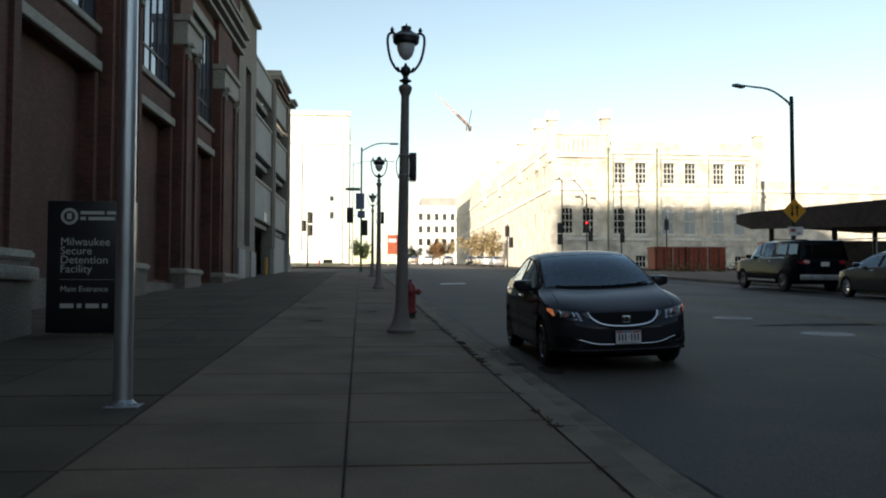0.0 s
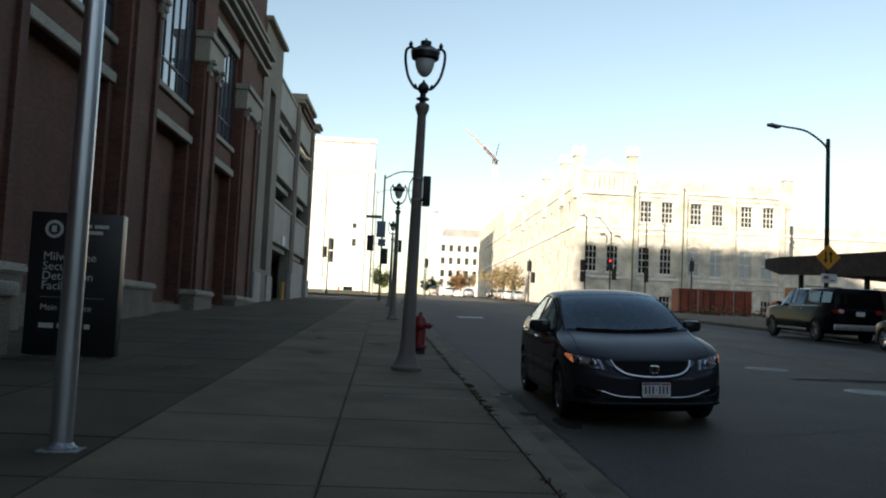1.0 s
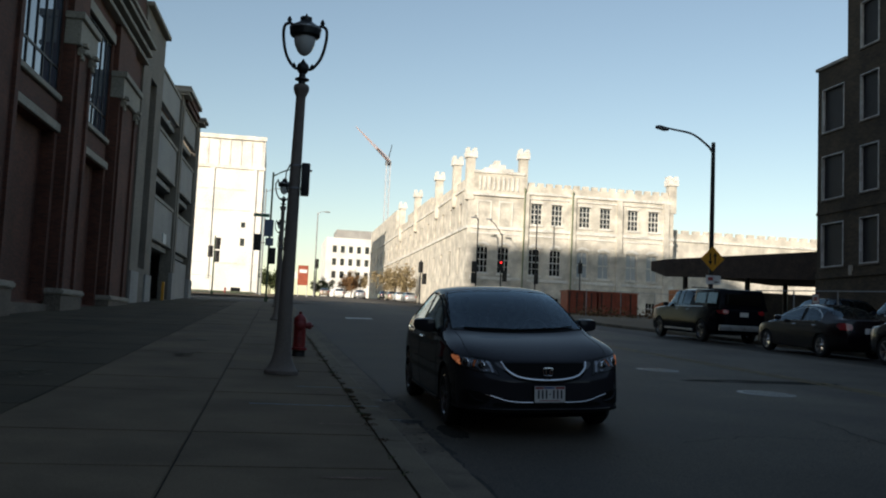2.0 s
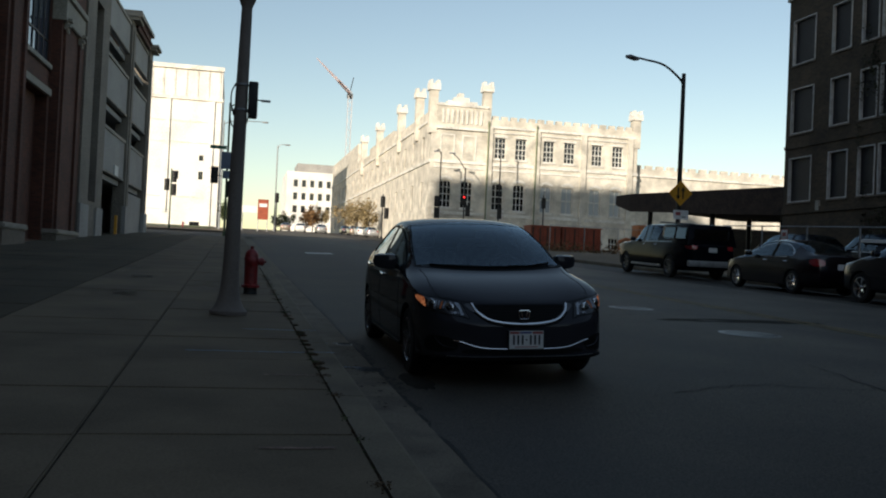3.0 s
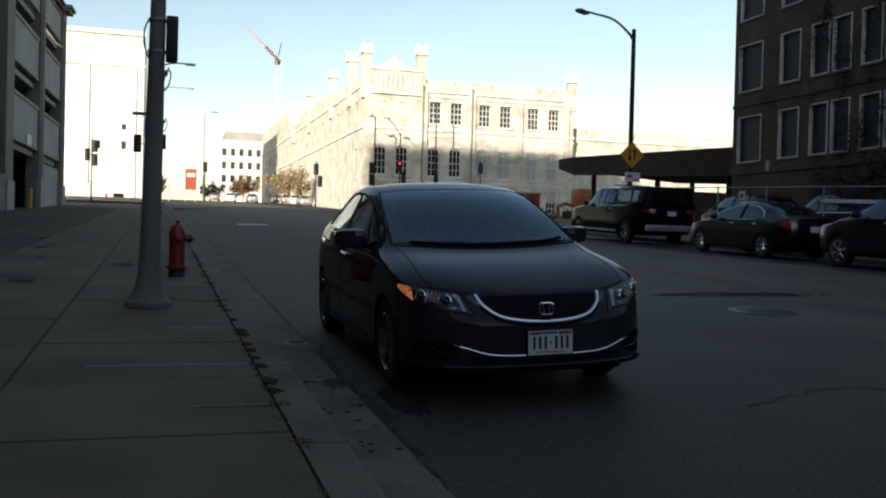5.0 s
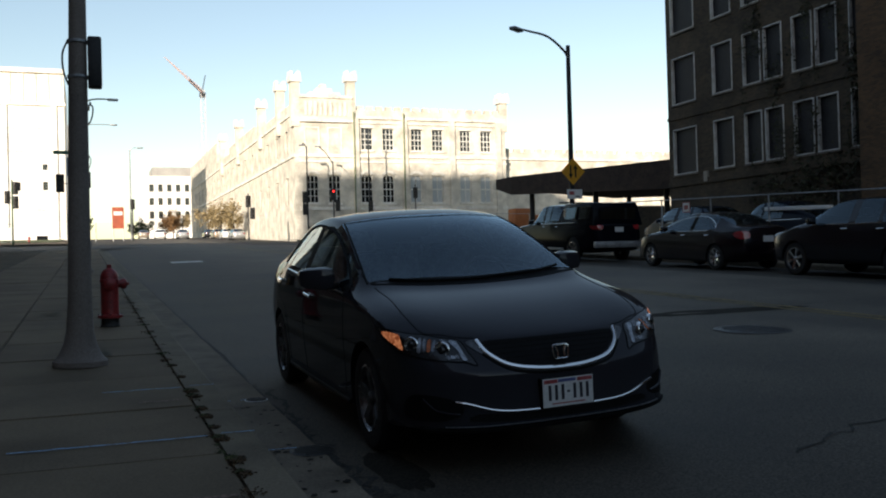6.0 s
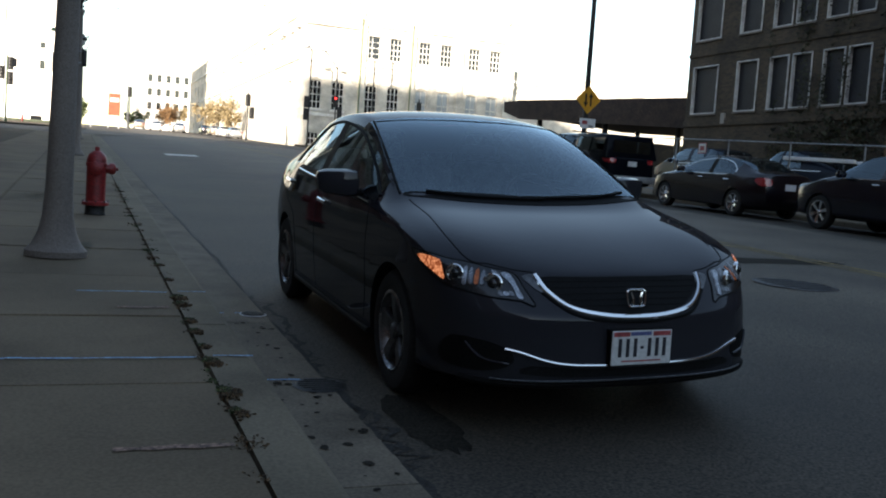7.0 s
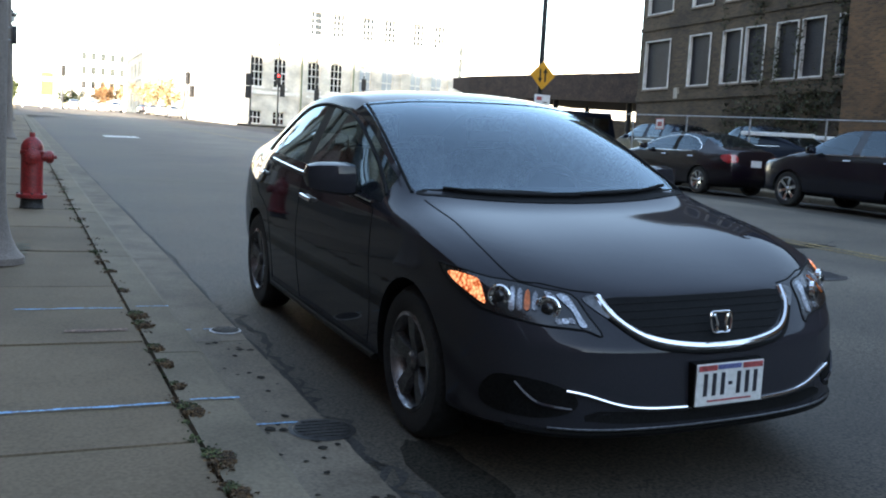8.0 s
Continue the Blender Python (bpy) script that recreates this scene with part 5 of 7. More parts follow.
part("cowl", patch(tree, [(-0.70, 1.20, 1), (-0.42, 1.11, 1), (0, 1.07, 1), (0.42, 1.11, 1), (0.70, 1.20, 1), (0.68, 1.245, 1), (0.42, 1.155, 1), (0, 1.115, 1), (-0.42, 1.155, 1), (-0.68, 1.245, 1)], DOWN, 0.004, 3, 3), TRIM, saloon, "black cowl below the windscreen", smooth=True)
SEAL = (0, 0.6, -0.8)
part("windscreen_seal", strip(tree, [(-0.615, 2.17, 1.39), (-0.5, 2.14, 1.41), (-0.25, 2.10, 1.43), (0, 2.085, 1.44), (0.25, 2.10, 1.43), (0.5, 2.14, 1.41), (0.615, 2.17, 1.39)], DOWN, -0.002, 0.006, 5, 6), TRIM, saloon, smooth=True)
for s in (-1, 1):
    part("windscreen_seal", strip(tree, [(0.735 * s, 1.26, 0.97), (0.71 * s, 1.48, 1.09), (0.68 * s, 1.72, 1.20), (0.65 * s, 1.95, 1.30), (0.615 * s, 2.17, 1.39)], SEAL, 0.0, 0.008, 5, 6), TRIM, saloon, smooth=True)
part("wiper", strip(tree, [(-0.08, 1.13, 1), (0.20, 1.14, 1), (0.44, 1.18, 1), (0.62, 1.25, 1)], DOWN, 0.014, 0.010, 5, 6), TRIM, saloon, smooth=True)
part("wiper", strip(tree, [(-0.60, 1.22, 1), (-0.40, 1.155, 1), (-0.12, 1.125, 1), (0.05, 1.12, 1)], DOWN, 0.012, 0.009, 5, 6), TRIM, saloon, smooth=True)
# number plate, its characters as plain bars
py0 = cast(tree, (0, 0, 0.418), FWD, 0).y
plate = part("number_plate", rounded(-0.1525, 0.1525, py0 - 0.030, py0 - 0.024, 0.3410, 0.4950, 0.004), PLATE_WHITE, saloon, "white plate with red and blue band")
part("plate_holder", rounded(-0.158, 0.158, py0 - 0.024, py0 + 0.03, 0.3370, 0.4970, 0.003), TRIM, plate)
part("plate_band", block(-0.145, -0.065, py0 - 0.0325, py0 - 0.030, 0.4700, 0.4900), PLATE_RED, plate)
part("plate_band", block(-0.06, 0.045, py0 - 0.0325, py0 - 0.030, 0.4730, 0.4900), PLATE_BLUE, plate)
part("plate_band", block(0.055, 0.145, py0 - 0.0325, py0 - 0.030, 0.4700, 0.4900), PLATE_RED, plate)
part("plate_line", block(-0.10, 0.10, py0 - 0.0325, py0 - 0.030, 0.3560, 0.3620), PLATE_RED, plate)
for k, x in enumerate((-0.112, -0.073, -0.034, 0.0, 0.038, 0.077, 0.115)):
    h = (0.3780, 0.4600) if k != 3 else (0.4130, 0.4250)
    part("plate_bar", block(x - 0.008, x + 0.008, py0 - 0.0330, py0 - 0.030, *h), PLATE_INK, plate)


# ---- other vehicles ----
def boxy_stations(L, W, hood, belt, roof, cowl, r0, r1, roof_w, tail_top):
    """Control sections of a tall upright body: nose, bonnet, cabin, upright tail."""
    w = W / 2
    low = ((0.0, 0.25), (w - 0.10, 0.25), (w - 0.02, 0.36), (w, 0.58), (w, 0.80))

    def flank(y, top):
        return [(x, y, z) for x, z in low] + top
    return [
        [(0, .10, .28), (w * .66, .10, .28), (w * .70, .05, .36), (w * .72, .03, .55), (w * .72, .03, .75), (w * .72, .05, hood - .16), (w * .68, .09, hood - .08), (w * .4, .08, hood - .05), (0, .08, hood - .04)],
        [(0, .25, .26), (w * .84, .25, .26), (w * .92, .22, .36), (w * .94, .20, .56), (w * .94, .20, .78), (w * .93, .22, hood - .12), (w * .82, .28, hood - .03), (w * .45, .30, hood), (0, .30, hood + .01)],
        flank(.60, [(w * .97, .60, hood - .08), (w * .84, .62, hood + .0), (w * .45, .62, hood + .04), (0, .62, hood + .05)]),
        flank(cowl - .35, [(w * .97, cowl - .35, belt - .05), (w * .84, cowl - .38, belt + .0), (w * .45, cowl - .42, belt + .03), (0, cowl - .44, belt + .04)]),
        flank(cowl, [(w * .97, cowl, belt), (w * .84, cowl, belt + .06), (w * .5, cowl - .08, belt + .08), (0, cowl - .1, belt + .09)]),
        flank((cowl + r0) / 2, [(w * .97, (cowl + r0) / 2, belt + .01), (w * (.84 + roof_w) / 2, (cowl + r0) / 2 + .04, (belt + roof) / 2), (w * .46, (cowl + r0) / 2 - .02, (belt + roof) / 2 + .03), (0, (cowl + r0) / 2 - .04, (belt + roof) / 2 + .04)]),
        flank(r0, [(w * .97, r0, belt + .01), (w * roof_w, r0 + .05, roof - .05), (w * .4, r0, roof - .01), (0, r0 - .02, roof)]),
        flank((r0 + r1) / 2, [(w * .97, (r0 + r1) / 2, belt + .02), (w * roof_w, (r0 + r1) / 2, roof - .03), (w * .4, (r0 + r1) / 2, roof + .015), (0, (r0 + r1) / 2, roof + .025)]),
        flank(r1 - .5, [(w * .97, r1 - .5, belt + .03), (w * roof_w, r1 - .5, roof - .04), (w * .4, r1 - .5, roof), (0, r1 - .5, roof + .01)]),
        flank(r1, [(w * .96, r1, belt + .04), (w * (roof_w - .02), r1, roof - .08), (w * .4, r1 + .02, roof - .03), (0, r1 + .03, roof - .02)]),
        flank((r1 + L) / 2 - .02, [(w * .94, (r1 + L) / 2, belt + .04), (w * (.84 + roof_w) / 2, (r1 + L) / 2, (tail_top + roof) / 2 - .04), (w * .42, (r1 + L) / 2 + .02, (tail_top + roof) / 2), (0, (r1 + L) / 2 + .03, (tail_top + roof) / 2)]),
        [(0, L - .2, .32), (w * .80, L - .2, .32), (w * .88, L - .15, .42), (w * .92, L - .14, .60), (w * .92, L - .14, .82), (w * .91, L - .16, belt), (w * .84, L - .12, tail_top), (w * .44, L - .10, tail_top + .02), (0, L - .09, tail_top + .02)],
        [(0, L - .1, .36), (w * .66, L - .1, .36), (w * .72, L - .03, .45), (w * .76, L, .60), (w * .76, L, .82), (w * .76, L - .04, belt - .05), (w * .74, L - .06, tail_top - .04), (w * .4, L - .05, tail_top - .03), (0, L - .05, tail_top - .02)],
    ]


def boxy_sort(a, b, x, y, z):
    if a < -5:
        return "arch_%d%d" % (x < 0, y < 2.3)
    side = "near" if x < 0 else "off"
    if 4.05 < a < 5.95 and b > 6.05:
        return "windscreen"
    if 9.1 < a < 10.9 and b > 6.1:
        return "rear_window"
    if 5.12 < b < 5.88:
        if 4.6 < a < 6.62:
            return "front_" + side
        if 6.74 < a < 7.86:
            return "back_" + side
        if 8.0 < a < 9.0:
            return "quarter_" + side
    return "body"


def vehicle(name, m, stations, sort, colour, label, wheels, r, rim_r, spokes, rim, lamps, width, group="", level=2, category="car"):
    """A vehicle from its control sections: skin, glass, wheels, lamps, mirrors, handles."""
    v = thing(name, m, label, category, group)
    L = stations[-1][4][1]
    me = shell(stations, level, tuple((y, r, r + 0.035, width / 2 - 0.28) for y in wheels), ((-0.04,) * 5, (0.02,) * 5))
    got, t = split_shell(me, sort)
    skin_parts(v, got, colour)
    for s in (-1, 1):
        for y in wheels:
            wheel(v, "wheel", s * (width / 2 - 0.115), y, r, 0.21, s, rim_r, spokes, rim)
        z0 = lamps[0]
        d = Vector((-0.5 * s, 0.86, 0))
        hw = width / 2
        part("headlight", patch(t, [(s * hw * .92, .30, z0), (s * hw * .86, .25, z0 + .07), (s * hw * .6, .1, z0 + .07), (s * hw * .58, .1, z0 - .05), (s * hw * .8, .2, z0 - .07)], d, 0.006, 3, 3), LENS_DARK, v, "clear headlight", smooth=True)
        z1 = lamps[1]
        part("tail_lamp", patch(t, [(s * hw * .93, L - .28, z1 + .03), (s * hw * .88, L - .16, z1 + .10), (s * hw * .62, L - .02, z1 + .08), (s * hw * .60, L - .02, z1 - .07), (s * hw * .86, L - .15, z1 - .08)], (-0.6 * s, -0.8, 0), 0.006, 3, 3), RED_LENS, v, "red tail lamp", smooth=True)
        mz, my = lamps[2], lamps[3]
        part("door_mirror", rounded(s * (hw + .10) - .10, s * (hw + .10) + .10, my - .06, my + .06, mz - .07, mz + .08, .04), colour, v, smooth=True)
        for hy in lamps[4]:
            part("door_handle", strip(t, [(s, hy - .09, mz - .16), (s, hy + .09, mz - .155)], (-s, 0, 0), 0.014, 0.013, 4), CHROME, v, smooth=True)
        part("waist_strip", strip(t, [(s, my - .1, mz - .075), (s, (my + L) / 2, mz - .045), (s, L - 1.25, mz - .03)], (-s, 0, 0), 0.004, 0.010, 6, 6), CHROME, v, "bright waist strip", smooth=True)
        if sort is sedan_sort:
            k = L / 4.5
            part("window_surround", strip(t, [(s, 1.42 * k, 1.00), (s, 1.75 * k, 1.165), (s, 2.15 * k, 1.295), (s, 2.75 * k, 1.375), (s, 3.2 * k, 1.330), (s, 3.5 * k, 1.17), (s, 3.56 * k, 1.065)], (-s, 0, 0), 0.004, 0.008, 6, 6), CHROME, v, "bright window surround", smooth=True)
    yb = cast(t, (0, L, lamps[1] - 0.12), (0, -1, 0), 0.0).y
    part("number_plate", rounded(-0.155, 0.155, yb + 0.002, yb + 0.012, lamps[1] - 0.16, lamps[1] - 0.01, 0.002), PLATE_WHITE, v, "small white number plate")
    part("dashboard", rounded(-0.6 * width / 1.8, 0.6 * width / 1.8, lamps[3] - 0.45, lamps[3] - 0.05, 0.6, mz - 0.06, 0.05), CABIN_DARK, v, smooth=True)
    for x in (-0.38, 0.38):
        seat = part("front_seat", rounded(x - 0.24, x + 0.24, lamps[3] + 0.75, lamps[3] + 0.95, 0.5, mz + 0.10, 0.06), CABIN_DARK, v, smooth=True)
        part("headrest", rounded(x - 0.12, x + 0.12, lamps[3] + 0.88, lamps[3] + 0.97, mz + 0.12, mz + 0.28, 0.04), CABIN_DARK, seat, smooth=True)
    return v


def facing_up(x, y, z=None):
    """Pose of a vehicle parked with its nose uphill at y."""
    return pose(x, y, road_z(x, y) + 0.005 if z is None else z, -SLOPE, 0, 180)


PLUM = car_paint("plum_black_paint", (0.007, 0.004, 0.007), 0.0, 0.2, 0.16)
NIGHT = car_paint("night_blue_paint", (0.004, 0.005, 0.011), 0.0, 0.2, 0.16)
BLACKISH = car_paint("black_blue_paint", (0.004, 0.005, 0.008), 0.0, 0.15, 0.05, 0.05)
wide = [[(x * 1.03, y * 1.06, z * 1.02) for x, y, z in st] for st in sedan_stations()]
vehicle("parked_saloon_car", facing_up(13.35, 18.85), wide, sedan_sort, PLUM, "plum-black four-door saloon parked at the far kerb", (0.98, 3.83), 0.325, 0.225, 7, CHROME, (0.70, 0.88, 1.04, 1.78, (2.5, 3.5)), 1.80, "cars at the far kerb")
vehicle("parked_suv", facing_up(13.40, 13.15), boxy_stations(4.75, 1.92, 1.02, 1.12, 1.70, 1.25, 2.05, 3.9, 0.70, 1.12), boxy_sort, NIGHT, "dark blue sport utility wagon with chrome wheels at the far kerb", (0.98, 3.80), 0.37, 0.25, 6, CHROME, (0.86, 1.05, 1.20, 1.62, (2.45, 3.4)), 1.92, "cars at the far kerb")
pickup = vehicle("parked_pickup_truck", facing_up(13.45, 27.0), boxy_stations(5.9, 2.0, 1.20, 1.24, 1.90, 1.62, 2.15, 3.45, 0.80, 1.22), boxy_sort, BLACKISH, "black pickup truck with a windowed bed cover at the kerb", (1.02, 4.60), 0.40, 0.24, 6, SILVER, (0.95, 1.12, 1.30, 1.85, (2.6, 3.5)), 2.0, "cars at the far kerb", category="truck")
bm = block(-0.93, 0.93, 3.78, 5.84, 1.16, 1.90, 0.05)
for v in bm.verts:        # the cover leans in towards its roof and slopes a little at the back
    k = (v.co.z - 1.16) / 0.74
    v.co.x *= 1 - 0.14 * k
    v.co.y -= 0.16 * k * max(0.0, (v.co.y - 4.8))
cover_shell = part("bed_cover", bm, BLACKISH, pickup, "black fibreglass bed cover", smooth=True)
for s in (-1, 1):
    for y0, y1 in ((3.96, 4.76), (4.86, 5.60)):
        bm = block(-0.006, 0.006, y0, y1, -0.20, 0.20, 0.004)
        part("side_window", bm, SIDE_GLASS, cover_shell, at=pose(s * 0.872, 0, 1.58, 0, -s * 10, 0))
        part("window_frame", tube([(0, y0, -0.2), (0, y1, -0.2), (0, y1, 0.2), (0, y0, 0.2), (0, y0, -0.2)], 0.014, 5), TRIM, cover_shell, at=pose(s * 0.875, 0, 1.58, 0, -s * 10, 0))
part("rear_window", block(-0.66, 0.66, 5.80, 5.815, 1.36, 1.74, 0.004), SIDE_GLASS, cover_shell)
part("bumper", rounded(-0.92, 0.92, 5.84, 6.02, 0.46, 0.66, 0.04), GALV, pickup, "bright steel rear bumper", smooth=True)
part("roof_rack", tube([(-0.7, 3.2, 1.96), (0.7, 3.2, 1.96)], 0.022, 6), TRIM, pickup)
part("running_board", rounded(-1.03, -0.90, 1.6, 4.0, 0.36, 0.44, 0.02), GALV, pickup)
part("running_board", rounded(0.90, 1.03, 1.6, 4.0, 0.36, 0.44, 0.02), GALV, pickup)
LOT_BLUE = car_paint("slate_blue_paint", (0.010, 0.015, 0.026), 0.0, 0.2, 0.05, 0.06)
vehicle("parked_suv", pose(19.9, 28.3, rise(25.5) + 0.33, -SLOPE, 0, 176), boxy_stations(5.0, 1.95, 1.05, 1.25, 1.80, 1.35, 2.05, 4.3, 0.76, 1.15), boxy_sort, LOT_BLUE, "slate blue utility wagon in the fenced lot", (1.0, 3.95), 0.37, 0.23, 5, SILVER, (0.9, 1.1, 1.24, 1.7, (2.5, 3.4)), 1.95)
service = vehicle("service_truck", pose(19.9, 23.3, rise(20.8) + 0.33, -SLOPE, 0, 178), boxy_stations(5.6, 1.98, 1.12, 1.22, 1.85, 1.5, 2.1, 3.3, 0.76, 1.16), boxy_sort, LOT_BLUE, "blue service truck with a pale ladder rack in the fenced lot", (1.02, 4.3), 0.38, 0.23, 5, SILVER, (0.92, 1.0, 1.26, 1.8, (2.6,)), 1.98, category="truck")
for s in (-0.9, 0.9):
    part("ladder_rack", rounded(s - 0.05, s + 0.05, 2.6, 5.7, 1.52, 1.64, 0.02), WHITE, service, "pale side rail")
FAR_COLOURS = [car_paint("silver_paint", (0.45, 0.45, 0.45), 0.6, 0.3), car_paint("white_car_paint", (0.7, 0.7, 0.68), 0.0, 0.4), car_paint("tan_paint", (0.32, 0.26, 0.2), 0.4, 0.3), car_paint("black_car_paint", (0.02, 0.02, 0.022), 0.3, 0.3)]
far_first = []
for k, (x, y) in enumerate(((15.9, 120), (16.1, 131), (16.2, 141), (16.2, 152), (11.5, 146), (8.5, 150), (6.5, 158))):
    m = pose(x, y, rise(y) + 0.01, -SLOPE, 0, 180 if x > 10 else 178)
    if k < 4:
        far_first.append(vehicle("parked_saloon_car", m, sedan_stations(), sedan_sort, FAR_COLOURS[k], ("silver", "white", "tan", "black")[k] + " saloon car parked in the sun up the street", (0.93, 3.6), 0.317, 0.2, 5, SILVER, (0.68, 0.85, 1.0, 1.7, (2.43, 3.36)), 1.745, "cars up the street", level=1))
    else:
        copy_thing(far_first[k - 4], m)

# ---- street lamps ----
def lamp_post(m, label):
    """An old-style street lamp: flared concrete shaft, iron yoke, acorn globe under a crown."""
    v = thing("street_lamp", m, label, "street lamp", "street lamps on the sidewalk")
    shaft = ((0.235, 0.0), (0.235, 0.045), (0.205, 0.075), (0.185, 0.10), (0.145, 0.19), (0.118, 0.32), (0.104, 0.55), (0.098, 0.9), (0.068, 3.90), (0.068, 3.92), (0.085, 3.96), (0.108, 4.02), (0.112, 4.07), (0.095, 4.10), (0.05, 4.11))
    part("shaft", turned(shaft, 16), POLE_BROWN, v, "speckled tapering concrete shaft", smooth=True)
    part("collar", turned(((0.05, 4.10), (0.05, 4.15), (0.10, 4.17), (0.10, 4.19), (0.05, 4.21), (0.045, 4.26), (0.075, 4.30), (0.09, 4.35), (0.075, 4.40), (0.03, 4.44), (0.012, 4.48)), 16), LAMP_BLACK, v, smooth=True)
    for s in (-1, 1):
        arm = smooth_loop([(0.05 * s, 0, 4.33), (0.14 * s, 0, 4.36), (0.245 * s, 0, 4.52), (0.30 * s, 0, 4.75), (0.300 * s, 0, 4.93), (0.235 * s, 0, 4.985), (0.17 * s, 0, 4.96)], 5, False)
        part("arm", tube(arm, 0.022, 8), LAMP_BLACK, v, smooth=True)
        part("finial", turned(((0.012, 0), (0.03, 0.02), (0.034, 0.05), (0.018, 0.08), (0.004, 0.10)), 10, at=(0.235 * s, 0, 4.99)), LAMP_BLACK, v, smooth=True)
        part("leaf", turned(((0.004, 0), (0.03, 0.02), (0.035, 0.045), (0.004, 0.09)), 8, at=(0.13 * s, 0, 4.33)), LAMP_BLACK, v, smooth=True)
    part("crown", turned(((0.19, 4.80), (0.215, 4.82), (0.225, 4.90), (0.225, 4.945), (0.19, 4.96), (0.13, 5.00), (0.085, 5.03), (0.085, 5.09), (0.06, 5.10), (0.02, 5.105), (0.012, 5.14), (0.004, 5.15)), 16), LAMP_BLACK, v, smooth=True)
    part("band", turned(((0.226, 4.905), (0.230, 4.91), (0.230, 4.935), (0.226, 4.94)), 16), GALV, v, smooth=True)
    part("globe", turned(((0.02, 4.53), (0.06, 4.55), (0.105, 4.60), (0.14, 4.68), (0.155, 4.76), (0.15, 4.80)), 18), WHITE_GLOBE, v, "milky acorn globe", smooth=True)
    return v


lamp1 = lamp_post(pose(-2.49, 4.5, rise(4.5) + 0.15, 0, 0.7, 0), "black acorn street lamp on a brown concrete shaft")
for x, y in ((-2.46, 25.0), (-2.42, 46.0)):
    copy_thing(lamp1, pose(x, y, rise(y) + 0.15))
# a control box strapped to each shaft
for x, y, z in ((-2.49, 4.5, rise(4.5) + 2.66), (-2.46, 25.0, rise(25) + 2.66)):
    cb = thing("control_box", pose(x + (0.033 if y < 5 else 0.0), y, z), "dark grey metal box strapped to the lamp shaft", "box", "boxes on lamp shafts")
    part("case", rounded(0.085, 0.205, -0.09, 0.07, 0.0, 0.46, 0.02), DARK_METAL, cb, smooth=True)
    for h in (0.08, 0.40):
        part("strap", turned(((0.090, h), (0.092, h + 0.005), (0.092, h + 0.025), (0.090, h + 0.03)), 16), GALV, cb, smooth=True)
    part("conduit", tube(smooth_loop([(-0.08, -0.02, 0.42), (-0.125, -0.03, 0.30), (-0.12, -0.03, 0.14), (-0.08, -0.02, 0.02)], 5, False), 0.009, 6), DARK_METAL, cb, smooth=True)

# ---- hydrant ----
hy = thing("fire_hydrant", pose(-2.155, 8.0, rise(8) + 0.145), "red cast-iron fire hydrant with a black foot", "hydrant")
part("foot", turned(((0.115, 0), (0.118, 0.02), (0.112, 0.03), (0.108, 0.10), (0.112, 0.11)), 20), IRON, hy, smooth=True)
part("flange", turned(((0.11, 0.11), (0.148, 0.115), (0.150, 0.15), (0.12, 0.165)), 20), HYDRANT_RED, hy, smooth=True)
barrel = part("barrel", turned(((0.112, 0.16), (0.108, 0.20), (0.108, 0.56), (0.118, 0.57), (0.118, 0.60), (0.108, 0.61)), 20), HYDRANT_RED, hy, smooth=True)
part("bonnet", turned(((0.112, 0.61), (0.108, 0.65), (0.088, 0.70), (0.05, 0.735), (0.028, 0.745), (0.028, 0.785), (0.022, 0.79)), 20), HYDRANT_RED, hy, smooth=True)
for ang, rr, ln in ((0, 0.052, 0.205), (90, 0.044, 0.17), (-90, 0.065, 0.18)):
    nz = part("nozzle", turned(((rr, 0.08), (rr, ln - 0.07), (rr * 1.25, ln - 0.065), (rr * 1.25, ln - 0.02), (rr * 0.9, ln), (rr * 0.35, ln + 0.005), (rr * 0.35, ln + 0.03)), 14), HYDRANT_RED, hy, smooth=True, at=pose(0, 0, 0.545, 0, 90, ang))
for k in range(8):
    a = k * math.pi / 4
    part("bolt", turned(((0.012, 0), (0.012, 0.02)), 6, at=(0.133 * math.cos(a), 0.133 * math.sin(a), 0.148)), IRON, hy)

# ---- facility sign and flagpole ----
sg = thing("facility_sign", pose(-8.0, 4.0, rise(4) + 0.13, 0, 0, 0), "tall black pylon sign with pale lettering by the entrance", "sign")
part("panel", rounded(0.0, 1.30, 0.0, 0.24, 0.06, 2.11, 0.02), SIGN_BLACK, sg, smooth=True)
part("foot", rounded(0.1, 1.2, 0.04, 0.20, -0.1, 0.06, 0.01), STONE, sg)
face = lambda x, z: pose(x, -0.004, z, 90, 0, 0)
for k, (txt, z) in enumerate((("Milwaukee", 1.415), ("Secure", 1.275), ("Detention", 1.135), ("Facility", 0.995))):
    written(txt, 0.175, SIGN_LETTER, sg, face(0.205, z))
written("Main Entrance", 0.125, SIGN_LETTER, sg, face(0.215, 0.70))
for k, (a, b) in enumerate(((0.215, 0.42), (0.47, 0.54), (0.60, 0.80), (0.85, 0.93))):
    part("address_bar", block(a, b, -0.006, 0.0, 0.445, 0.515), SIGN_LETTER, sg)
for k, (a, b, z) in enumerate(((0.50, 0.86, 1.90), (0.90, 1.10, 1.90), (0.50, 0.58, 1.81), (0.62, 1.02, 1.81))):
    part("heading_bar", block(a, b, -0.006, 0.0, z, z + 0.05), SIGN_LETTER, sg)
seal = part("seal", turned(((0.125, 0), (0.13, 0.004), (0.125, 0.008)), 28), SIGN_LETTER, sg, "pale round seal", at=pose(0.335, -0.001, 1.865, 90, 0, 0))
part("seal_ring", turned(((0.085, 0.008), (0.085, 0.011)), 24), SIGN_BLACK, seal)
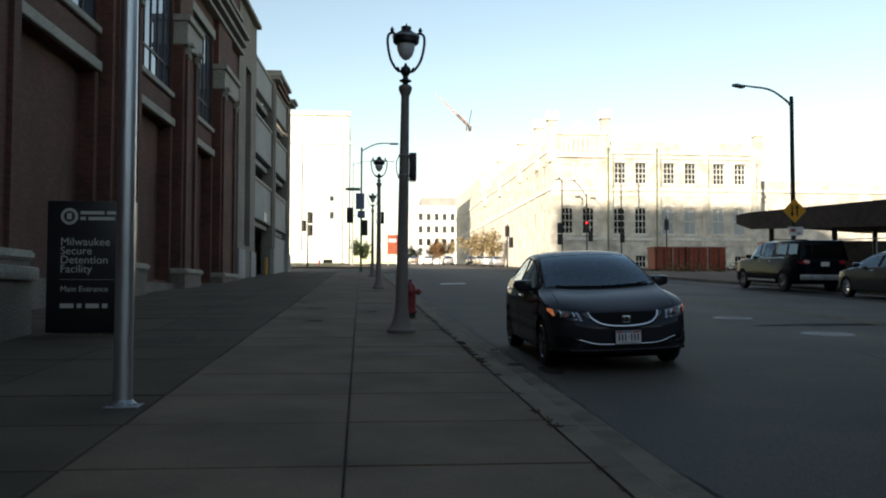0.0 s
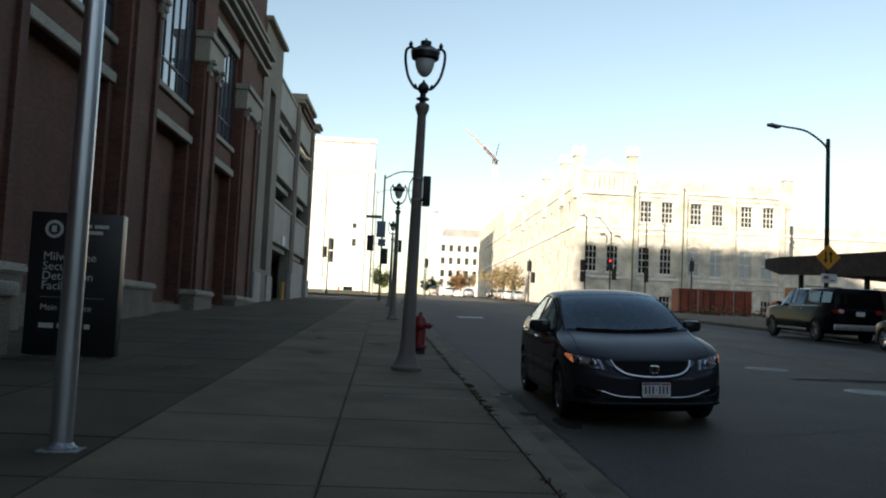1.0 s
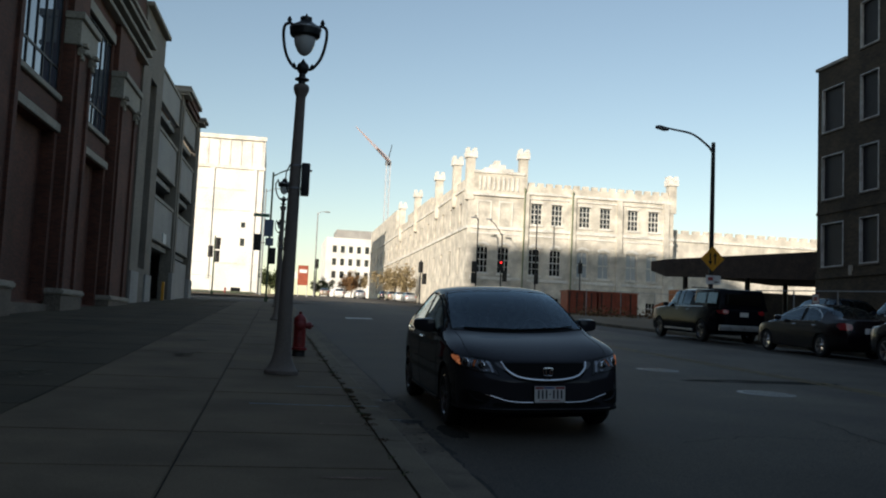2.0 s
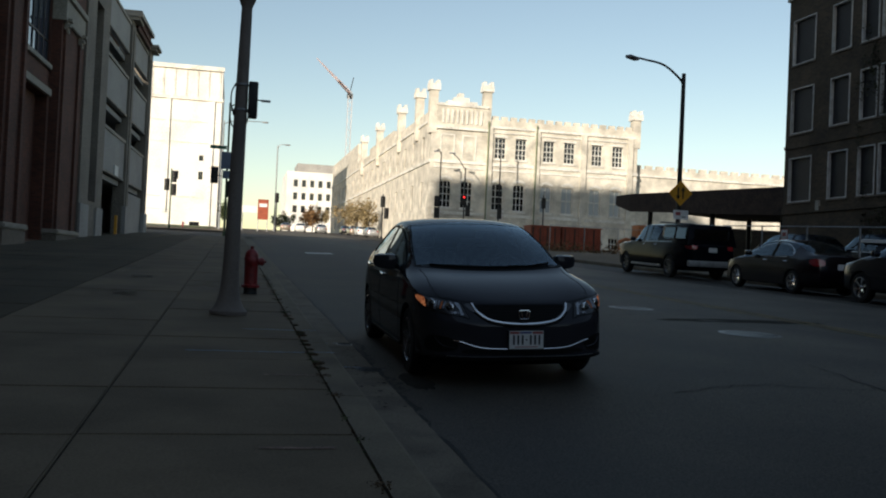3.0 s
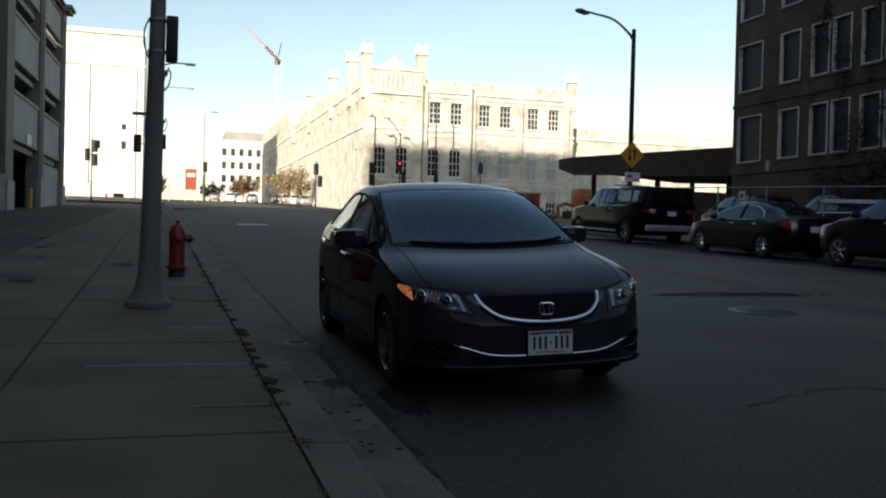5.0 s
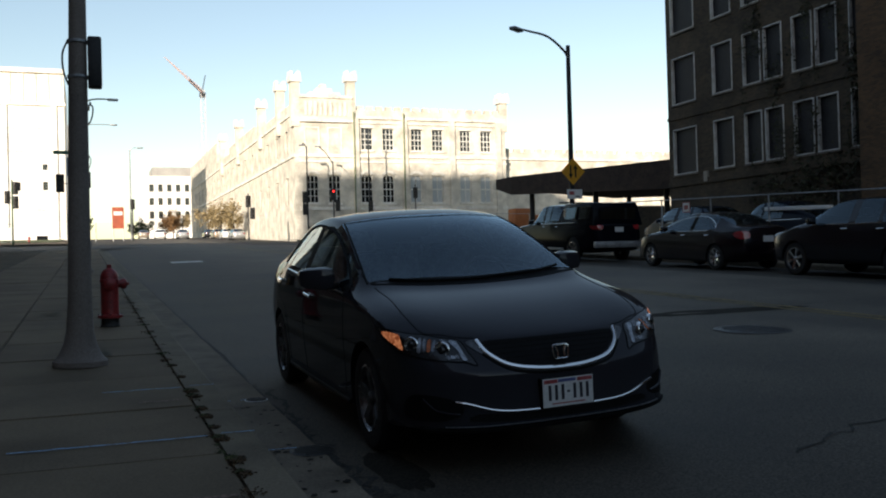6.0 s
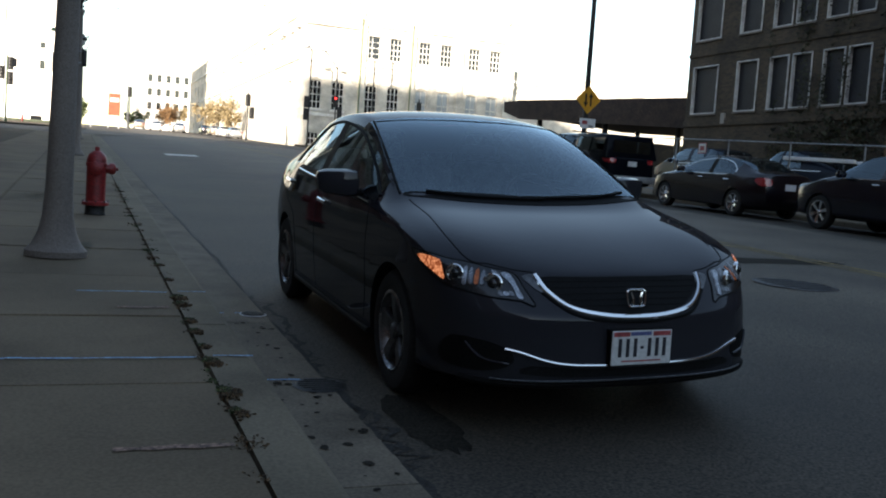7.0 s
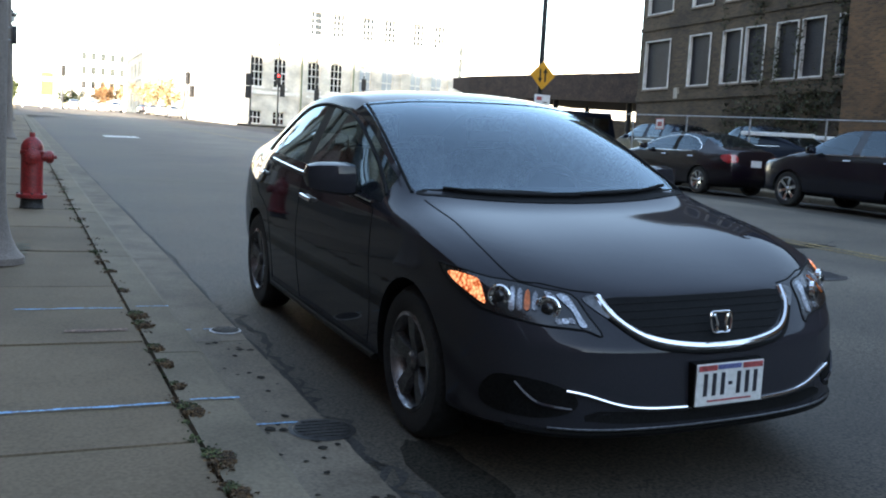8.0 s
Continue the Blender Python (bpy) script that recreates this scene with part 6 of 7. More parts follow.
part("seal_shield", block(-0.035, 0.035, -0.045, 0.05, 0.011, 0.014), SIGN_LETTER, seal)
part("rule", block(0.2, 1.1, -0.005, 0.0, 0.885, 0.889), SIGN_LETTER, sg)
fp = thing("flagpole", pose(-5.14, -2.8, rise(-2.8) + 0.145), "brushed steel flagpole on a round base plate", "flagpole")
part("pole", turned(((0.078, 0.0), (0.078, 0.4), (0.072, 3.0), (0.05, 9.0)), 20), STEEL, fp, smooth=True)
part("flange", turned(((0.115, 0.0), (0.115, 0.018), (0.095, 0.03), (0.084, 0.05)), 24), GALV, fp, smooth=True)
part("base_plate", rounded(-0.12, 0.16, -0.17, 0.11, -0.01, 0.008, 0.003), GALV, fp)

# ---- street light with warning sign across the road ----
sl = thing("street_light", pose(15.72, 28.15, rise(28.15) + 0.30), "dark steel street light with a curved arm", "street light")
part("pole", turned(((0.15, 0), (0.15, 0.12), (0.10, 0.14), (0.10, 4.4), (0.085, 8.2), (0.08, 8.25)), 12), DARK_METAL, sl, smooth=True)
arm = smooth_loop([(0, 0, 7.75), (-0.35, -0.25, 8.0), (-1.4, -0.95, 8.30), (-2.6, -1.75, 8.24), (-3.1, -2.1, 8.20)], 6, False)
part("arm", tube(arm, 0.045, 8, taper=[0.055 - 0.02 * k / len(arm) for k in range(len(arm))]), GALV, sl, smooth=True)
part("lamp_head", rounded(-0.36, 0.30, -0.13, 0.13, -0.07, 0.06, 0.05), GALV, sl, smooth=True, at=pose(-3.35, -2.28, 8.13, 0, 0, 34))
ws = thing("warning_sign", pose(15.72, 28.02, rise(28.15) + 3.49), "orange-yellow diamond two-way traffic sign on the light pole", "sign")
dia = bmesh.new()
box(dia, -0.38, 0.38, -0.012, 0.0, -0.38, 0.38, Matrix.Rotation(math.pi / 4, 4, "Y"))
part("plate", dia, SIGN_YELLOW, ws)
for x, up_ in ((-0.11, -1), (0.11, 1)):
    bm = bmesh.new()
    box(bm, x - 0.035, x + 0.035, -0.018, -0.013, -0.24, 0.24)
    vs = [bm.verts.new((x + dx, yy, up_ * z)) for yy in (-0.018, -0.013) for dx, z in ((-0.10, 0.10), (0.10, 0.10), (0, 0.28))]
    bm.faces.new(vs[:3])
    bm.faces.new(vs[3:])
    for q in range(3):
        bm.faces.new((vs[q], vs[(q + 1) % 3], vs[3 + (q + 1) % 3], vs[3 + q]))
    part("arrow", bm, SIGN_BLACK_INK, ws)
ps = thing("parking_sign", pose(15.75, 28.03, rise(28.15) + 2.40), "small white parking sign under the warning sign", "sign")
part("plate", block(-0.32, 0.36, -0.01, 0.0, 0.0, 0.38), WHITE, ps)
part("mark", block(-0.22, 0.0, -0.014, -0.01, 0.16, 0.30), PLATE_RED, ps)
part("mark", block(0.06, 0.26, -0.014, -0.01, 0.08, 0.12), SIGN_BLACK_INK, ps)

# ---- signals and poles at the crossing ----
SIGNAL = paint("signal_case", (0.015, 0.016, 0.017), 0.6, var=0.1)
RED_LAMP = glow("red_signal", (1.0, 0.03, 0.03), 2.5)
DEAD_LENS = paint("dark_lens", (0.03, 0.025, 0.02), 0.3, var=0.1)


def signal_head(parent, x, y, z, lit=None, turn=0):
    hd = part("signal_head", rounded(-0.17, 0.17, -0.1, 0.12, 0.0, 1.05, 0.03), SIGNAL, parent, at=pose(x, y, z, 0, 0, turn))
    part("backplate", block(-0.27, 0.27, 0.02, 0.05, -0.10, 1.15), SIGNAL, hd)
    for k in range(3):
        part("lens", turned(((0.11, 0), (0.11, 0.015), (0.06, 0.03)), 14), RED_LAMP if lit == k else DEAD_LENS, hd, smooth=True, at=pose(0, -0.1, 0.2 + 0.33 * k, 90, 0, 0))
        bm = tube([(0, -0.1, 0.32 + 0.33 * k), (0, -0.30, 0.30 + 0.33 * k)], 0.12, 10)
        bmesh.ops.delete(bm, geom=[v for v in bm.verts if v.co.z < 0.22 + 0.33 * k], context="VERTS")
        part("visor", bm, SIGNAL, hd)


def signal_post(x, y, top, heads, label, arm=None, mat_=None):
    v = thing("traffic_signal", pose(x, y, rise(y) + 0.14), label, "traffic light", "signals at the crossing")
    base = rise(y) + 0.14
    part("pole", turned(((0.14, 0), (0.14, 0.3), (0.085, 0.34), (0.07, top - base)), 10), mat_ or SIGNAL, v, smooth=True)
    for dx, z, lit in heads:
        signal_head(v, dx, -0.05, z - base, lit)
        part("bracket", tube([(dx, 0, z - base + 0.5), (0, 0, z - base + 0.5)], 0.025, 6), SIGNAL, v)
    if arm:
        part("arm", tube(smooth_loop([(0, 0, top - base - 0.3), *[(ax, ay, az - base) for ax, ay, az in arm]], 4, False), 0.05, 6), mat_ or SIGNAL, v, smooth=True)
        ax, ay, az = arm[-1]
        part("lamp_head", rounded(ax - 0.35, ax + 0.35, ay - 0.14, ay + 0.14, az - base - 0.1, az - base + 0.06, 0.05), GALV, v, smooth=True)
    return v


GREEN_POLE = paint("green_pole", (0.06, 0.10, 0.045), 0.6, var=0.15)
signal_post(-9.1, 95, 10.2, ((-0.42, 7.95, None), (0.30, 8.85, None), (0.30, 7.45, None)), "traffic light on a green post past the crossing", None, GREEN_POLE)
signal_post(20.1, 94.5, 14.0, ((-0.3, 7.9, None), (-0.3, 6.6, None)), "traffic light post with a short curved arm", ((-0.3, 0, 14.3), (-0.5, 0, 14.1)), SIGNAL)
signal_post(23.0, 94.5, 12.4, ((-0.05, 8.2, 2), (0.45, 7.0, None)), "traffic light showing red before the cream hall", ((-0.8, 0, 13.3), (-1.6, 0, 14.0)), SIGNAL)
signal_post(27.1, 94.5, 16.0, ((0.1, 6.9, None),), "tall signal post before the cream hall")
signal_post(32.5, 94.5, 9.9, ((0.0, 8.4, None),), "traffic light post by the far sidewalk")
signal_post(14.0, 96.5, 9.0, ((0.0, 7.6, None), (0.45, 6.3, None)), "traffic light in the sun up the street")
cp = signal_post(-3.1, 63.5, 12.6, ((-0.9, 6.6, None), (0.25, 5.6, None)), "green corner post with signals, street signs and a lamp arm", ((1.2, 0, 12.9), (2.6, 0, 12.95)), GREEN_POLE)
part("street_name_sign", block(-1.3, -0.1, -0.02, 0.02, 6.5, 6.75), SIGN_GREEN, cp, "green street name blade")
part("route_sign", block(-0.45, 0.25, -0.09, -0.06, 5.0, 6.3), SIGN_BLUE, cp, "grey-blue sign panel")
part("route_sign", block(-0.3, 0.3, -0.09, -0.06, 4.3, 4.9), SIGN_BLUE, cp)


def tall_light(x, y, top, reach, label):
    v = thing("street_light", pose(x, y, rise(y) + 0.14), label, "street light", "lights past the crossing")
    h = top - rise(y) - 0.14
    part("pole", turned(((0.16, 0), (0.12, 0.3), (0.08, h)), 10), GALV, v, smooth=True)
    part("arm", tube(smooth_loop([(0, 0, h - 0.4), (reach * 0.3, 0, h + 0.1), (reach, 0, h + 0.2)], 5, False), 0.05, 6), GALV, v, smooth=True)
    part("lamp_head", rounded(reach - 0.2, reach + 0.6, -0.18, 0.18, h + 0.08, h + 0.26, 0.06), GALV, v, smooth=True)


tall_light(-4.2, 115, 18.6, 5.0, "grey street light with a long arm past the crossing")
tall_light(3.4, 130, 17.7, 1.2, "grey street light up the sunlit street")
signal_post(3.0, 116, 9.8, ((0, 8.6, None),), "slim signal post up the street")
bb = thing("red_sign_board", pose(0, 128, rise(128)), "red and white sign board on posts beside the street", "sign")
part("board", block(0.9, 2.4, -0.1, 0.1, 1.7, 4.6), RUST_RED, bb)
part("board_band", block(1.1, 2.2, -0.13, -0.1, 3.5, 4.0), WHITE, bb)
part("board", block(-1.4, 0.8, -0.1, 0.1, 2.6, 3.6), WHITE, bb)
for x in (1.0, 2.3, -1.2):
    part("post", tube([(x, 0, -0.2), (x, 0, 2.6)], 0.07, 8), GALV, bb)
fh = copy_thing(hy, pose(-8.4, 109, rise(109) + 0.15))
fh["label"] = "red fire hydrant on the sunlit corner"

# ---- crane far behind ----
CRANE_WHITE = paint("crane_white", (0.5, 0.52, 0.55), 0.6, var=0.1)
CRANE_RED = paint("crane_red", (0.40, 0.28, 0.26), 0.6, var=0.1)
cr = thing("tower_crane", pose(45.3, 400, 6), "far lattice tower crane with a raised red jib", "crane")
bm = bmesh.new()
for sx in (-0.9, 0.9):
    for sy in (-0.9, 0.9):
        tube([(sx, sy, 0), (sx, sy, 69)], 0.16, 4, bm)
z = 0.0
while z < 68:
    for a, b in (((-0.9, -0.9), (0.9, -0.9)), ((-0.9, 0.9), (0.9, 0.9)), ((-0.9, -0.9), (-0.9, 0.9))):
        tube([(*a, z), (*b, z + 1.7)], 0.1, 4, bm)
        tube([(*b, z + 1.7), (*a, z + 3.4)], 0.1, 4, bm)
    z += 3.4
part("mast", bm, CRANE_WHITE, cr)
bm = bmesh.new()
tip = Vector((-15.5, 0, 84))
root = Vector((0, 0, 69))
for off in ((0, -0.7, 0), (0, 0.7, 0), (0.7, 0, 1.2)):
    tube([root + Vector(off), tip], 0.18, 4, bm)
for k in range(12):
    p, q = root.lerp(tip, k / 12), root.lerp(tip, (k + 1) / 12)
    f = 1 - k / 12
    tube([p + Vector((0, -0.7, 0)) * f, q + Vector((0.7, 0, 1.2)) * f], 0.1, 4, bm)
    tube([p + Vector((0.7, 0, 1.2)) * f, q + Vector((0, 0.7, 0)) * f], 0.1, 4, bm)
part("jib", bm, CRANE_RED, cr)
part("cab", rounded(-1.4, 1.2, -0.9, 0.9, 67.5, 69.5, 0.3), DARK_METAL, cr)
part("jib_root", tube([(0, 0, 69.3), (-5.6, 0, 74.7)], 0.55, 6), DARK_METAL, cr)
part("counter_weight", tube([(0, 0, 71), (1.2, 0, 77), (0, 0, 71.5)], 0.2, 4), DARK_METAL, cr)


# ---- trees, shrubs, creepers ----
def leaves(bm, centre, spread, count, size, rng):
    for _ in range(count):
        p = Vector(centre) + Vector((rng.gauss(0, spread[0]), rng.gauss(0, spread[1]), rng.gauss(0, spread[2])))
        a = Vector((rng.uniform(-1, 1), rng.uniform(-1, 1), rng.uniform(-1, 1))).normalized()
        b = a.orthogonal().normalized()
        c = a.cross(b)
        s = size * rng.uniform(0.6, 1.3)
        bm.faces.new([bm.verts.new(p + b * s), bm.verts.new(p + c * s * 0.6), bm.verts.new(p - b * s), bm.verts.new(p - c * s * 0.6)])


def tree(x, y, height, wide_, foliage, label, seed, dense=22):
    rng = random.Random(seed)
    v = thing("tree", pose(x, y, rise(y) + 0.1), label, "tree", "small trees up the street")
    r = height * 0.022
    trunk = bmesh.new()
    tube([(0, 0, -0.2), (0.05, 0.02, height * 0.25), (-0.04, 0.05, height * 0.5), (0.03, 0, height * 0.85)], r, 8, trunk, [r, r * 0.85, r * 0.6, r * 0.2])
    crown_bm = bmesh.new()
    for k in range(13):
        a, h = rng.uniform(0, 6.28), height * rng.uniform(0.28, 0.8)
        reach = wide_ * rng.uniform(0.45, 1.0) * (1.1 - abs(h / height - 0.5))
        end = Vector((reach * math.cos(a), reach * math.sin(a), h + height * rng.uniform(0.08, 0.2)))
        tube([(0, 0, h), (end * 0.5 + Vector((0, 0, h * 0.45))), end], r * 0.3, 5, trunk, [r * 0.35, r * 0.22, r * 0.08])
        for q in range(4):
            leaves(crown_bm, end * rng.uniform(0.6, 1.05) + Vector((0, 0, 0.1)), (wide_ * 0.16, wide_ * 0.16, height * 0.06), dense, 0.11 * height ** 0.5 * 0.7, rng)
    part("trunk", trunk, BARK, v, smooth=True)
    part("crown", crown_bm, foliage, v)


for k, (x, y, h, w, f, lab) in enumerate(((10.8, 152, 4.6, 1.5, LEAF_BROWN, "bronze"), (14.6, 176, 5.2, 1.8, LEAF_GOLD, "golden"), (17.6, 132, 5.2, 1.7, LEAF_GOLD, "thin golden"), (17.7, 146, 5.6, 1.8, LEAF_GOLD, "golden"),
                                          (17.6, 162, 5.8, 1.9, LEAF_GOLD, "golden"), (12.5, 190, 5.0, 1.9, LEAF_BROWN, "bronze"), (8.4, 180, 3.6, 1.8, LEAF_GREEN, "dark green"), (6.2, 186, 3.2, 1.6, LEAF_GREEN, "dark green"), (-3.2, 128, 3.4, 1.5, LEAF_GREEN, "dark green"), (-3.0, 140, 4.2, 1.6, LEAF_GREEN, "dark green"))):
    tree(x, y, h, w, f, lab + " small autumn tree beside the street", 11 + k)
rng = random.Random(5)
bm = bmesh.new()
for _ in range(70):
    t = rng.random()
    y, z = 20.7 + 6.5 * t * t, 3.0 + rng.uniform(0, 1.6) + (rng.uniform(0, 5.0) if t < 0.35 else 0)
    leaves(bm, (23.62, y, z), (0.05, 0.30, 0.28), 26, 0.075, rng)
for _ in range(26):
    y, z = rng.uniform(21.0, 27.6), rng.uniform(3.2, 9.5)
    for _ in range(rng.randint(5, 16)):
        y, z = y + rng.uniform(-0.16, 0.16), z + rng.uniform(0.05, 0.30)
        leaves(bm, (23.63, y, z), (0.03, 0.13, 0.15), 9, 0.055, rng)
ivy = part("creeper", bm, LEAF_IVY)
tagged(ivy, "dark green creeper climbing the brown brick wall", "ivy", kind="stuff")

# ---- fences, dumpsters and clutter ----
def chain_fence(name, a, b, h, step, label, wires=True):
    a, b = Vector(a), Vector(b)
    v = thing(name, pose(*a), label, "fence")
    n = max(1, round((b - a).length / step))
    for k in range(n + 1):
        p = (b - a) * k / n
        part("post", tube([p, p + Vector((0, 0, h))], 0.03, 6), GALV, v)
    for z in (h - 0.03, 0.08):
        part("rail", tube([Vector((0, 0, z)), b - a + Vector((0, 0, z))], 0.02, 6), GALV, v)
    if wires:
        bm = bmesh.new()
        m = int((b - a).length / 0.22)
        for k in range(m):
            for s in (-1, 1):
                p = (b - a) * (k + 0.5) / m
                q = p + (b - a).normalized() * s * h * 0.5
                if 0 < (q - (b - a) * 0.5).length < (b - a).length * 0.5:
                    tube([p + Vector((0, 0, 0.08)), q + Vector((0, 0, h - 0.05))], 0.002, 3, bm)
        w = part("wire_mesh", bm, GALV, v)
        w["kind"] = "stuff"
    return v


chain_fence("chain_link_fence", (17.2, 10.0, rise(10) + 0.3), (17.2, 27.0, rise(27) + 0.3), 1.95, 3.0, "grey chain-link fence along the lot", False)
chain_fence("chain_link_fence", (22.0, 62.0, rise(62) + 0.2), (46.0, 64.0, rise(62) + 0.2), 2.2, 3.0, "grey chain-link fence round the yard", False)
chain_fence("chain_link_fence", (-24.0, 113, rise(113) + 0.15), (-10.5, 113, rise(113) + 0.15), 2.2, 3.0, "pale mesh fence before the tower", False)
ns = thing("fence_sign", pose(17.16, 22.4, rise(22.4) + 1.75), "small white sign with a red mark on the fence", "sign")
part("plate", block(-0.01, 0.0, 0.05, 0.42, 0.04, 0.34), WHITE, ns)
part("border", block(-0.008, 0.0, 0.02, 0.45, 0.01, 0.37), PLATE_RED, ns)
part("mark", block(-0.014, -0.01, 0.12, 0.35, 0.11, 0.26), PLATE_RED, ns)
for k, (x0, x1, y, lab) in enumerate(((24.7, 27.6, 75.0, "long"), (28.0, 31.9, 75.5, "ribbed"))):
    dp = thing("dumpster", pose(x0, y, rise(y) + 0.15), "rust-red " + lab + " steel dumpster behind the fence", "dumpster", "dumpsters in the yard")
    part("bin", rounded(0, x1 - x0, 0, 2.2, 0.15, 2.2, 0.04), RUST_RED, dp)
    for q in range(8):
        xr = (x1 - x0) * (q + 0.5) / 8
        part("rib", block(xr - 0.05, xr + 0.05, -0.09, 0.0, 0.2, 2.1), RUST_RED if q % 2 else TIMBER, dp)
    part("rim", block(-0.06, x1 - x0 + 0.06, -0.1, 2.3, 2.2, 2.3), RUST_RED, dp)
    for q in (0.3, x1 - x0 - 0.3):
        part("skid", block(q - 0.1, q + 0.1, 0, 2.2, 0, 0.15), DARK_METAL, dp)
dg = thing("excavator", pose(34.5, 72, rise(70) + 0.2), "orange excavator parked in the yard", "excavator")
part("cab", rounded(-0.7, 0.9, -0.8, 0.8, 1.1, 2.8, 0.12), ORANGE, dg, smooth=True)
part("engine_cover", rounded(0.9, 2.6, -1.0, 1.0, 1.1, 2.2, 0.15), ORANGE, dg, smooth=True)
part("boom", tube([(-0.5, 0, 1.2), (-1.6, 0, 1.45), (-2.4, 0, 1.1)], 0.17, 8), ORANGE, dg, smooth=True)
part("dipper", tube([(-2.4, 0, 1.1), (-2.2, 0, 0.4)], 0.14, 8), ORANGE, dg, smooth=True)
for s in (-1, 1):
    part("track", rounded(-1.4, 1.8, s * 1.1 - 0.28, s * 1.1 + 0.28, 0.0, 0.85, 0.3), DARK_METAL, dg, smooth=True)

# ---- road markings, covers, paint and weeds ----
def lies(x0, x1, y0, y1, lift, height=road_z):
    bm = bmesh.new()
    n = max(1, round((y1 - y0) / 3))
    rows_ = [[bm.verts.new((x, y0 + (y1 - y0) * k / n, height(x, y0 + (y1 - y0) * k / n) + lift)) for x in (x0, x1)] for k in range(n + 1)]
    for a, b in zip(rows_, rows_[1:]):
        bm.faces.new((a[0], a[1], b[1], b[0]))
    return bm


for x in (6.55, 6.80):
    tagged(part("centre_line", lies(x, x + 0.11, -60, 60, 0.005), ROAD_YELLOW), "worn yellow centre line", "road marking", kind="structure")
for y in (-2.0, 10.0, 22.0, 33.0, 45.0):
    if y == 33.0:
        tagged(part("lane_dash", lies(0.7, 1.9, y, y + 1.6, 0.005), ROAD_WHITE), "faded white mark on the asphalt", "road marking", kind="structure")


def cover(x, y, r, z, label, metal, name="manhole_cover", rim=None):
    v = thing(name, pose(x, y, z, SLOPE, 0, 0), label, "manhole cover")
    part("lid", turned(((r * 0.93, -0.02), (r * 0.93, 0.006), (r * 0.9, 0.009), (r * 0.5, 0.009), (0.01, 0.009)), 32), metal, v, smooth=True)
    ringbm = bmesh.new()
    n = 32
    a = [ringbm.verts.new((r * 1.08 * math.cos(6.2832 * k / n), r * 1.08 * math.sin(6.2832 * k / n), 0.005)) for k in range(n)]
    b = [ringbm.verts.new((r * 0.95 * math.cos(6.2832 * k / n), r * 0.95 * math.sin(6.2832 * k / n), 0.008)) for k in range(n)]
    for k in range(n):
        ringbm.faces.new((a[k], a[(k + 1) % n], b[(k + 1) % n], b[k]))
    part("ring", ringbm, rim or metal, v)
    for k in range(6):
        c = -r * 0.7 + r * 0.28 * k
        half = math.sqrt(max(0, (r * 0.85) ** 2 - c * c))
        part("rib", block(-half, half, c - r * 0.05, c + r * 0.05, 0.009, 0.013), metal, v)


WORN_IRON = paint("worn_iron", (0.085, 0.085, 0.09), 0.4, metal=0.85, var=0.2, scale=6, fine=60, bump=0.3)
cover(4.62, 4.1, 0.40, road_z(4.62, 4.1), "worn iron manhole cover in the asphalt", WORN_IRON)
cover(4.62, 8.05, 0.38, road_z(4.62, 8.05), "worn iron manhole cover up the street", WORN_IRON)
cover(-1.17, 1.05, 0.13, rise(1.05) + 0.014, "small dark iron valve cover beside the gutter", IRON, "valve_cover")
cover(-1.20, 2.85, 0.085, rise(2.85) + 0.016, "small valve cover with a pale ring in the gutter", IRON, "valve_cover", FRAME)


def sprayed(x0, x1, y, w, mat_, z, seed, label):
    """A hand-sprayed stroke with ragged edges and gaps."""
    rng = random.Random(seed)
    bm = bmesh.new()
    x = x0
    while x < x1:
        step = rng.uniform(0.05, 0.14)
        if rng.random() < 0.97:
            o = rng.uniform(-0.006, 0.006)
            a, b = w * rng.uniform(0.5, 1.0), w * rng.uniform(0.5, 1.0)
            vs = [(x, y - a / 2 + o), (x + step, y - b / 2 + o), (x + step, y + b / 2 + o), (x, y + a / 2 + o)]
            bm.faces.new([bm.verts.new((px_, py_, rise(py_) + z)) for px_, py_ in vs])
        x += step
    tagged(part("spray_mark", bm, mat_), label, "paint mark", kind="stuff")


TOP = 0.157
for y, x0 in ((1.09, -2.85), (2.89, -2.33)):
    sprayed(x0, -1.80, y, 0.024, SPRAY_BLUE, TOP, int(y * 10), "blue utility paint stroke on the sidewalk")
    sprayed(-1.70, -1.53, y + 0.01, 0.022, SPRAY_BLUE, TOP + 0.004, int(y * 10) + 1, "blue utility paint stroke on the kerb")
sprayed(-1.46, -1.27, 1.16, 0.022, SPRAY_BLUE, 0.021, 7, "blue utility paint stroke in the gutter")
sprayed(-1.46, -1.28, 2.90, 0.024, SPRAY_BLUE, 0.021, 8, "blue utility paint stroke in the gutter")
sprayed(-2.2, -1.85, -0.2, 0.05, SPRAY_PINK, TOP, 9, "faded pink paint stroke on the sidewalk")
sprayed(-2.1, -1.85, 2.35, 0.06, SPRAY_PINK, TOP, 10, "faded pink paint stroke on the sidewalk")
sprayed(-2.3, -1.9, -2.6, 0.06, SPRAY_PINK, TOP, 12, "faded pink paint stroke on the sidewalk")


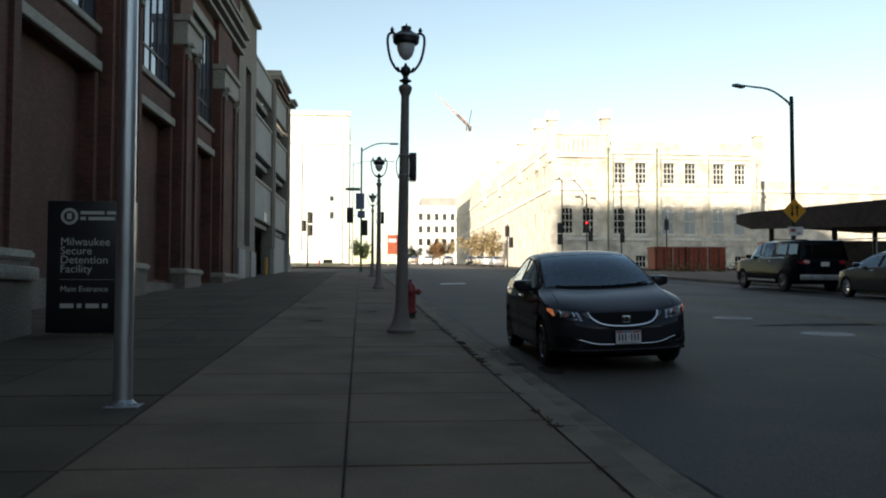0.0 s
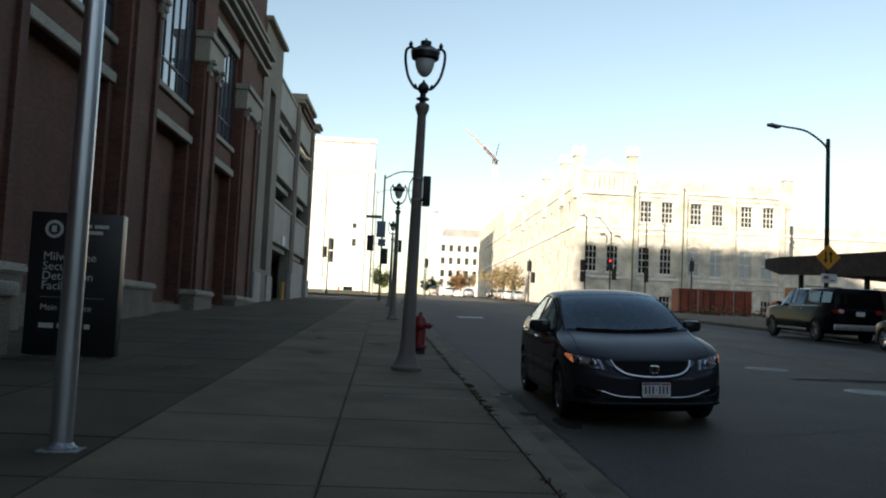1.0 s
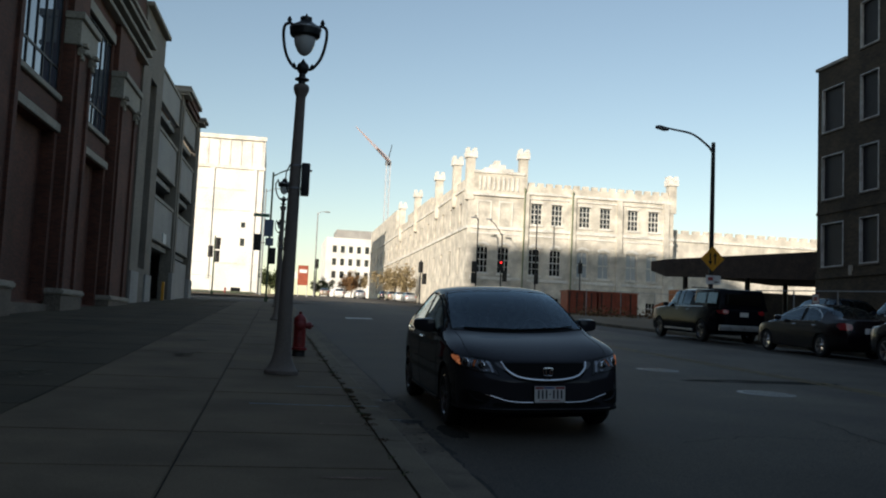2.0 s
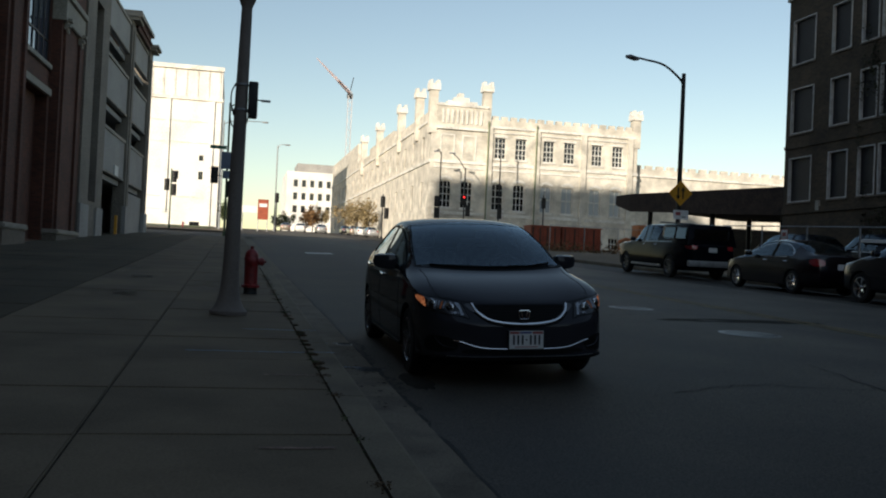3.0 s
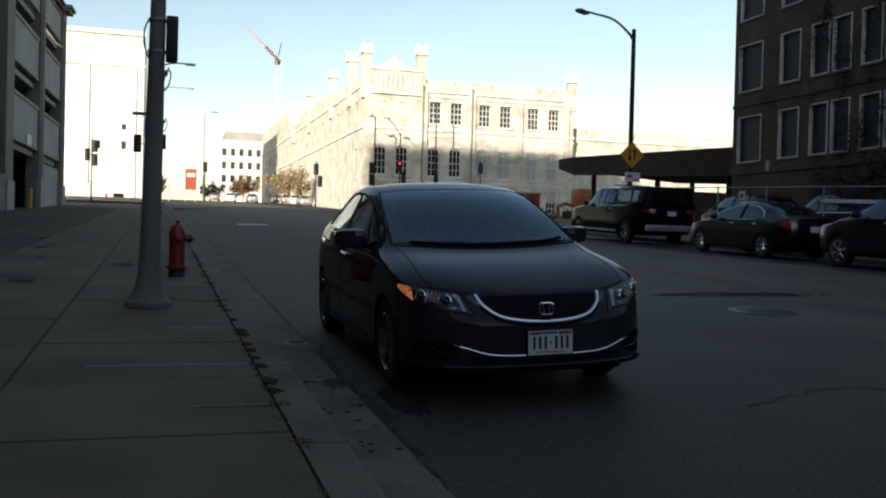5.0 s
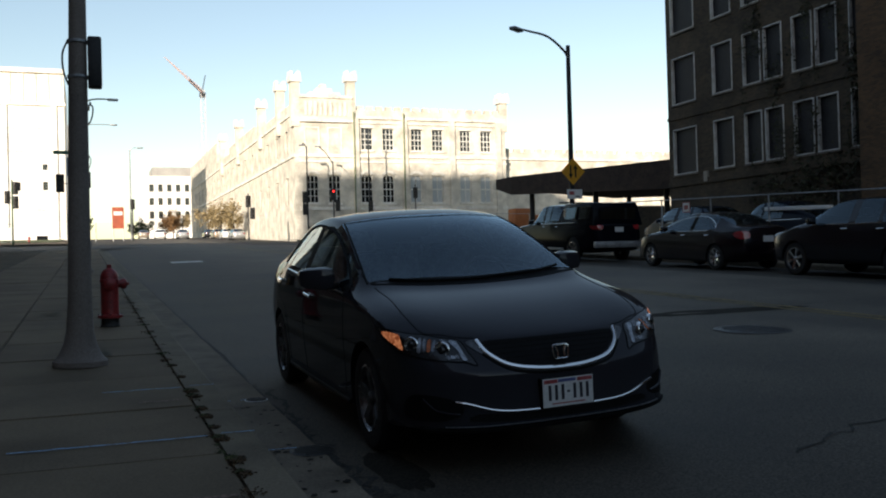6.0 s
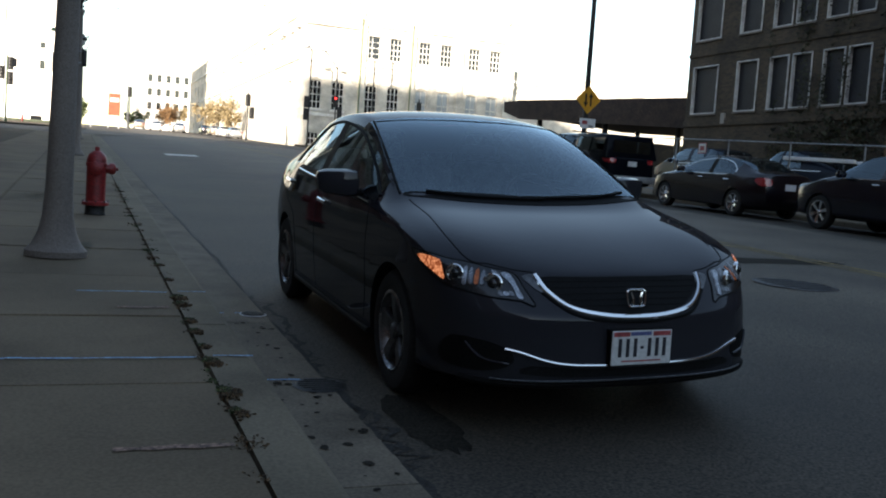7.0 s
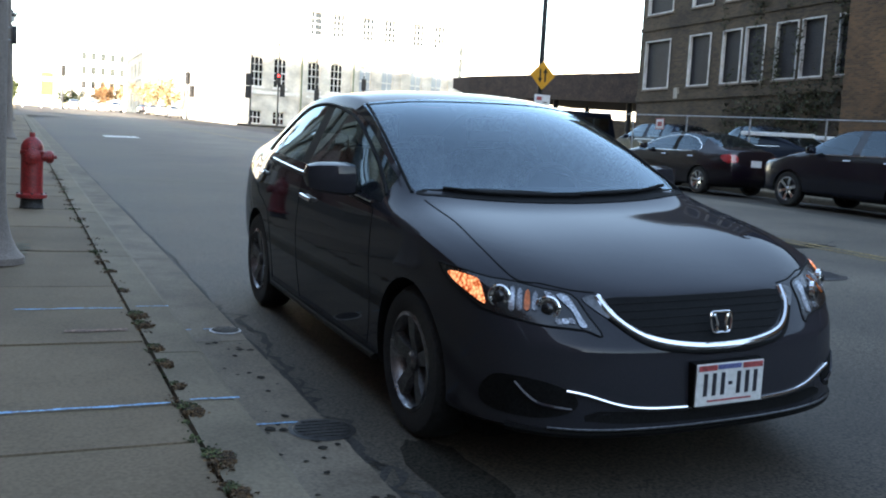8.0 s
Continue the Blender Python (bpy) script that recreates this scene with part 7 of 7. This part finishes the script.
def weeds(bm, x, y, z, n, tall, spread, rng):
    for _ in range(n):
        p = Vector((x + rng.gauss(0, spread * 0.5), y + rng.gauss(0, spread), z))
        a = rng.uniform(0, 6.28)
        lean = Vector((math.cos(a), math.sin(a), 0)) * tall * rng.uniform(0.3, 1.1)
        w = Vector((-math.sin(a), math.cos(a), 0)) * rng.uniform(0.004, 0.009)
        h = tall * rng.uniform(0.4, 1.0)
        mid = p + lean * 0.5 + Vector((0, 0, h * 0.8))
        tip_ = p + lean + Vector((0, 0, h * rng.uniform(0.4, 1.0)))
        v = [bm.verts.new(q) for q in (p - w, p + w, mid + w, mid - w, tip_)]
        bm.faces.new((v[0], v[1], v[2], v[3]))
        bm.faces.new((v[3], v[2], v[4]))


rng = random.Random(21)
dry, green = bmesh.new(), bmesh.new()
y = -9.0
while y < 14.0:
    big = rng.random()
    n = int(14 + 60 * big ** 3)
    target = dry if rng.random() < 0.7 else green
    weeds(target, KERB_AT - 0.004 + rng.uniform(-0.01, 0.025), y, rise(y) + 0.145, n, 0.010 + 0.014 * big, 0.018 + 0.045 * big, rng)
    y += rng.uniform(0.08, 0.42)
for y, size in ((0.16, 0.6), (0.45, 1.0), (0.98, 0.9), (1.30, 0.4), (1.66, 0.6), (1.95, 0.6), (2.45, 0.9), (2.68, 1.0), (3.4, 0.5), (4.1, 0.4)):
    weeds(dry, KERB_AT + 0.03, y, rise(y) + 0.150, int(420 * size), 0.018, 0.030 * size + 0.008, rng)
    weeds(green, KERB_AT + 0.02, y + 0.05, rise(y) + 0.150, int(130 * size), 0.020, 0.036 * size, rng)
tagged(part("kerb_weeds", dry, WEED), "dry brown weeds in the joint behind the kerb", "weeds", kind="stuff")
tagged(part("kerb_weeds", green, WEED_GREEN), "small green weeds in the joint behind the kerb", "weeds", kind="stuff")


def crack(pts, w, seed, label, height=road_z, lift=0.004, mat_=None, jag=0.035):
    """A dark ragged crack along a line."""
    rng = random.Random(seed)
    bm = bmesh.new()
    line = smooth_loop([(*p, 0) for p in pts], 14, False)
    prev = None
    for k, p in enumerate(line):
        d = (line[min(k + 1, len(line) - 1)] - line[max(k - 1, 0)]).normalized()
        n = Vector((-d.y, d.x, 0))
        c = p + n * rng.gauss(0, jag)
        ww = w * rng.uniform(0.35, 1.3)
        now = [bm.verts.new((q.x, q.y, height(q.x, q.y) + lift)) for q in (c + n * ww, c - n * ww)]
        if prev:
            bm.faces.new((prev[0], prev[1], now[1], now[0]))
        prev = now
    tagged(part("crack", bm, mat_ or JOINT), label, "crack", kind="stuff")


crack([(-1.125, -12), (-1.11, -6), (-1.12, -1), (-1.10, 0.7), (-1.12, 3), (-1.10, 8), (-1.11, 20)], 0.016, 3, "ragged dark gap where asphalt meets the gutter", jag=0.016)
crack([(-1.10, -1.2), (-1.08, -0.2), (-1.06, 0.5), (-1.09, 1.6), (-1.05, 2.4), (-1.08, 3.6)], 0.022, 31, "crumbled asphalt edge along the gutter", jag=0.035)
crack([(1.2, -0.4), (2.2, 0.0), (3.1, -0.25), (4.2, 0.1), (6.0, 0.0)], 0.012, 4, "long dark crack in the asphalt")
crack([(2.6, 7.0), (3.6, 6.6), (5.0, 6.9), (7.0, 6.3), (9.5, 6.6)], 0.014, 5, "long dark crack in the asphalt")
crack([(-0.6, 14), (1.0, 13.2), (2.5, 13.8), (4.5, 13.0)], 0.02, 6, "long dark crack in the asphalt")
crack([(0.5, 22), (2.0, 21), (3.2, 22.4), (5.2, 21.6)], 0.025, 13, "long dark crack in the asphalt")
crack([(3.0, -7), (3.4, -4), (3.2, -1.5), (3.6, 1.2)], 0.012, 14, "long dark crack in the asphalt")
TAR = paint("tar_patch", (0.026, 0.023, 0.018), 0.9, spec=0.1, var=0.2, scale=2, fine=80, bump=0.4)
for k, (x, y, rx, ry) in enumerate(((5.6, 6.0, 1.5, 0.30), (-0.85, 0.4, 0.14, 0.45))):
    rng = random.Random(40 + k)
    bm = bmesh.new()
    rim = []
    for q in range(28):
        a = 2 * math.pi * q / 28
        f = rng.uniform(0.82, 1.08)
        px_, py_ = x + rx * f * math.cos(a), y + ry * f * math.sin(a)
        rim.append(bm.verts.new((px_, py_, road_z(px_, py_) + 0.003)))
    bm.faces.new(rim)
    tagged(part("tar_patch", bm, TAR), "dark tar patch on the asphalt", "road patch", kind="stuff")
# damp spots and litter in the gutter
rng = random.Random(77)
bm = bmesh.new()
for _ in range(46):
    y = rng.uniform(-0.8, 2.6)
    x = rng.uniform(-1.42, -1.14)
    r = rng.uniform(0.006, 0.026)
    f = bm.faces.new([bm.verts.new((x + r * rng.uniform(0.6, 1.3) * math.cos(6.28 * q / 7), y + 1.2 * r * rng.uniform(0.6, 1.3) * math.sin(6.28 * q / 7), rise(y) + 0.0195)) for q in range(7)])
tagged(part("gutter_stains", bm, TAR), "dark spots and grit in the gutter", "stain", kind="stuff")

# worn and damp patches on the slabs
PALE_WORN = paint("worn_concrete", (0.185, 0.170, 0.135), 0.8, var=0.2, scale=3, fine=60, bump=0.2, grain=0.2)
DAMP = paint("stained_concrete", (0.112, 0.094, 0.055), 0.92, var=0.2, scale=3, fine=60, bump=0.2, grain=0.2)
for k, (x, y, rx, ry, pale) in enumerate(((-4.55, 14.3, 0.55, 1.6, True), (-4.2, 11.6, 0.35, 0.7, True), (-4.8, 17.5, 0.5, 1.2, True), 
                                         (-2.4, 5.2, 0.26, 0.40, False), (-5.6, 3.5, 0.5, 0.7, False), (-4.1, 7.4, 0.5, 0.5, False), (-2.9, 10.2, 0.3, 0.6, False), (-6.4, 8.5, 0.7, 1.0, False))):
    rng = random.Random(90 + k)
    bm = bmesh.new()
    for _ in range(26):
        d, a = rng.random() ** 0.7, rng.uniform(0, 6.283)
        cx, cy, r = x + rx * d * math.cos(a), y + ry * d * math.sin(a), rng.uniform(0.02, 0.11) * (1.25 - d)
        bm.faces.new([bm.verts.new((cx + r * rng.uniform(0.6, 1.3) * math.cos(6.283 * q / 9), cy + 1.5 * r * rng.uniform(0.6, 1.3) * math.sin(6.283 * q / 9), rise(cy) + 0.1555 + 0.00006 * _)) for q in range(9)])
    tagged(part("sidewalk_stain", bm, PALE_WORN if pale else DAMP), "pale worn patch on the sidewalk" if pale else "dark blotchy stain on the sidewalk", "stain", kind="stuff")

# rank growth and litter along the yard fence
rng = random.Random(55)
bm = bmesh.new()
for _ in range(260):
    x = rng.uniform(20.5, 42.0)
    leaves(bm, (x, 60.6 + rng.gauss(0, 0.5), rise(60.6) + 0.2 + rng.uniform(0.1, 0.9) * rng.random()), (0.25, 0.2, 0.2), 9, 0.10, rng)
tagged(part("yard_weeds", bm, LEAF_BROWN), "dry brown growth along the yard fence", "weeds", kind="stuff")

# ---- sidewalk slabs ----
walkway = thing("sidewalk", pose(0, 0, 0), "worn pale concrete sidewalk in large slabs", "pavement")
walkway["kind"] = "structure"


def slab_mesh(w, l, material):
    bm = bmesh.new()
    box(bm, -w / 2 + 0.007, w / 2 - 0.007, -l / 2 + 0.006, l / 2 - 0.006, -0.1, 0.0)
    top = [e for e in bm.edges if all(v.co.z > -0.01 for v in e.verts)]
    bmesh.ops.bevel(bm, geom=top, offset=0.009, segments=2, affect="EDGES")
    return mesh_of("slab", bm, material)


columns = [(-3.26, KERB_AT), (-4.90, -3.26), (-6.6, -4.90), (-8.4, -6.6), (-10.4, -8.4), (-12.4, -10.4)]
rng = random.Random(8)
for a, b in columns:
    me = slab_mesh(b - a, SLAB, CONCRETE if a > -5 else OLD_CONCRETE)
    first = 0.65 - SLAB * 16
    for k in range(58):
        y = first + SLAB * (k + 0.5)
        if y > 64:
            break
        ob = new("slab", me)
        ob.matrix_basis = pose((a + b) / 2, y, rise(y) + 0.15 + rng.uniform(-0.002, 0.003), SLOPE + rng.uniform(-0.08, 0.08), rng.uniform(-0.05, 0.05), 0)
        ob.parent = walkway
